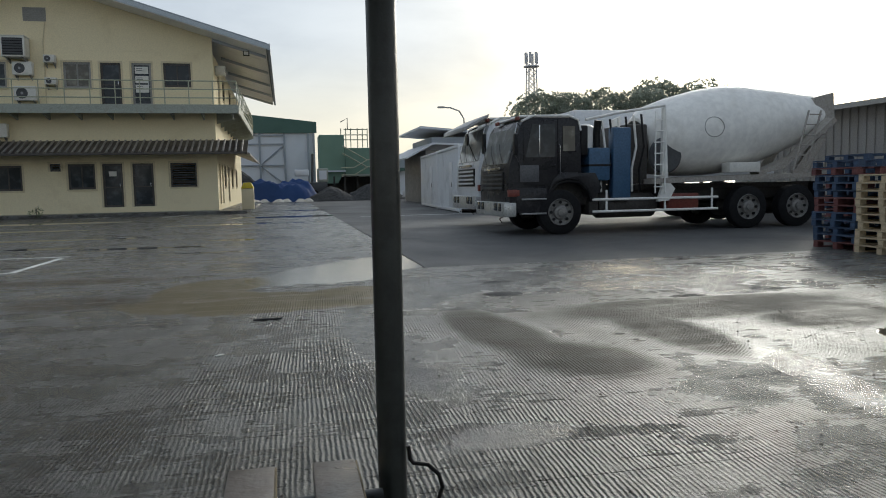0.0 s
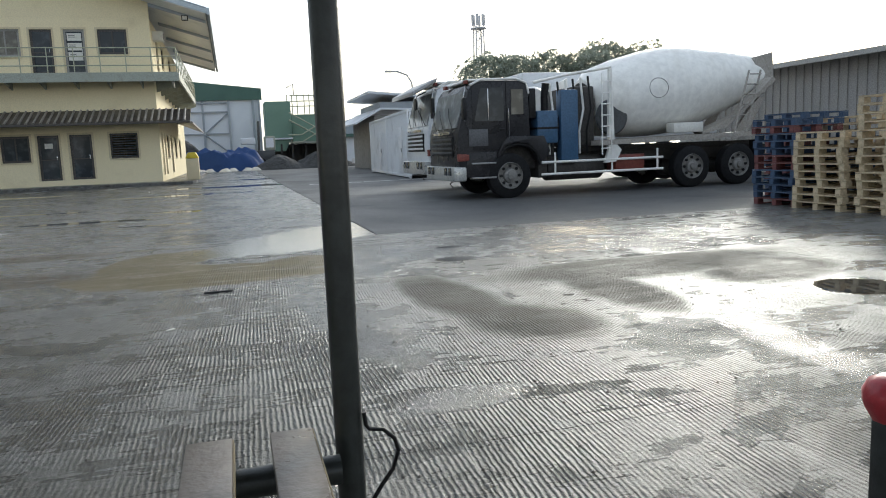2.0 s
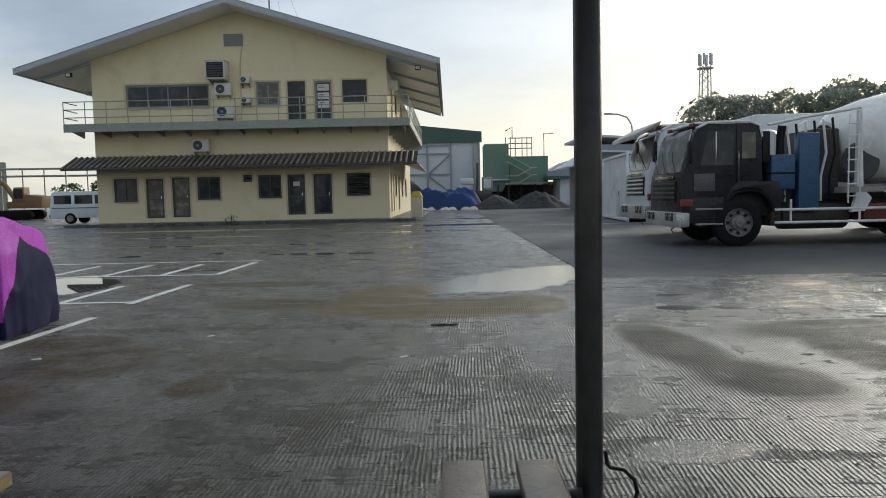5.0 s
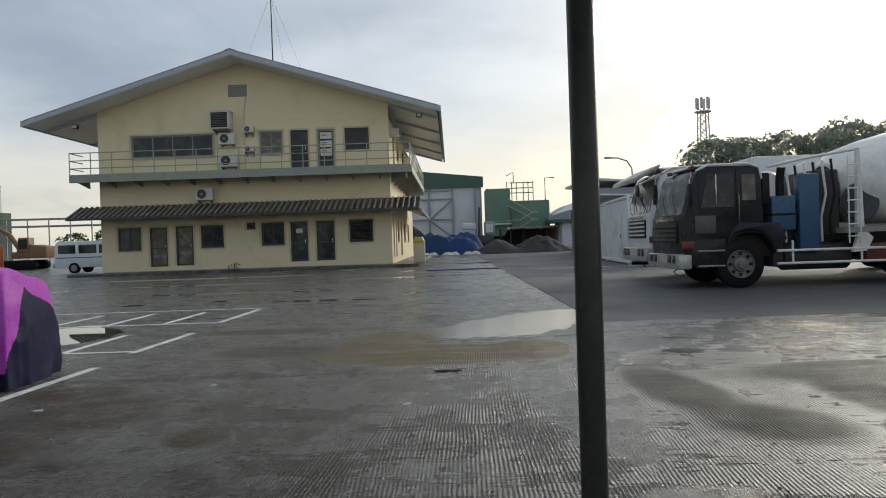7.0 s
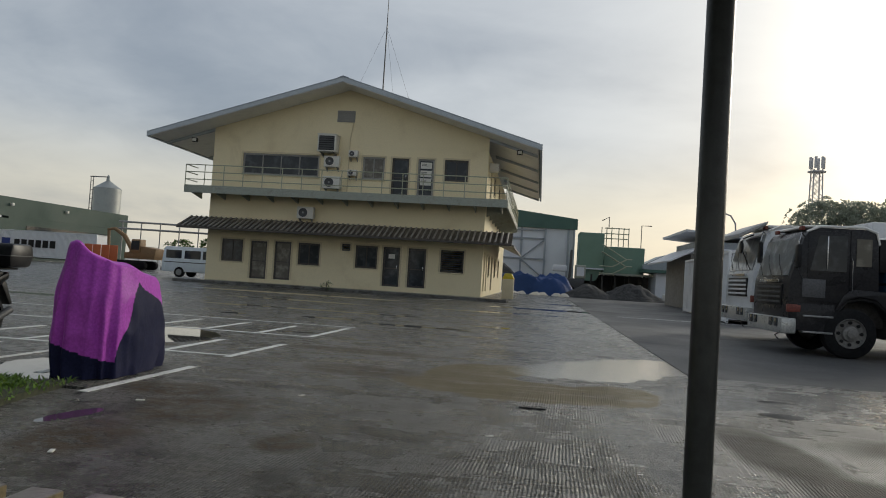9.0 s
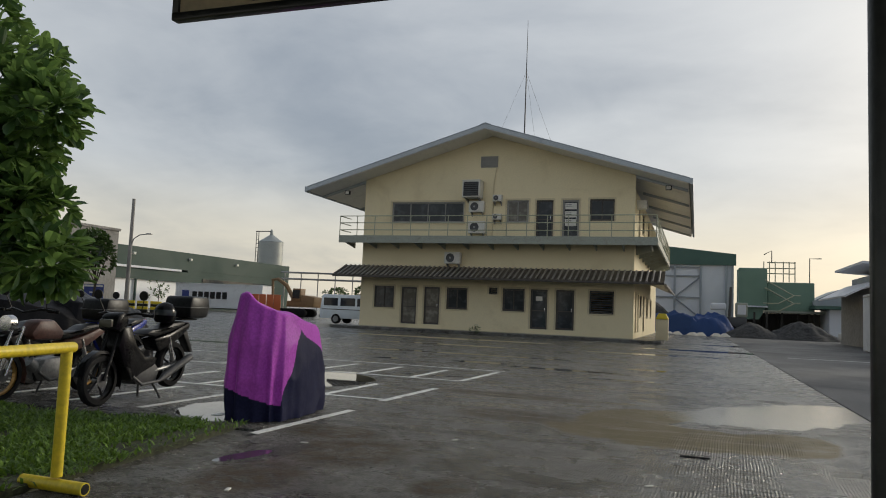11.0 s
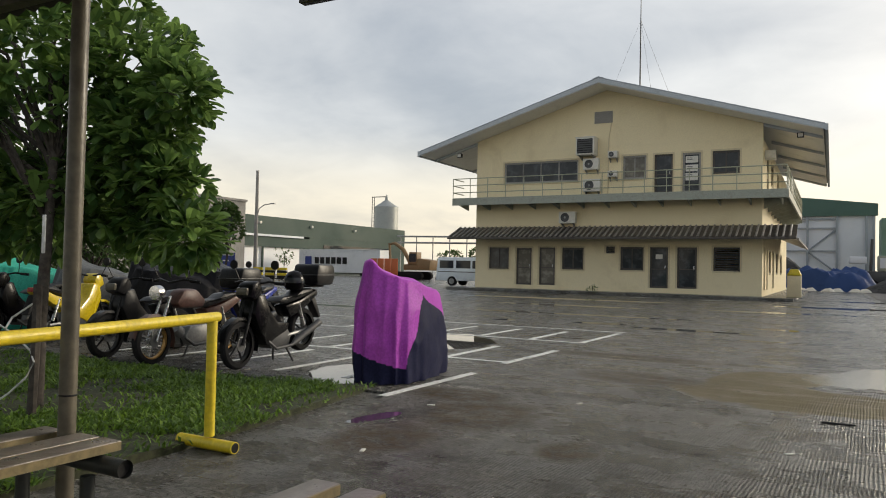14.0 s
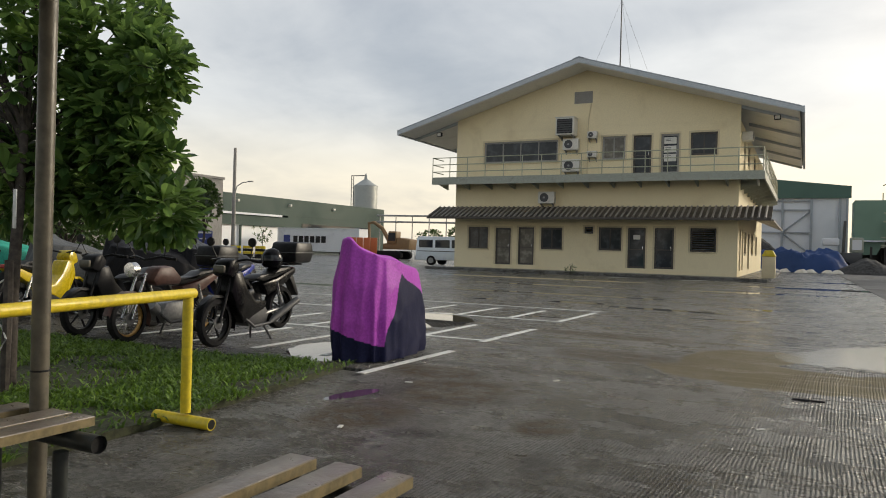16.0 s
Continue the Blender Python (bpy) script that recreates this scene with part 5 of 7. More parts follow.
for k in range(72):
    part("rib", box(B(), 16.96, 16.998, 1.1 + k * 0.33, 1.16 + k * 0.33, 0, 3.28), M["shed"], shed, smooth=False)


# ---- grass verge, tree, motorcycles ----
def foliage_material(name, dark, light, rough=0.45, through_light=0.35):
    m = bpy.data.materials.new(name)
    m.use_nodes = True
    n = Nodes(m.node_tree)
    r = n.add("ShaderNodeNewGeometry").outputs["Random Per Island"]
    vec = n.add("ShaderNodeTexCoord").outputs["Object"]
    col = n.mix(n.math("POWER", r, 2.0), dark, light)
    col = n.mix(n.math("MULTIPLY", n.noise(vec, 40, 3), 0.3), col, tuple(c * 0.5 for c in dark))
    p = n.add("ShaderNodeBsdfPrincipled", {"Base Color": col, "Roughness": rough, "Specular IOR Level": 0.4})
    t = n.add("ShaderNodeBsdfTranslucent", {"Color": n.mix(0.5, col, light)})
    mix = n.add("ShaderNodeMixShader", {0: through_light, 1: p.outputs[0], 2: t.outputs[0]})
    n.add("ShaderNodeOutputMaterial", {0: mix.outputs[0]})
    return m


M["leaf"] = foliage_material("broad_green_leaf", (0.030, 0.078, 0.026), (0.27, 0.42, 0.11), 0.28, 0.42)
M["leaf_far"] = foliage_material("dark_green_leaf", (0.05, 0.095, 0.03), (0.13, 0.20, 0.055), 0.5, 0.35)
# leaf colour lightened to stand in for haze before the far trees
M["leaf_haze_paled"] = foliage_material("haze_paled_leaf", (0.30, 0.33, 0.27), (0.42, 0.45, 0.36), 0.6, 0.5)
M["blade"] = foliage_material("grass_blade", (0.04, 0.09, 0.012), (0.25, 0.40, 0.055), 0.5)
M["bark"] = surface("damp_brown_bark", (0.05, 0.04, 0.032), 0.85, vary=0.3, grain=20, stain=5, bump=0.7, bump_scale=30)
M["soil"] = surface("mossy_dark_soil", (0.045, 0.05, 0.022), 0.9, vary=0.35, grain=20, stain=2.5, stain_color=(0.06, 0.045, 0.03), bump=0.6, coords="World")


def from_lists(name, verts, faces, material, smooth=False):
    me = bpy.data.meshes.new(name)
    me.from_pydata(verts, [], faces)
    me.materials.append(material)
    if smooth:
        for f in me.polygons:
            f.use_smooth = True
    return me


VERGE = [(-3.92, -1.5), (-3.95, 3.3), (-4.12, 5.0), (-4.25, 5.95), (-4.9, 5.75), (-6.2, 5.55), (-14.5, 5.45), (-14.5, -1.5)]
solid("grass_verge", prism(B(), VERGE, -0.1, 0.035, "z"), M["soil"], "mossy soil verge under patchy grass", "ground", kind="structure", smooth=False)


def inside(x, y, poly):
    hit = False
    for (x0, y0), (x1, y1) in zip(poly, poly[1:] + poly[:1]):
        if (y0 > y) != (y1 > y) and x < (x1 - x0) * (y - y0) / (y1 - y0) + x0:
            hit = not hit
    return hit


rng = random.Random(11)
vs, fs = [], []
made = 0
while made < 42000:
    x, y = rng.uniform(-10.5, -3.85), rng.uniform(0.8, 6.0)
    if not inside(x, y, VERGE) and not (inside(x - 0.1, y - 0.08, VERGE) and rng.random() < 0.6):
        continue
    dens = noise.noise(Vector((x * 0.9, y * 0.9, 3.0))) + 0.25 * noise.noise(Vector((x * 3, y * 3, 1.0)))
    if dens < -0.02 and rng.random() < 0.86 or (x < -5.6 and y < 4.4 and rng.random() < 0.45):
        continue
    made += 1
    a, h = rng.uniform(0, math.tau), rng.uniform(0.012, 0.055) * (1 + 0.6 * max(dens, 0))
    w, lean = rng.uniform(0.007, 0.018), rng.uniform(0.015, 0.07)
    c, s = math.cos(a), math.sin(a)
    k = len(vs)
    z0 = 0.033
    vs += [(x - s * w * 0.5, y + c * w * 0.5, z0), (x + s * w * 0.5, y - c * w * 0.5, z0),
           (x + c * lean * 0.5 + s * w * 0.6, y + s * lean * 0.5 - c * w * 0.6, z0 + h * 0.7), (x + c * lean * 0.5 - s * w * 0.6, y + s * lean * 0.5 + c * w * 0.6, z0 + h * 0.7),
           (x + c * lean * 1.3, y + s * lean * 1.3, z0 + h)]
    fs += [(k, k + 1, k + 2, k + 3), (k + 3, k + 2, k + 4)]
grass = new("grass", from_lists("grass", vs, fs, M["blade"]))
tagged(grass, "patchy bright green grass and low weeds on the verge", "grass", kind="stuff")


def leaf_cloud(rng, tips, leaf_len, leaf_wid, per, droop=0.35):
    """Rosettes of folded obovate leaves round the twig tips."""
    vs, fs = [], []
    for tip, out in tips:
        base_turn = rng.uniform(0, math.tau)
        out = Vector(out).normalized()
        u = out.cross(Vector((0.3, 0.2, 0.9))).normalized()
        v = out.cross(u)
        for i in range(per):
            a = base_turn + i * 2.4 + rng.uniform(-0.3, 0.3)
            spread = rng.uniform(0.45, 1.1)
            d = (out * math.cos(spread) + (u * math.cos(a) + v * math.sin(a)) * math.sin(spread)).normalized()
            d = (d + Vector((0, 0, -droop * rng.uniform(0.2, 1.3)))).normalized()
            side = d.cross(Vector((rng.uniform(-0.5, 0.5), rng.uniform(-0.5, 0.5), 1))).normalized()
            nrm = side.cross(d)
            L, w = leaf_len * rng.uniform(0.6, 1.15), leaf_wid * rng.uniform(0.75, 1.15)
            p = Vector(tip) + d * 0.02
            k = len(vs)
            q = [p, p + d * L * 0.35 + side * w * 0.32 + nrm * 0.08 * w, p + d * L * 0.72 + side * w * 0.5 + nrm * 0.10 * w, p + d * L * 0.94 + side * w * 0.28, p + d * L * 1.0 - nrm * 0.06 * L,
                 p + d * L * 0.94 - side * w * 0.28, p + d * L * 0.72 - side * w * 0.5 + nrm * 0.10 * w, p + d * L * 0.35 - side * w * 0.32 + nrm * 0.08 * w, p + d * L * 0.6 - nrm * 0.05 * w]
            vs += [tuple(c) for c in q]
            fs += [(k, k + 1, k + 2, k + 8), (k + 8, k + 2, k + 3, k + 4), (k, k + 8, k + 6, k + 7), (k + 8, k + 4, k + 5, k + 6)]
    return vs, fs


def tree(label, at, trunk_h, trunk_r, crown_c, crown_r, limbs, rosettes, leaf, wid, per, mat, seed, lean=(0.1, 0.05), group="", bottom=-1.0, lobes=()):
    rng = random.Random(seed)
    t = thing("tree", label, "tree", at, group)
    top = Vector((lean[0] * trunk_h, lean[1] * trunk_h, trunk_h))
    pts = [Vector((0, 0, -0.05)), Vector((0.02, 0.0, trunk_h * 0.3)) + top * 0.05, top * 0.65 + Vector((0.04, -0.03, 0)), top]
    part("trunk", tube(B(), pts, [trunk_r * 1.25, trunk_r, trunk_r * 0.85, trunk_r * 0.7], 10), M["bark"], t)
    cc, cr = Vector(crown_c), Vector(crown_r)
    ends = []
    for k in range(limbs):
        a = k * math.tau / limbs + rng.uniform(-0.4, 0.4)
        el = rng.uniform(-0.25, 0.95)
        e = cc + Vector((math.cos(a) * math.cos(el) * cr.x, math.sin(a) * math.cos(el) * cr.y, math.sin(el) * cr.z)) * rng.uniform(0.55, 0.85)
        s = top * rng.uniform(0.7, 1.0)
        mid = (s + e) / 2 + Vector((rng.uniform(-0.1, 0.1), rng.uniform(-0.1, 0.1), 0.18 * cr.z))
        part("limb", tube(B(), [s, mid, e], [trunk_r * 0.5, trunk_r * 0.33, trunk_r * 0.12], 6), M["bark"], t)
        ends.append((s, mid, e))
    tips = []
    while len(tips) < rosettes:
        d = Vector((rng.gauss(0, 1), rng.gauss(0, 1), rng.gauss(0, 1))).normalized()
        if d.z < bottom:
            continue
        bump = 1 + 0.22 * noise.noise(d * 2.3 + Vector((seed, 0, 0))) + 0.10 * noise.noise(d * 6 + Vector((0, seed, 0)))
        r = rng.uniform(0.35, 1.0) ** 0.45 * bump
        p = cc + Vector((d.x * cr.x, d.y * cr.y, d.z * cr.z)) * r
        if noise.noise(p * 1.6 / max(cr) * 2.0 + Vector((seed, 7, 0))) < (-0.12 if lobes else -0.28):
            continue
        tips.append((p, d + Vector((0, 0, 0.25))))
    for lx, ly, lz, lr, count in lobes:
        c = Vector((lx, ly, lz))
        mid = (cc + c) / 2 + Vector((0, 0, 0.12))
        part("limb", tube(B(), [top * 0.95, mid, c], [trunk_r * 0.4, trunk_r * 0.25, trunk_r * 0.1], 6), M["bark"], t)
        for k in range(count):
            d = Vector((rng.gauss(0, 1), rng.gauss(0, 1), rng.gauss(0, 1))).normalized()
            tips.append((c + d * lr * rng.uniform(0.3, 1.0) ** 0.5, d + Vector((0, 0, 0.2))))
    vs, fs = leaf_cloud(rng, tips, leaf, wid, per)
    crown = new("crown", from_lists("crown", vs, fs, mat))
    crown.parent = t
    return t


near_tree = tree("broad-leaved tree with large glossy leaves leaning over the verge", pose(-5.80, 3.48, 0.03), 2.1, 0.05, (-1.75, 0.75, 3.05), (1.85, 1.7, 1.6), 16, 1050, 0.19, 0.09, 8, M["leaf"], 3, (-0.12, 0.12),
                 lobes=((0.60, 0.8, 2.66, 0.28, 46), (0.25, 0.8, 2.35, 0.40, 60), (0.30, 0.8, 2.02, 0.32, 50), (0.10, 0.7, 1.75, 0.35, 46), (-0.25, 0.8, 2.95, 0.4, 44), (0.38, 0.8, 1.55, 0.24, 30), (0.80, 0.8, 1.45, 0.24, 36), (0.62, 0.8, 1.85, 0.24, 30), (-0.5, 0.5, 1.7, 0.45, 60), (-1.2, 0.3, 1.75, 0.5, 70)))
stake = thing("tree_stake", "rough stick tied to the tree with white twine", "stake", pose(-5.52, 3.28, 0.03))
part("stick", tube(B(), [(0.02, -0.02, -0.03), (-0.02, 0.02, 0.5), (-0.14, 0.1, 1.0)], 0.035, 7), M["bark"], stake)
M["twine"] = surface("white_plastic_twine", (0.6, 0.6, 0.58), 0.5)
part("twine", tube(B(), [(-0.38, -0.1, 0.72), (-0.25, -0.02, 0.62), (-0.05, 0.0, 0.5), (0.03, -0.02, 0.42), (-0.02, -0.05, 0.30), (-0.12, -0.12, 0.18), (-0.24, -0.2, 0.08)], 0.008, 5), M["twine"], stake)
part("twine", tube(B(), [(-0.2, 0.1, 0.85), (-0.3, 0.0, 0.74), (-0.28, -0.06, 0.66)], 0.008, 5), M["twine"], stake)
part("hanging_rag", box(B(), -0.04, 0.0, 0.05, 0.06, 1.25, 1.55, 0.004), M["twine"], stake, "hanging white rag")
for k, (x, y, h, r, n) in enumerate(((-15.6, 11.0, 1.7, 1.5, 420), (-18.5, 12.5, 2.3, 1.8, 400), (-19.5, 11.0, 2.6, 1.9, 420), (-19.6, 15.5, 2.3, 1.5, 380), (-11.0, 5.0, 2.3, 1.6, 420), (-16.0, 9.5, 2.6, 2.0, 420), (-24.5, 16.0, 2.4, 1.8, 300))):
    tree("dense dark green tree behind the parked motorcycles", pose(x, y, 0, 0, 0, k * 70), h * 0.7, 0.07, (0, 0, h), (r, r, r * 0.72), 7, n, 0.17, 0.08, 8, M["leaf_far"], 20 + k, group="background trees")
for k, (x, y, h, r) in enumerate(((-29.6, 27.0, 2.9, 0.85), (-28.0, 27.6, 3.2, 0.95))):
    tree("small street tree before the grey concrete building", pose(x, y, 0), h * 0.6, 0.07, (0, 0, h), (r, r * 0.9, r * 1.25), 7, 190, 0.27, 0.14, 7, M["leaf_far"], 40 + k, group="small trees", bottom=-0.6)
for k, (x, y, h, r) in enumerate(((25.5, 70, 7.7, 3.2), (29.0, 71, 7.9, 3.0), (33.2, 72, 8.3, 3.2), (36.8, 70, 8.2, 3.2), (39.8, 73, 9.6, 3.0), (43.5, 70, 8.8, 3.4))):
    tree("tall tree behind the mixer truck, leaves paled for haze", pose(x, y, 0, 0, 0, k * 50), h * 0.75, 0.2, (0, 0, h), (r, r, r * 0.8), 8, 1000, 0.36, 0.16, 7, M["leaf_haze_paled"], 60 + k, group="trees behind the trucks")


# motorcycles: local x runs backwards from the front axle, y across, wheels on z = 0
def bike_wheel(parent, x, r, spokes, tyre_w=0.045, z=None, rim_m=None):
    z = r if z is None else z
    w = part("wheel", lathe(B(), [(-tyre_w, r - 0.07), (-tyre_w * 0.95, r - 0.025), (-tyre_w * 0.5, r - 0.003), (0, r), (tyre_w * 0.5, r - 0.003), (tyre_w * 0.95, r - 0.025), (tyre_w, r - 0.07)], (x, 0, z), "y", 30), M["rubber"], parent, "black motorcycle tyre")
    # an open ring: cut the discs out of the turned shape
    me = w.data
    bm = bmesh.new()
    bm.from_mesh(me)
    bmesh.ops.delete(bm, geom=[f for f in bm.faces if len(f.verts) > 4], context="FACES")
    bm.to_mesh(me), bm.free()
    bm = B()
    n = 30
    ring = []
    for dy, rr in ((-0.022, r - 0.066), (0.022, r - 0.066), (0.022, r - 0.088), (-0.022, r - 0.088)):
        ring.append([bm.verts.new((x + math.cos(k * math.tau / n) * rr, dy, z + math.sin(k * math.tau / n) * rr)) for k in range(n)])
    for a, b in zip(ring, ring[1:] + ring[:1]):
        for k in range(n):
            bm.faces.new((a[k], a[(k + 1) % n], b[(k + 1) % n], b[k]))
    bmesh.ops.recalc_face_normals(bm, faces=bm.faces)
    part("rim", bm, rim_m or M["black"], w)
    part("hub", rod(B(), (x, -0.05, z), (x, 0.05, z), 0.035, seg=12), M["grey"], w)
    part("brake_disc", rod(B(), (x, -0.056, z), (x, -0.052, z), 0.075, seg=20), M["darkgrey"], w)
    for k in range(spokes):
        a = k * math.tau / spokes
        part("spoke", rod(B(), (x + 0.03 * math.cos(a), 0.0, z + 0.03 * math.sin(a)), (x + (r - 0.08) * math.cos(a + 0.12), 0.0, z + (r - 0.08) * math.sin(a + 0.12)), 0.004 if spokes > 12 else 0.012, seg=5), M["chrome"] if spokes > 12 else M["black"], w)
    return w


def motorcycle(label, at, body, spokes=5, rim_m=None, topbox=False, lift=0.0, naked=False, group="parked motorcycles"):
    b = thing("motorcycle", label, "motorcycle", at, group)
    r = 0.285
    bike_wheel(b, 0, r, spokes, rim_m=rim_m), bike_wheel(b, 1.27, r, spokes, 0.055, r + lift, rim_m)
    for y in (-0.075, 0.075):
        part("fork_leg", rod(B(), (0, y, r), (0.21, y * 0.9, 0.82), 0.019, seg=10), M["chrome"] if naked else M["black"], b)
    fend = []
    for k in range(9):
        a = radians(-20 + k * 24)
        fend.append((math.cos(a) * (r + 0.03), 0, r + math.sin(a) * (r + 0.03)))
    bm = B()
    rows = [[bm.verts.new((p[0], dy, p[2] + dz)) for dy, dz in ((-0.06, -0.02), (-0.045, 0.012), (0.045, 0.012), (0.06, -0.02))] for p in fend]
    for p, q in zip(rows, rows[1:]):
        for k in range(3):
            bm.faces.new((p[k], q[k], q[k + 1], p[k + 1]))
    part("front_fender", bm, body, b)
    L = lift * 0.75
    part("engine", prism(B(), [(0.50, 0.20), (0.86, 0.20), (0.92, 0.34), (0.80, 0.46), (0.52, 0.44), (0.44, 0.32)], -0.11, 0.11, "y", 0.02), M["grey"] if naked else M["darkgrey"], b, "oily engine block")
    part("cylinder", rod(B(), (0.46, 0, 0.34), (0.36, 0, 0.42), 0.075, seg=12), M["grey"], b)
    if naked:
        part("fuel_tank", prism(B(), [(0.28, 0.74), (0.40, 0.90), (0.62, 0.90), (0.80, 0.74), (0.76, 0.66), (0.34, 0.66)], -0.12, 0.12, "y", 0.05), body, b)
        part("frame_tube", tube(B(), [(0.22, 0, 0.78), (0.42, 0, 0.45), (0.5, 0, 0.2), (0.9, 0, 0.2), (0.95, 0, 0.62), (1.4, 0, 0.78)], 0.022, 8), M["black"], b)
        part("headlamp", lathe(B(), [(-0.09, 0.02), (-0.085, 0.085), (0, 0.09), (0.06, 0.04)], (0.10, 0, 0.86), "x", 18), M["chrome"], b, "round chrome headlamp")
    else:
        part("leg_shield", prism(B(), [(0.14, 0.64), (0.20, 0.86), (0.34, 0.88), (0.46, 0.66), (0.62, 0.52), (0.86, 0.50), (0.80, 0.40), (0.56, 0.32), (0.40, 0.24), (0.26, 0.42)], -0.13, 0.13, "y", 0.03), body, b)
        part("headlamp_fairing", prism(B(), [(0.06, 0.84), (0.12, 1.0), (0.24, 1.04), (0.32, 0.92), (0.22, 0.78)], -0.12, 0.12, "y", 0.04), body, b)
        part("headlamp", box(B(), 0.04, 0.085, -0.08, 0.08, 0.86, 0.95, 0.015), M["glass_lt"], b)
    part("seat", prism(B(), [(0.62, 0.70 + L), (0.74, 0.755 + L), (1.00, 0.76 + L), (1.14, 0.83 + L), (1.38, 0.85 + L), (1.40, 0.80 + L), (1.10, 0.72 + L), (0.80, 0.66 + L)], -0.115, 0.115, "y", 0.03), M["black"], b, "black vinyl seat")
    part("tail_fairing", prism(B(), [(0.78, 0.64 + L), (1.10, 0.70 + L), (1.50, 0.84 + L), (1.52, 0.76 + L), (1.20, 0.58 + L), (0.90, 0.48 + L)], -0.105, 0.105, "y", 0.03), body, b)
    part("rear_fender", prism(B(), [(1.40, 0.74 + L), (1.52, 0.72 + L), (1.66, 0.46 + L), (1.62, 0.44 + L)], -0.06, 0.06, "y", 0.01), M["black"], b)
    part("tail_lamp", box(B(), 1.515, 1.545, -0.06, 0.06, 0.77 + L, 0.83 + L, 0.008), M["red"], b, "red tail lamp")
    for y in (-0.09, 0.09):
        part("swingarm", rod(B(), (0.84, y, 0.30 + L * 0.5), (1.27, y, r + lift), 0.022, seg=8), M["grey"], b)
        part("shock_absorber", rod(B(), (1.20, y, 0.34 + lift), (1.08, y, 0.66 + L), 0.026, seg=10), M["chrome"], b)
    part("exhaust", tube(B(), [(0.42, -0.12, 0.30), (0.55, -0.15, 0.20), (0.85, -0.16, 0.22), (0.95, -0.16, 0.27), (1.45, -0.17, 0.40 + L)], [0.018, 0.018, 0.02, 0.045, 0.045], 10), M["darkgrey"], b)
    part("handlebar", tube(B(), [(0.36, -0.34, 1.0), (0.30, -0.2, 1.02), (0.25, 0, 0.98), (0.30, 0.2, 1.02), (0.36, 0.34, 1.0)], 0.014, 8), M["black"], b)
    for s in (-1, 1):
        part("grip", rod(B(), (0.34, s * 0.25, 1.005), (0.385, s * 0.37, 0.995), 0.02, seg=10), M["rubber"], b)
        mir = part("mirror", lathe(B(), [(-0.012, 0.02), (-0.008, 0.055), (0.008, 0.055), (0.012, 0.02)], (0.27, s * 0.30, 1.22), "x", 14), M["black"], b)
        part("mirror_stem", rod(B(), (0.32, s * 0.24, 1.02), (0.28, s * 0.30, 1.18), 0.006, seg=6), M["black"], mir)
    if lift:
        for y in (-0.13, 0.13):
            part("centre_stand", tube(B(), [(0.80, y * 0.6, 0.24), (0.86, y, 0.10), (0.90, y * 1.2, 0.012)], 0.014, 8), M["darkgrey"], b)
    else:
        part("side_stand", rod(B(), (0.74, 0.1, 0.25), (0.80, 0.26, 0.01), 0.012, seg=8), M["darkgrey"], b)
    if topbox:
        part("luggage_rack", box(B(), 1.32, 1.66, -0.1, 0.1, 0.86 + L, 0.885 + L, 0.008), M["black"], b)
        tb = part("top_box", prism(B(), [(1.36, 0.89 + L), (1.74, 0.89 + L), (1.80, 1.02 + L), (1.76, 1.17 + L), (1.38, 1.17 + L), (1.34, 1.02 + L)], -0.2, 0.2, "y", 0.04), M["black"], b, "black plastic top box")
        part("box_seam", box(B(), 1.335, 1.805, -0.206, 0.206, 1.02 + L, 1.032 + L, 0.003), M["darkgrey"], tb)
    return b


M["gloss_black"] = surface("gloss_black_plastic", (0.006, 0.006, 0.007), 0.25, vary=0.2, bump=0.02, spec=0.14)
M["bike_blue"] = surface("metallic_blue_plastic", (0.03, 0.05, 0.30), 0.25, vary=0.12, coat=0.6)
M["bike_yellow"] = surface("yellow_plastic", (0.62, 0.46, 0.02), 0.3, vary=0.1, coat=0.4)
M["bike_grey"] = surface("grey_plastic", (0.014, 0.014, 0.016), 0.35, vary=0.15, spec=0.2)
M["bike_maroon"] = surface("dull_brown_vinyl", (0.10, 0.045, 0.035), 0.5, vary=0.2)
M["rim_orange"] = surface("bronze_rim", (0.45, 0.26, 0.08), 0.35, metal=0.5, vary=0.1)
motorcycle("black underbone motorcycle on its centre stand with a top box", pose(-6.24, 6.18, 0.0, 0, 0, 95), M["gloss_black"], 5, None, True, 0.10)
helmet = thing("helmet", "glossy black full-face helmet resting on a motorcycle seat", "helmet", pose(-6.335, 7.28, 0.905, 0, 0, 95))
part("shell", lathe(B(), [(0.0, 0.10), (0.03, 0.125), (0.11, 0.135), (0.18, 0.12), (0.23, 0.08), (0.25, 0.02)], (0, 0, 0), "z", 22), M["gloss_black"], helmet)
part("visor", lathe(B(), [(0.09, 0.1375), (0.13, 0.138), (0.16, 0.13)], (-0.006, 0, 0), "z", 22), M["glass"], helmet, "smoked visor")
motorcycle("brown and silver motorcycle with bronze spoked wheels", pose(-7.30, 5.86, 0.0, 0, 0, 94), M["bike_maroon"], 24, M["rim_orange"], True, 0.0, True)
motorcycle("dark grey scooter with a dusty front", pose(-8.23, 5.93, 0.0, 0, 0, 97), M["bike_grey"], 5)
motorcycle("blue underbone motorcycle in the second row", pose(-8.83, 8.5, 0, 0, 0, 100), M["bike_blue"], 5)
motorcycle("yellow and black motorcycle parked tail outwards", pose(-10.6, 7.6, 0, 0, 0, -72), M["bike_yellow"], 5)
motorcycle("small dark motorcycle beside the yellow one", pose(-11.3, 6.2, 0, 0, 0, 100), M["gloss_black"], 24)


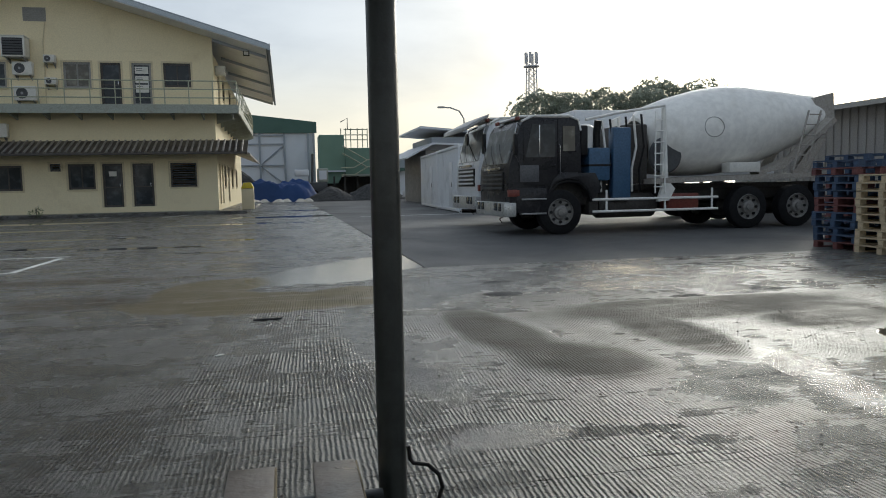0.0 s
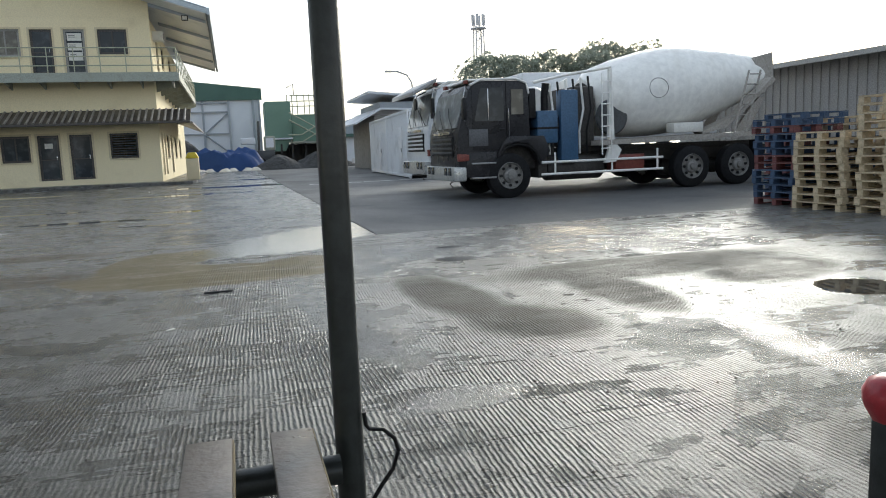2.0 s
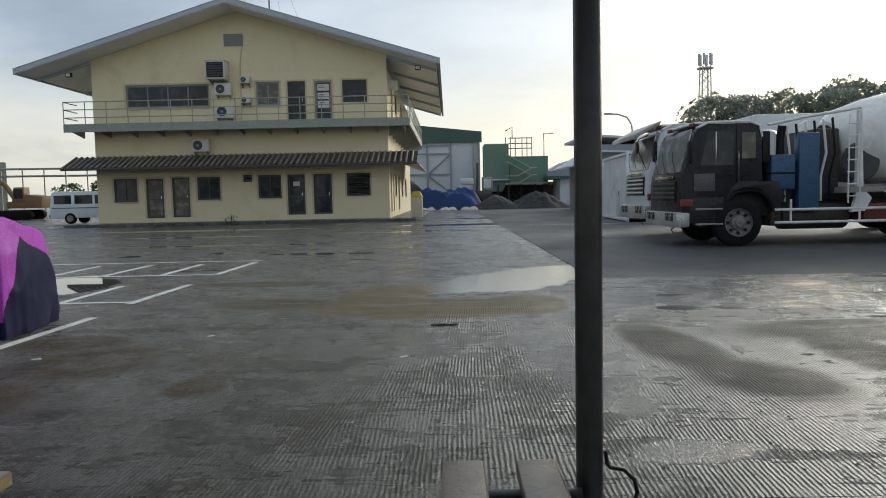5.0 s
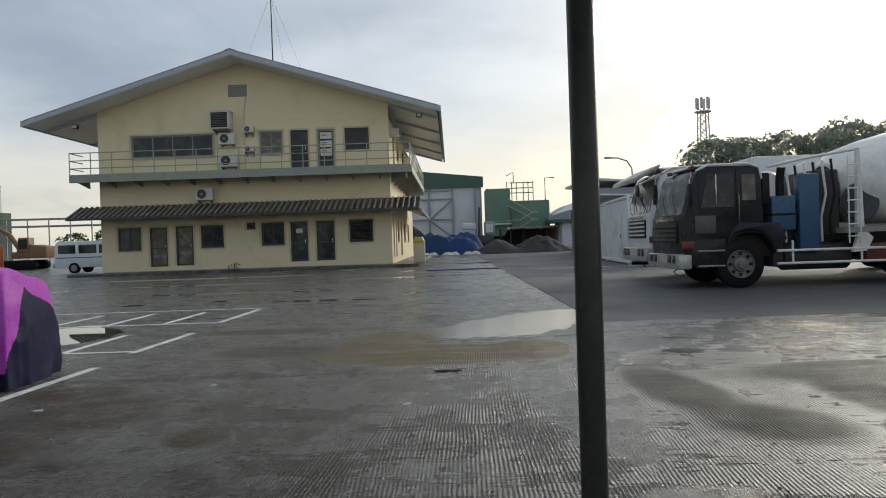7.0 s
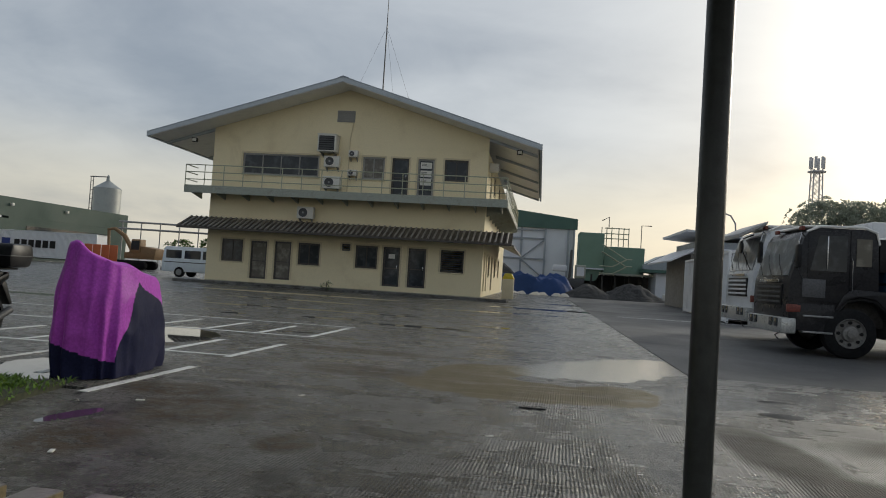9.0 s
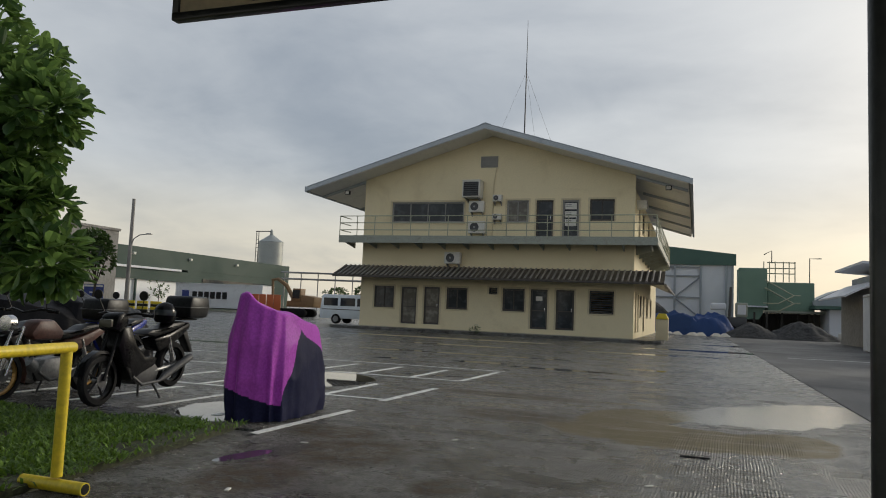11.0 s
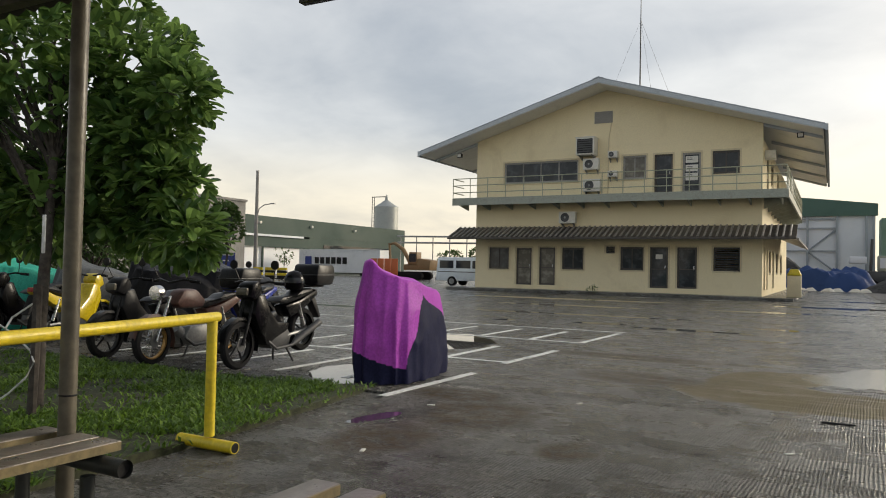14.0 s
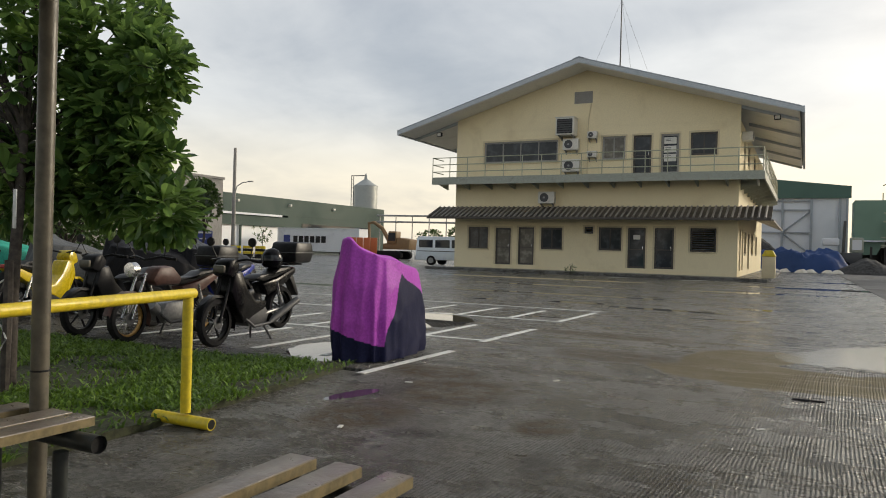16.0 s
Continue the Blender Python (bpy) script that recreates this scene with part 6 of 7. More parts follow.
def draped(name, label, at, half_x, half_y, profile, mats, split, seed, category="cover", folds=0.03):
    """A cloth cover over a parked motorcycle: folded sides running up to a ridge line."""
    rng = random.Random(seed)
    seg, rows, caps = 288, 64, 16
    grid = []
    for j in range(rows + caps + 1):
        ring = []
        for i in range(seg):
            a = i * math.tau / seg
            ex = 0.75
            cx = math.copysign(abs(math.cos(a)) ** ex, math.cos(a)) * half_x
            cy = math.copysign(abs(math.sin(a)) ** ex, math.sin(a)) * half_y
            if j <= rows:
                v = j / rows
                f = noise.noise(Vector((math.cos(a) * 4.5, math.sin(a) * 4.5, seed))) + 0.5 * noise.noise(Vector((math.cos(a) * 5 + v * 1.5, math.sin(a) * 5 - v, v * 2.2 + seed)))
                wr = noise.noise(Vector((cx * 5, cy * 5 + v * 2, v * 6 + seed))) * 0.018
                sharp = 1 - abs(noise.noise(Vector((math.cos(a) * 3.2 + v * 0.8, math.sin(a) * 3.2 - v * 0.8, seed + v * 2.0)))) * 2
                k = (1.0 - 0.16 * v ** 2.2 + 0.05 * math.sin(v * 3.1)) * (1 + folds * (f * 2.2 + 1.1 * sharp) * (1.2 - v * 0.75)) + wr
                x, y = cx * k, cy * k
                z = profile(x, y) * v * (1 - 0.06 * (1 - v))
            else:
                q = (j - rows) / caps
                k = (1.0 - 0.16) * (1 - q)
                x, y = cx * k, cy * (0.84 - (0.84 - 0.25 * 0) * q)
                z = profile(x, y) + 0.035 * math.sin(q * math.pi / 2) + 0.012 * noise.noise(Vector((x * 6, y * 6, seed)))
            ring.append((x, y, max(z, 0.004)))
        grid.append(ring)
    cover = thing(name, label, category, at)
    bms = [B() for _ in mats]
    for j in range(rows + caps):
        for i in range(seg):
            q = [grid[j][i], grid[j][(i + 1) % seg], grid[j + 1][(i + 1) % seg], grid[j + 1][i]]
            c = [sum(p[k] for p in q) / 4 for k in range(3)]
            bm = bms[split(*c)]
            bm.faces.new([bm.verts.new(p) for p in q])
    for bm, (pn, m, lb) in zip(bms, mats):
        bmesh.ops.remove_doubles(bm, verts=bm.verts, dist=0.0006)
        bmesh.ops.recalc_face_normals(bm, faces=bm.faces)
        ob = part(pn, bm, m, cover, lb)
        ob.data.set_sharp_from_angle(angle=radians(80))
    return cover


def cloth(name, color, rough=0.55, sheen=0.0):
    m = surface(name, color, rough, vary=0.12, grain=40, stain=2.2, stain_color=tuple(c * 0.55 for c in color), stain_amount=0.5, bump=0.25, bump_scale=26, spec=0.06)
    p = next(k for k in m.node_tree.nodes if k.type == "BSDF_PRINCIPLED")
    p.inputs["Sheen Weight"].default_value = sheen
    return m


M["purple"] = cloth("purple_nylon", (0.43, 0.08, 0.47), 0.45)
M["navy"] = cloth("dark_navy_nylon", (0.017, 0.019, 0.050), 0.55)
M["teal"] = cloth("green_teal_tarpaulin", (0.045, 0.36, 0.27), 0.45)
M["cover_grey"] = cloth("grey_nylon", (0.11, 0.115, 0.12), 0.5)
M["cover_black"] = cloth("black_nylon", (0.016, 0.016, 0.018), 0.4)


def bike_profile(x, y):
    along = 0.85 * x + 0.53 * y
    peak = math.exp(-((along + 0.44) / 0.09) ** 2)
    return 1.08 - 0.28 * along + 0.11 * peak - 0.7 * max(0, along - 0.38) - 0.35 * max(0, -y - 0.62) + 0.012 * math.sin(along * 17)


def two_tone(x, y, z):
    wob = 0.02 * math.sin(y * 9) + 0.015 * math.sin(z * 14)
    along = 0.85 * x + 0.53 * y
    seam = -0.10 + 0.34 * (z - 0.14) + wob
    if along > seam:
        return 1 if z < 0.93 + wob - 0.75 * max(0.0, along - 0.16) else 0
    return 1 if z < 0.14 + 0.42 * (-0.10 - along) + wob else 0


draped("motorcycle_cover", "purple and navy nylon cover over a parked motorcycle", pose(-4.50, 7.02, 0, 0, 0, 8), 0.385, 0.80, bike_profile,
       [("purple_panel", M["purple"], "bright purple nylon panel"), ("navy_panel", M["navy"], "dark navy nylon panel")], two_tone, 5, folds=0.035)
for nm, mt, x, y, tz, sd, lb in (("cover_sheet", "teal", -13.2, 8.1, 95, 8, "green teal tarpaulin thrown over a motorcycle"), ("motorcycle_cover", "cover_grey", -11.9, 8.6, 100, 9, "grey nylon cover over a motorcycle"),
                                 ("motorcycle_cover", "cover_black", -10.2, 8.9, 60, 10, "black nylon cover over a motorcycle"), ("motorcycle_cover", "cover_black", -9.9, 9.9, 80, 12, "black nylon cover over a motorcycle in the back row")):
    draped(nm, lb, pose(x, y, 0, 0, 0, tz - 90), 0.48, 0.95, bike_profile, [("sheet", M[mt], "")], lambda x, y, z: 0, sd, folds=0.05)


# ---- things farther off ----
M["conc_wall"] = surface("stained_grey_concrete_wall", (0.27, 0.26, 0.245), 0.8, vary=0.12, grain=6, stain=0.35, stain_color=(0.15, 0.145, 0.135), stain_amount=0.7, coords="World")
M["wh_green"] = surface("dull_green_grey_cladding", (0.055, 0.085, 0.072), 0.6, vary=0.1, stain=0.2, spec=0.2, coords="World")
M["tarp_blue"] = cloth("blue_tarpaulin", (0.035, 0.070, 0.19), 0.45)
M["gravel"] = surface("dark_gravel_heap", (0.045, 0.045, 0.045), 0.9, vary=0.4, grain=6, bump=0.8, bump_scale=9)
M["orange"] = surface("orange_plastic", (0.55, 0.13, 0.04), 0.5, vary=0.1)
M["digger"] = surface("ochre_machine_paint", (0.26, 0.16, 0.075), 0.6, vary=0.25, stain=1.5, stain_color=(0.14, 0.10, 0.06))
M["van_white"] = surface("bluish_white_van_paint", (0.80, 0.86, 0.90), 0.3, vary=0.04, coat=0.3)
M["sign_blue"] = surface("blue_sign_paint", (0.02, 0.04, 0.22), 0.45)
M["zinc"] = surface("zinc_silo_sheet", (0.36, 0.38, 0.37), 0.45, metal=0.3, vary=0.1, coords="World")

# grey concrete building on the far side of the yard
gb = thing("concrete_building", "plain stained grey concrete building with small dark windows", "building", pose(-46, 30, 0))
part("wall", pierced(-16, 18, 0, 6.7, [(15.2, 16.6, 4.3, 5.5), (6.5, 8.0, 4.3, 5.5), (-2, -0.5, 4.3, 5.5)], -0.3, 0.0, "x"), M["conc_wall"], gb, smooth=False)
part("wall", box(B(), -30, -0.31, 17.7, 18.0, 0, 6.7), M["conc_wall"], gb, smooth=False)
part("roof", box(B(), -30, -0.31, -16, 17.69, 6.4, 6.65), M["conc_wall"], gb, smooth=False)
part("parapet", box(B(), -0.4, 0.12, -16, 18.1, 6.702, 6.9), M["conc_wall"], gb, smooth=False)
for y in (15.2, 6.5, -2):
    w = part("window", box(B(), -0.22, -0.16, y, y + 1.45, 4.3, 5.5), M["glass"], gb, smooth=False)
    part("mullion", box(B(), -0.155, -0.12, y + 0.68, y + 0.74, 4.3, 5.5), M["frame"], w, smooth=False)
for z in (2.2, 4.1):
    part("formwork_joint", box(B(), 0.001, 0.02, -16, 18, z, z + 0.05), M["conc_wall"], gb, smooth=False)

# long warehouse with a deep fascia over an open bay
wh = thing("long_warehouse", "long warehouse with dull green fascia over an open loading bay", "building", pose(-62, 55, 0))
part("fascia", box(B(), -0.3, 0, -6, 46.5, 4.95, 7.2), M["wh_green"], wh, smooth=False)
part("light_strip", box(B(), -0.1, 0.25, -6, 20.5, 4.70, 4.946), M["white_far"], wh, "pale gutter strip", smooth=False)
M["bay_white"] = surface("bright_white_bay_wall", (0.85, 0.86, 0.86), 0.5, vary=0.04, stain=0.3, stain_color=(0.6, 0.6, 0.58), coords="World")
part("bay_wall", box(B(), -0.55, -0.35, -5.9, 21.9, 0, 3.39), M["bay_white"], wh, "bright white wall inside the bay", smooth=False)
part("lower_fascia", box(B(), -0.3, -0.02, -6, 22, 3.4, 4.69), M["wh_green"], wh, smooth=False)
part("wall", box(B(), -0.3, -0.02, 22, 46.5, 0, 4.945), M["wh_green"], wh, smooth=False)
part("end_wall", box(B(), -30, -0.31, 46.2, 46.5, 0, 7.0), M["wh_green"], wh, smooth=False)
part("roof", prism(B(), [(-0.31, 7.0), (-30, 7.6), (-30, 7.7), (-0.31, 7.1)], -6, 46.1), M["wh_green"], wh, smooth=False)
for y in (-4, 4, 13, 21):
    part("column", box(B(), -0.25, -0.05, y, y + 0.2, 0, 3.39), M["wh_green"], wh, smooth=False)
for y in (2, 12, 22, 32):
    part("fascia_lamp", box(B(), 0.002, 0.35, y, y + 0.35, 6.2, 6.5, 0.03), M["white"], wh)
part("window_band", box(B(), 0.001, 0.06, 25, 42, 3.2, 4.0), M["glass"], wh, smooth=False)
yard = thing("canopy_shed", "white low shed with a shallow roof beyond the bay", "building", pose(-82, 80, 0))
part("wall", box(B(), -12, 10, 0, 0.3, 0, 3.6), M["white_far"], yard, smooth=False)
part("roof", prism(B(), [(-12.5, 4.3), (10.5, 3.7), (10.5, 3.5), (-12.5, 4.1)], -3, 4), M["shed"], yard, smooth=False)

silo = thing("grain_silo", "ribbed zinc silo with conical roof and ladder cage", "silo", pose(-77.6, 120, 0))
part("body", lathe(B(), [(0, 2.3), (0.1, 2.3)] + [v for k in range(14) for v in ((0.2 + k * 0.9, 2.3), (0.65 + k * 0.9, 2.36))] + [(12.9, 2.3)], (0, 0, 0), "z", 28), M["zinc"], silo)
part("cone_roof", lathe(B(), [(12.9, 2.4), (14.3, 0.35), (14.9, 0.3), (15.4, 0.1)], (0, 0, 0), "z", 28), M["zinc"], silo)
for x in (-3.1, -2.6):
    part("ladder_rail", rod(B(), (x, -0.4, 0), (x, -0.4, 15.0), 0.07, seg=6), M["darkgrey"], silo)
for k in range(18):
    part("ladder_rung", rod(B(), (-3.1, -0.4, 0.6 + k * 0.8), (-2.6, -0.4, 0.6 + k * 0.8), 0.04, seg=5), M["darkgrey"], silo)
part("gantry", box(B(), -3.2, 0.1, -0.5, -0.3, 14.9, 15.05), M["darkgrey"], silo, smooth=False)

pole = thing("street_lamp", "tall concrete pole with a small curved lamp arm", "street lamp", pose(-52.1, 56, 0))
part("pole", rod(B(), (0, 0, 0), (0, 0, 10.8), 0.22, 0.15, 12), M["conc_wall"], pole)
arm = part("arm", tube(B(), [(0.1, 0, 6.2), (0.35, 0, 6.9), (1.0, 0, 7.25), (1.9, 0, 7.35)], 0.05, 8), M["grey"], pole)
part("lamp_head", box(B(), 1.85, 2.45, -0.12, 0.12, 7.3, 7.42, 0.03), M["grey"], arm)

mc = container(pose(-59.6, 72.0, 0.35, 0, 0, 0) @ pose(0, 2.44, 0, 0, 0, -90), 12.2, "long white container on a trailer with a plain blue mark")
mark = part("blue_mark", box(B(), 2.445, 2.455, 1.0, 2.0, 1.0, 2.0), M["sign_blue"], mc, "pale blue square emblem", smooth=False)
for k in range(6):
    part("black_bar", box(B(), 2.445, 2.455, 2.5 + k * 0.85, 3.15 + k * 0.85, 1.1, 1.9), M["black"], mc, smooth=False)
trailer = thing("flat_trailer", "dark flat trailer under the long white container", "trailer", pose(-59.6, 72.0, 0))
part("bed", box(B(), 0.1, 12.1, 0.1, 2.3, 0.26, 0.348), M["chassis"], trailer, smooth=False)
for x in (1.2, 2.4, 9.5, 10.7):
    part("wheel", lathe(B(), [(-0.12, 0.1), (-0.12, 0.25), (0.12, 0.25), (0.12, 0.1)], (x, 0.25, 0.25), "y", 16), M["rubber"], trailer)

blue_sign = thing("notice_board", "blue notice board on two posts by the small trees", "sign", pose(-30.2, 30, 0))
part("board", box(B(), -0.65, 0.65, -0.03, 0.03, 0.95, 1.82, 0.01), M["sign_blue"], blue_sign, smooth=False)
part("white_band", box(B(), -0.62, 0.62, -0.036, -0.031, 1.68, 1.78), M["white"], blue_sign, smooth=False)
part("white_band", box(B(), -0.25, 0.25, -0.036, -0.031, 1.35, 1.42), M["white"], blue_sign, smooth=False)
for x in (-0.55, 0.55):
    part("leg", rod(B(), (x, 0.04, 0), (x, 0.04, 1.8), 0.03, seg=8), M["grey"], blue_sign)

# van behind the office corner
van = thing("white_van", "white passenger van with dark side windows", "van", pose(-24.4, 44.0, 0))
part("body", prism(B(), [(0.0, 0.35), (0.02, 1.15), (0.12, 1.9), (0.3, 1.98), (3.9, 1.98), (4.4, 1.25), (5.1, 1.1), (5.2, 0.4)], 0.0, 1.75, "y", 0.06), M["van_white"], van)
for x0, x1 in ((0.28, 1.35), (1.55, 2.65), (2.8, 3.75)):
    part("side_window", box(B(), x0, x1, -0.012, 0.0, 1.22, 1.75, 0.004), M["glass"], van, smooth=False)
part("side_stripe", box(B(), 0.15, 5.0, -0.008, -0.001, 0.95, 1.0), M["darkgrey"], van, smooth=False)
for x in (1.25, 4.2):
    w = part("wheel", lathe(B(), [(-0.1, 0.2), (-0.1, 0.33), (0.1, 0.33), (0.1, 0.2)], (x, 0.06, 0.34), "y", 22), M["rubber"], van)
    part("rim", lathe(B(), [(-0.01, 0.2), (0.0, 0.05)], (x, -0.045, 0.34), "y", 16), M["grey"], w)
    part("wheel", lathe(B(), [(-0.1, 0.2), (-0.1, 0.33), (0.1, 0.33), (0.1, 0.2)], (x, 1.68, 0.34), "y", 22), M["rubber"], van)
part("rear_bumper", box(B(), -0.08, 0.05, 0.05, 1.7, 0.38, 0.58, 0.02), M["darkgrey"], van)

# digger and orange barriers
dig = thing("excavator", "rusty ochre tracked excavator with folded boom", "excavator", pose(-36.4, 60, 0))
for y in (0, 1.9):
    part("track", prism(B(), [(-1.6, 0.25), (-1.3, 0), (1.3, 0), (1.6, 0.25), (1.6, 0.55), (1.3, 0.8), (-1.3, 0.8), (-1.6, 0.55)], y, y + 0.5, "y", 0.05), M["rubber"], dig)
part("upper_body", prism(B(), [(-0.6, 0.95), (2.3, 0.95), (2.4, 1.9), (1.0, 2.1), (0.9, 1.6), (-0.6, 1.5)], 0.3, 2.2, "y", 0.05), M["digger"], dig)
cabp = part("cab", prism(B(), [(-0.1, 1.5), (0.95, 1.5), (0.95, 2.7), (0.1, 2.7)], 0.2, 1.1, "y", 0.04), M["digger"], dig)
part("cab_window", box(B(), 0.08, 0.85, 0.185, 0.199, 1.75, 2.55), M["glass"], cabp, smooth=False)
part("boom", tube(B(), [(-0.4, 1.5, 1.5), (-1.4, 1.5, 3.0), (-2.4, 1.5, 3.6), (-3.0, 1.5, 3.5)], [0.22, 0.2, 0.16, 0.12], 8), M["digger"], dig)
part("stick", tube(B(), [(-3.0, 1.5, 3.6), (-2.9, 1.5, 2.0), (-2.7, 1.5, 1.2)], [0.14, 0.13, 0.1], 8), M["digger"], dig)
part("bucket", prism(B(), [(-3.0, 1.2), (-2.4, 1.2), (-2.2, 0.7), (-2.5, 0.3), (-3.0, 0.6)], 1.1, 1.9, "y", 0.04), M["chassis"], dig)
for k in range(4):
    ob = thing("orange_crate", "orange plastic mesh barrier panel", "barrier", pose(-38.6 + k * 0.78, 57.5, 0.0), "orange barrier panels")
    part("panel", box(B(), -0.36, 0.36, -0.03, 0.03, 0.25, 2.0, 0.02), M["orange"], ob)
    for x in (-0.3, 0.3):
        part("foot", box(B(), x - 0.05, x + 0.05, -0.25, 0.25, 0, 0.248, 0.01), M["orange"], ob)

gantry = thing("pipe_rack", "long steel pipe rack on thin columns", "pipe rack", pose(-50, 80, 0))
for z in (4.4, 5.2):
    part("pipe", tube(B(), [(0, 0, z), (12, 1.0, z - 0.05), (22, 4.0, z - 0.1)], 0.12, 8), M["grey"], gantry)
for k in range(9):
    part("column", rod(B(), (0.5 + k * 2.4, 0.0 + max(0, k - 4) * 0.7, 0), (0.5 + k * 2.4, 0.0 + max(0, k - 4) * 0.7, 5.2), 0.07, seg=6), M["grey"], gantry)
for k in range(9):
    tree("small far tree beyond the pipe rack", pose(-62 + k * 4.2, 118 + (k % 3) * 4, 0), 2.2, 0.12, (0, 0, 3.0 + (k % 2) * 0.8), (2.3, 2.0, 1.5), 5, 110, 0.55, 0.3, 6, M["leaf_far"], 80 + k, group="far trees")
tub = thing("potted_tree", "thin young tree in a dark pot", "plant", pose(-40.6, 47.0, 0))
part("pot", lathe(B(), [(0, 0.3), (0.6, 0.4), (0.62, 0.33)], (0, 0, 0), "z", 14), M["darkgrey"], tub)
part("stem", tube(B(), [(0, 0, 0.5), (0.05, 0, 1.4), (0.1, 0, 2.3)], 0.03, 6), M["bark"], tub)
rngp = random.Random(77)
pv, pf = leaf_cloud(rngp, [(Vector((rngp.uniform(-0.7, 0.7), rngp.uniform(-0.5, 0.5), rngp.uniform(1.2, 2.5))), (rngp.uniform(-1, 1), rngp.uniform(-1, 1), 0.5)) for _ in range(30)], 0.22, 0.12, 6)
cr = new("crown", from_lists("crown", pv, pf, M["leaf_far"]))
cr.parent = tub
for k in range(3):
    ob = thing("striped_barrier", "yellow and black striped traffic barrier", "barrier", pose(-42.5 + k * 1.3, 46.0, 0), "striped barriers")
    for j in range(4):
        part("stripe_block", box(B(), -0.5, 0.5, -0.06, 0.06, 0.1 + j * 0.22, 0.31 + j * 0.22, 0.01), M["yellow"] if j % 2 else M["black"], ob)
    part("foot", box(B(), -0.55, 0.55, -0.2, 0.2, 0, 0.098), M["black"], ob)

# white shed with green fascia, tarpaulin heap, gravel heaps
ws = thing("white_shed", "tall white sheet shed with dark green fascia and steel bracing", "building", pose(0, 84, 0))
part("wall", box(B(), -16, 3.55, 0, 0.3, 0, 7.35), M["white_far"], ws, smooth=False)
part("fascia", prism(B(), [(-16, 7.352), (3.85, 7.352), (3.85, 8.55), (-6, 9.65), (-16, 10.7)], -0.35, 0.3), M["green_dk"], ws, smooth=False)
part("end_wall", box(B(), 3.3, 3.55, 0.301, 24, 0, 7.35), M["white_far"], ws, smooth=False)
part("roof", prism(B(), [(-16, 10.6), (-6, 9.55), (3.85, 8.45), (3.85, 8.35), (-16, 10.5)], 0.301, 24), M["green_dk"], ws, smooth=False)
for x in (-5.4, -2.55, 0.15, 2.75, 3.4):
    part("column", box(B(), x, x + 0.22, -0.3, -0.004, 0, 7.35), M["roof_grey"], ws, smooth=False)
for z in (3.7, 6.05, 7.0):
    part("girt", box(B(), -5.18, 0.15, -0.2, -0.01, z, z + 0.14), M["roof_grey"], ws, smooth=False)
for a, b in (((-2.4, 3.8), (0.2, 6.0)), ((-2.4, 3.7), (0.2, 1.6))):
    part("brace", rod(B(), (a[0], -0.15, a[1]), (b[0], -0.15, b[1]), 0.08, seg=6), M["roof_grey"], ws)


def heap(name, label, category, at, rx, ry, h, mat, seed, flat=0.3, rough=0.12):
    bm = B()
    n, m = 56, 18
    rows = []
    for j in range(m + 1):
        q = j / m
        ring = []
        for i in range(n):
            a = i * math.tau / n
            f = 1 + 0.18 * noise.noise(Vector((math.cos(a) * 2, math.sin(a) * 2, seed)))
            r = (1 - q) * f
            x, y = math.cos(a) * rx * r, math.sin(a) * ry * r
            z = h * (1 - max(0, (1 - q) - flat) / (1 - flat)) * (0.9 + 0.25 * noise.noise(Vector((x * 0.6, y * 0.6, seed)))) + rough * noise.noise(Vector((x * 2.2, y * 2.2, seed + 3))) * min(1, q * 6)
            ring.append(bm.verts.new((x, y, max(z, 0) if j else 0)))
        rows.append(ring)
    for p, q in zip(rows, rows[1:]):
        for i in range(n):
            bm.faces.new((p[i], p[(i + 1) % n], q[(i + 1) % n], q[i]))
    bmesh.ops.remove_doubles(bm, verts=bm.verts, dist=0.001)
    bmesh.ops.recalc_face_normals(bm, faces=bm.faces)
    return solid(name, bm, mat, label, category, at)


heap("blue_tarpaulin", "blue tarpaulin spread over a long heap", "tarpaulin", pose(-1.2, 66.5, 0), 4.4, 1.8, 1.8, M["tarp_blue"], 2, 0.75, 0.34)
heap("gravel_mound", "dark gravel mound by the batching plant", "gravel", pose(4.2, 65, 0), 2.5, 2.2, 1.3, M["gravel"], 4, 0.2)
heap("gravel_mound", "dark gravel mound by the batching plant", "gravel", pose(8.0, 65.5, 0), 3.2, 2.4, 1.5, M["gravel"], 6, 0.2)
heap("gravel_mound", "dark gravel mound behind the tarpaulin", "gravel", pose(-3.6, 71, 0), 3.0, 2.0, 3.0, M["gravel"], 9, 0.2)
for k in range(7):
    heap("rubble_lump", "pale broken lump lying on the wet yard", "rubble", pose(-3.6 + k * 0.95 + (k % 2) * 0.3, 63.6 + (k % 3) * 0.5, 0), 0.5, 0.3, 0.28, M["white"], 30 + k, 0.4, 0.1)

gp = thing("batching_plant", "green sheet-steel concrete batching plant with stairs and railings", "plant building", pose(0, 75, 0))
part("bin", box(B(), 3.7, 6.2, 0, 4, 2.9, 6.5, 0.05), M["green"], gp, smooth=False)
part("bin_hopper", prism(B(), [(3.7, 2.895), (6.2, 2.895), (5.5, 1.6), (4.4, 1.6)], 0.2, 3.8), M["green"], gp, smooth=False)
part("control_block", box(B(), 6.25, 10.3, 0.5, 4.5, 2.5, 5.2, 0.05), M["green"], gp, smooth=False)
part("deck", box(B(), 6.25, 11.6, -1.0, 4.5, 2.3, 2.49), M["steel_green"], gp, smooth=False)
part("pale_band", box(B(), 3.6, 6.24, -0.3, -0.01, 2.75, 2.9), M["white_far"], gp, smooth=False)
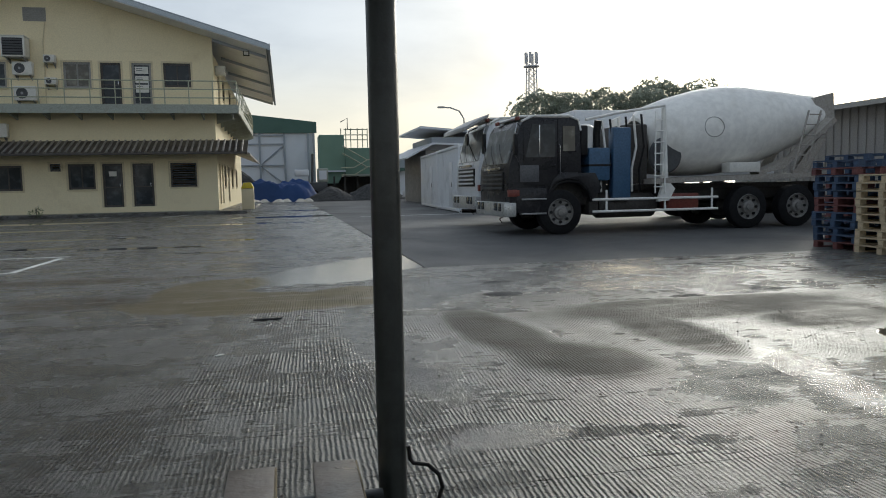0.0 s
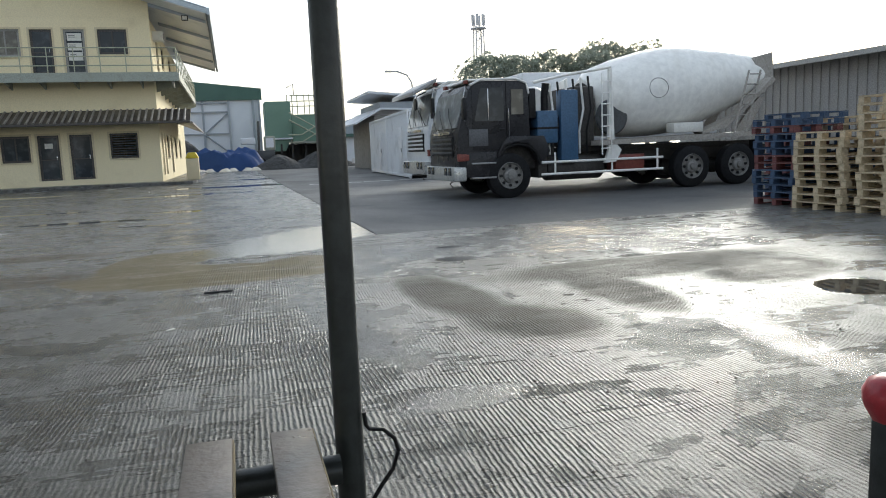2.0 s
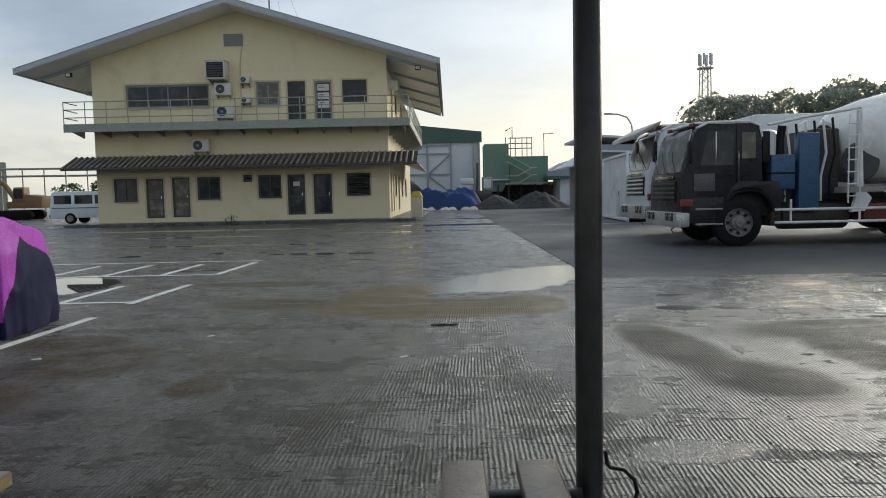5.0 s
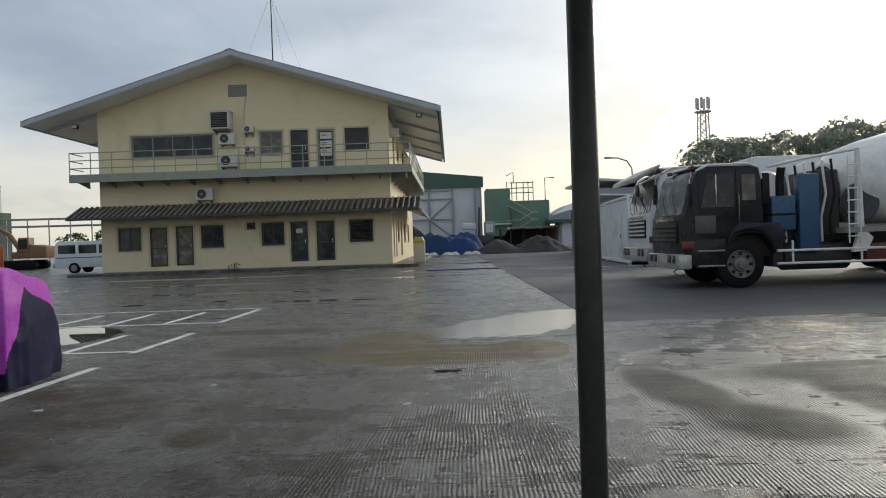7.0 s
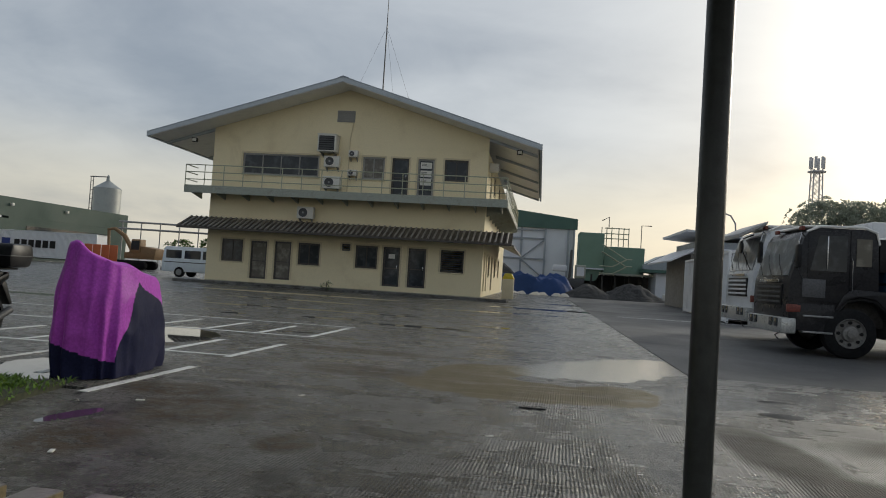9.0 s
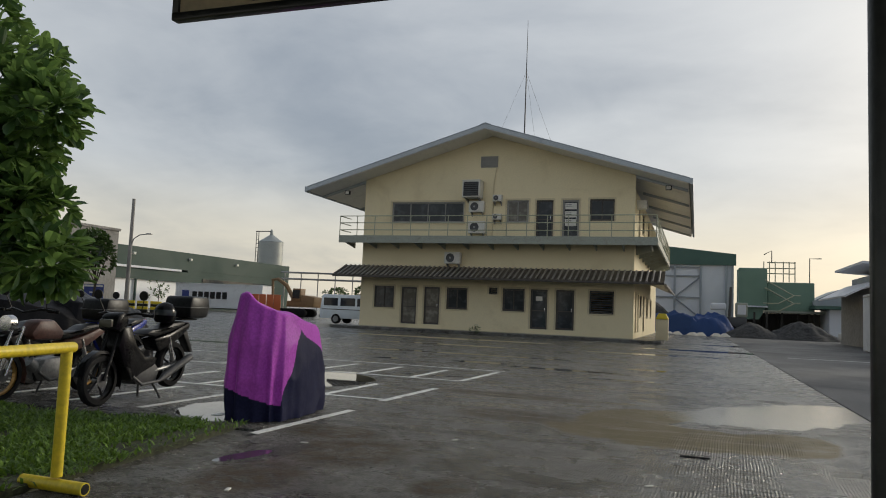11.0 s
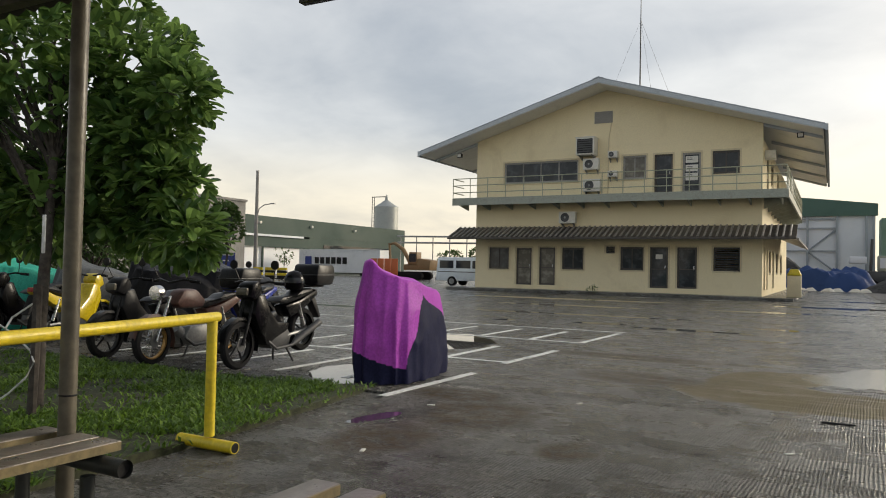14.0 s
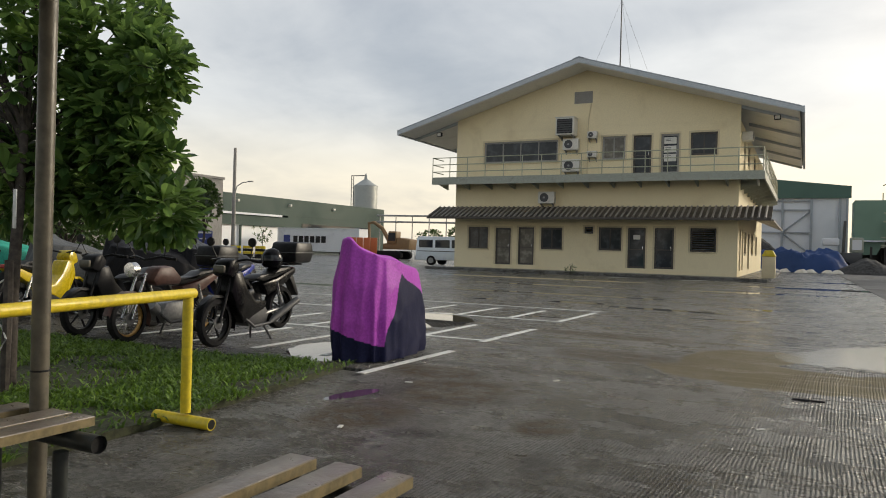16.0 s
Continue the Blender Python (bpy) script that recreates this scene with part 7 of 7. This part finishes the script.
for x in (3.8, 5.0, 6.1, 7.4, 8.8, 10.2, 11.4):
    part("column", box(B(), x, x + 0.18, 0.1, 0.3, 0, 2.3), M["chassis"], gp, smooth=False)
    part("column", box(B(), x, x + 0.18, 3.6, 3.8, 0, 2.3), M["chassis"], gp, smooth=False)
part("dark_bay", box(B(), 3.8, 11.4, 4.0, 4.2, 0, 2.29), M["chassis"], gp, smooth=False)
for z in (6.0, 6.5, 7.05):
    part("railing", tube(B(), [(6.2, 0.2, z), (7.9, 0.2, z), (8.6, 0.3, z)], 0.05, 6), M["rail"], gp)
for x in (5.9, 6.4, 6.9, 7.6, 8.1, 8.6):
    part("railing_post", rod(B(), (x, 0.2, 5.2), (x, 0.2, 7.15), 0.05, seg=6), M["rail"], gp)
for z in (0.0, 0.9):
    part("stair_rail", tube(B(), [(5.9, -1.2, 4.6 + z * 0.8), (8.3, -1.2, 3.2 + z * 0.8), (8.9, -1.2, 3.2 + z * 0.8)], 0.06, 6), M["rail"], gp)
    part("stair_rail", tube(B(), [(8.4, -1.6, 3.2 + z * 0.8), (7.0, -1.6, 2.4 + z * 0.8), (5.7, -1.6, 2.4 + z * 0.8)], 0.06, 6), M["rail"], gp)
for k in range(10):
    part("stair_tread", box(B(), 5.9 + k * 0.25, 6.15 + k * 0.25, -1.2, -0.3, 4.5 - k * 0.145, 4.55 - k * 0.145), M["rail"], gp, smooth=False)
part("jib", tube(B(), [(6.6, 0.3, 7.0), (6.6, 0.3, 8.2), (5.9, 0.3, 7.8)], 0.05, 6), M["darkgrey"], gp)
part("lamp_mast", tube(B(), [(9.9, 0.6, 5.2), (9.9, 0.6, 7.5), (10.9, 0.6, 7.5)], 0.05, 6), M["darkgrey"], gp)
mixer = thing("small_loader", "grey loading machine beside the white shed", "machine", pose(3.0, 70, 0))
part("body", box(B(), -0.6, 1.1, 0, 1.4, 0.7, 1.7, 0.08), M["darkgrey"], mixer)
part("cab", box(B(), 0.2, 1.2, 0.1, 1.3, 1.71, 3.0, 0.08), M["steel_green"], mixer)
part("cab_window", box(B(), 0.35, 1.05, 0.08, 0.098, 1.95, 2.8), M["white_far"], mixer, smooth=False)
part("mast", rod(B(), (-0.3, 0.4, 1.7), (-0.2, 0.4, 4.4), 0.12, seg=8), M["darkgrey"], mixer)
part("bucket", box(B(), -1.9, -0.6, 0, 1.6, 2.3, 2.9, 0.1), M["white_far"], mixer)
for x in (-0.2, 0.8):
    part("wheel", lathe(B(), [(-0.2, 0.2), (-0.2, 0.5), (0.2, 0.5), (0.2, 0.2)], (x, 0.1, 0.5), "y", 18), M["rubber"], mixer)

# low sheds beyond the containers
ls = thing("low_shed", "low white shed with green roof edge", "building", pose(11.0, 72, 0))
part("wall", box(B(), 0, 6, 0, 5, 0, 2.7), M["white_far"], ls, smooth=False)
part("roof", prism(B(), [(-1.2, 2.72), (7, 2.72), (7, 3.0), (-1.2, 3.0)], -0.6, 5.5), M["green_dk"], ls, smooth=False)
part("back_roof", prism(B(), [(-0.9, 3.5), (1.2, 4.6), (7, 3.4), (7, 3.1), (-0.9, 3.1)], 3, 9), M["roof_grey"], ls, smooth=False)
os_ = thing("open_shed", "grey shed with white roof edges behind the containers", "building", pose(9.6, 49, 0))
part("wall", box(B(), 0, 8, 0.0, 0.2, 0, 3.6), M["conc_wall"], os_, smooth=False)
part("wall", box(B(), 0, 0.2, 0.21, 9, 0, 3.6), M["conc_wall"], os_, smooth=False)
part("roof", prism(B(), [(-1.4, 3.0), (0.4, 3.95), (8, 3.7), (8, 3.82), (0.35, 4.07), (-1.42, 3.1)], -0.6, 9.4), M["white_far"], os_, smooth=False)
part("upper_roof", prism(B(), [(-0.4, 5.05), (8, 4.4), (8, 4.5), (-0.4, 5.2)], -0.3, 9), M["white_far"], os_, smooth=False)
part("upper_wall", box(B(), 0.5, 8, 0.4, 8, 3.97, 4.5), M["roof_grey"], os_, smooth=False)
car = thing("white_car", "small white car parked by the far shed", "car", pose(9.6, 58, 0))
part("body", prism(B(), [(0, 0.3), (0.05, 0.75), (0.7, 0.9), (1.1, 1.35), (2.2, 1.38), (2.9, 0.95), (3.6, 0.8), (3.65, 0.35)], 0, 1.6, "y", 0.06), M["white_paint"], car)
part("windows", prism(B(), [(0.85, 0.93), (1.15, 1.3), (2.15, 1.32), (2.7, 0.95)], -0.012, -0.001), M["glass"], car, smooth=False)
for x in (0.75, 2.9):
    part("wheel", lathe(B(), [(-0.09, 0.15), (-0.09, 0.3), (0.09, 0.3), (0.09, 0.15)], (x, 0.05, 0.3), "y", 18), M["rubber"], car)
    part("wheel", lathe(B(), [(-0.09, 0.15), (-0.09, 0.3), (0.09, 0.3), (0.09, 0.15)], (x, 1.55, 0.3), "y", 18), M["rubber"], car)
lamp = thing("street_lamp", "slim steel street lamp with curved arm", "street lamp", pose(13.85, 55, 0))
part("pole", rod(B(), (0, 0, 0), (0, 0, 5.6), 0.09, 0.07, 10), M["grey"], lamp)
arm = part("arm", tube(B(), [(0, 0, 5.6), (-0.05, 0, 6.3), (-0.4, 0, 6.85), (-1.1, 0, 7.1), (-1.6, 0, 7.12)], 0.06, 8), M["grey"], lamp)
part("lamp_head", box(B(), -2.1, -1.55, -0.12, 0.12, 7.06, 7.2, 0.03), M["grey"], arm)

# lattice mast
tw = thing("telecom_tower", "red and white lattice telecom tower with antenna panels, paled grey for haze", "tower", pose(52.6, 150, 0))
# distance haze is put into the steel's pale grey
M["tower"] = surface("haze_paled_tower_steel", (0.58, 0.57, 0.57), 0.5, vary=0.1)
W0, W1, TH = 1.35, 0.8, 26.5
for sx in (-1, 1):
    for sy in (-1, 1):
        part("leg", rod(B(), (sx * W0, sy * W0, 0), (sx * W1, sy * W1, TH), 0.14, seg=6), M["tower"], tw)
for k in range(15):
    q0, q1 = k / 15, (k + 1) / 15
    a, b = W0 + (W1 - W0) * q0, W0 + (W1 - W0) * q1
    for s in (-1, 1):
        part("brace", rod(B(), (-a, s * a, TH * q0), (b, s * b, TH * q1), 0.07, seg=4), M["tower"], tw)
        part("brace", rod(B(), (a, s * a, TH * q0), (-b, s * b, TH * q1), 0.07, seg=4), M["tower"], tw)
for k in range(6):
    a = k * math.tau / 6
    part("antenna_panel", box(B(), math.cos(a) * 1.25 - 0.22, math.cos(a) * 1.25 + 0.22, math.sin(a) * 1.25 - 0.22, math.sin(a) * 1.25 + 0.22, 26.7, 29.0, 0.05), M["tower"], tw)
part("platform", lathe(B(), [(25.9, 1.0), (26.0, 1.7), (26.2, 1.7), (26.3, 1.0)], (0, 0, 0), "z", 12), M["tower"], tw)


# ---- small things lying on the yard ----
heap("dirt_patch", "dark crumbled dirt in a broken spot of the concrete", "dirt", pose(2.35, 7.55, 0), 0.22, 0.16, 0.018, M["gravel"], 51, 0.3, 0.012)
heap("dirt_patch", "dark crumbled dirt in a broken spot of the concrete", "dirt", pose(2.6, 8.5, 0), 0.20, 0.06, 0.012, M["gravel"], 53, 0.3, 0.01)
solid("joint_strip", box(B(), -0.22, 0.03, 6.74, 6.775, -0.01, 0.012, 0.003), M["rubber"], "dark rubber strip lifted from the slab joint", "strip")
rng = random.Random(21)
vs, fs = [], []
for k in range(700):
    x, y = rng.uniform(-4.0, 4.5), rng.uniform(2.2, 9.5)
    s = rng.uniform(0.004, 0.014)
    i = len(vs)
    for p in ((s, 0, 0), (0, s * rng.uniform(0.6, 1.3), 0), (-s, 0, 0), (0, -s, 0), (0, 0, s * 0.8)):
        vs.append((x + p[0], y + p[1], p[2] + 0.0005))
    fs += [(i, i + 1, i + 4), (i + 1, i + 2, i + 4), (i + 2, i + 3, i + 4), (i + 3, i, i + 4)]
M["crumb"] = surface("grit_crumb", (0.10, 0.092, 0.08), 0.8, vary=0.3)
tagged(new("grit", from_lists("grit", vs, fs, M["crumb"])), "scattered small stones and mud crumbs on the concrete", "grit", kind="stuff")
for x, y, m, a in ((-3.3, 5.55, "white", 20), (-2.2, 6.4, "white", 70), (-2.9, 3.9, "white", 110), (-0.4, 5.4, "white", 40)):
    solid("paper_scrap", box(B(), -0.035, 0.035, -0.015, 0.015, 0.001, 0.010, 0.003), M[m], "small white scrap of litter on the wet concrete", "litter", pose(x, y, 0, 0, 0, a), "litter scraps")
twig = thing("plant_tuft", "small weed tuft growing at the walkway edge", "plant", pose(-11.0, 36.3, 0))
wv, wf = leaf_cloud(random.Random(5), [(Vector((random.Random(k).uniform(-0.2, 0.2), 0, 0.1 + 0.05 * k)), (0.2 * k - 0.6, -0.4, 1)) for k in range(7)], 0.22, 0.06, 6)
tuft = new("leaves", from_lists("leaves", wv, wf, M["leaf_far"]))
tuft.parent = twig
part("stem", tube(B(), [(0, 0, 0), (0.02, 0, 0.2), (0.0, 0, 0.42)], 0.02, 6), M["bark"], twig)
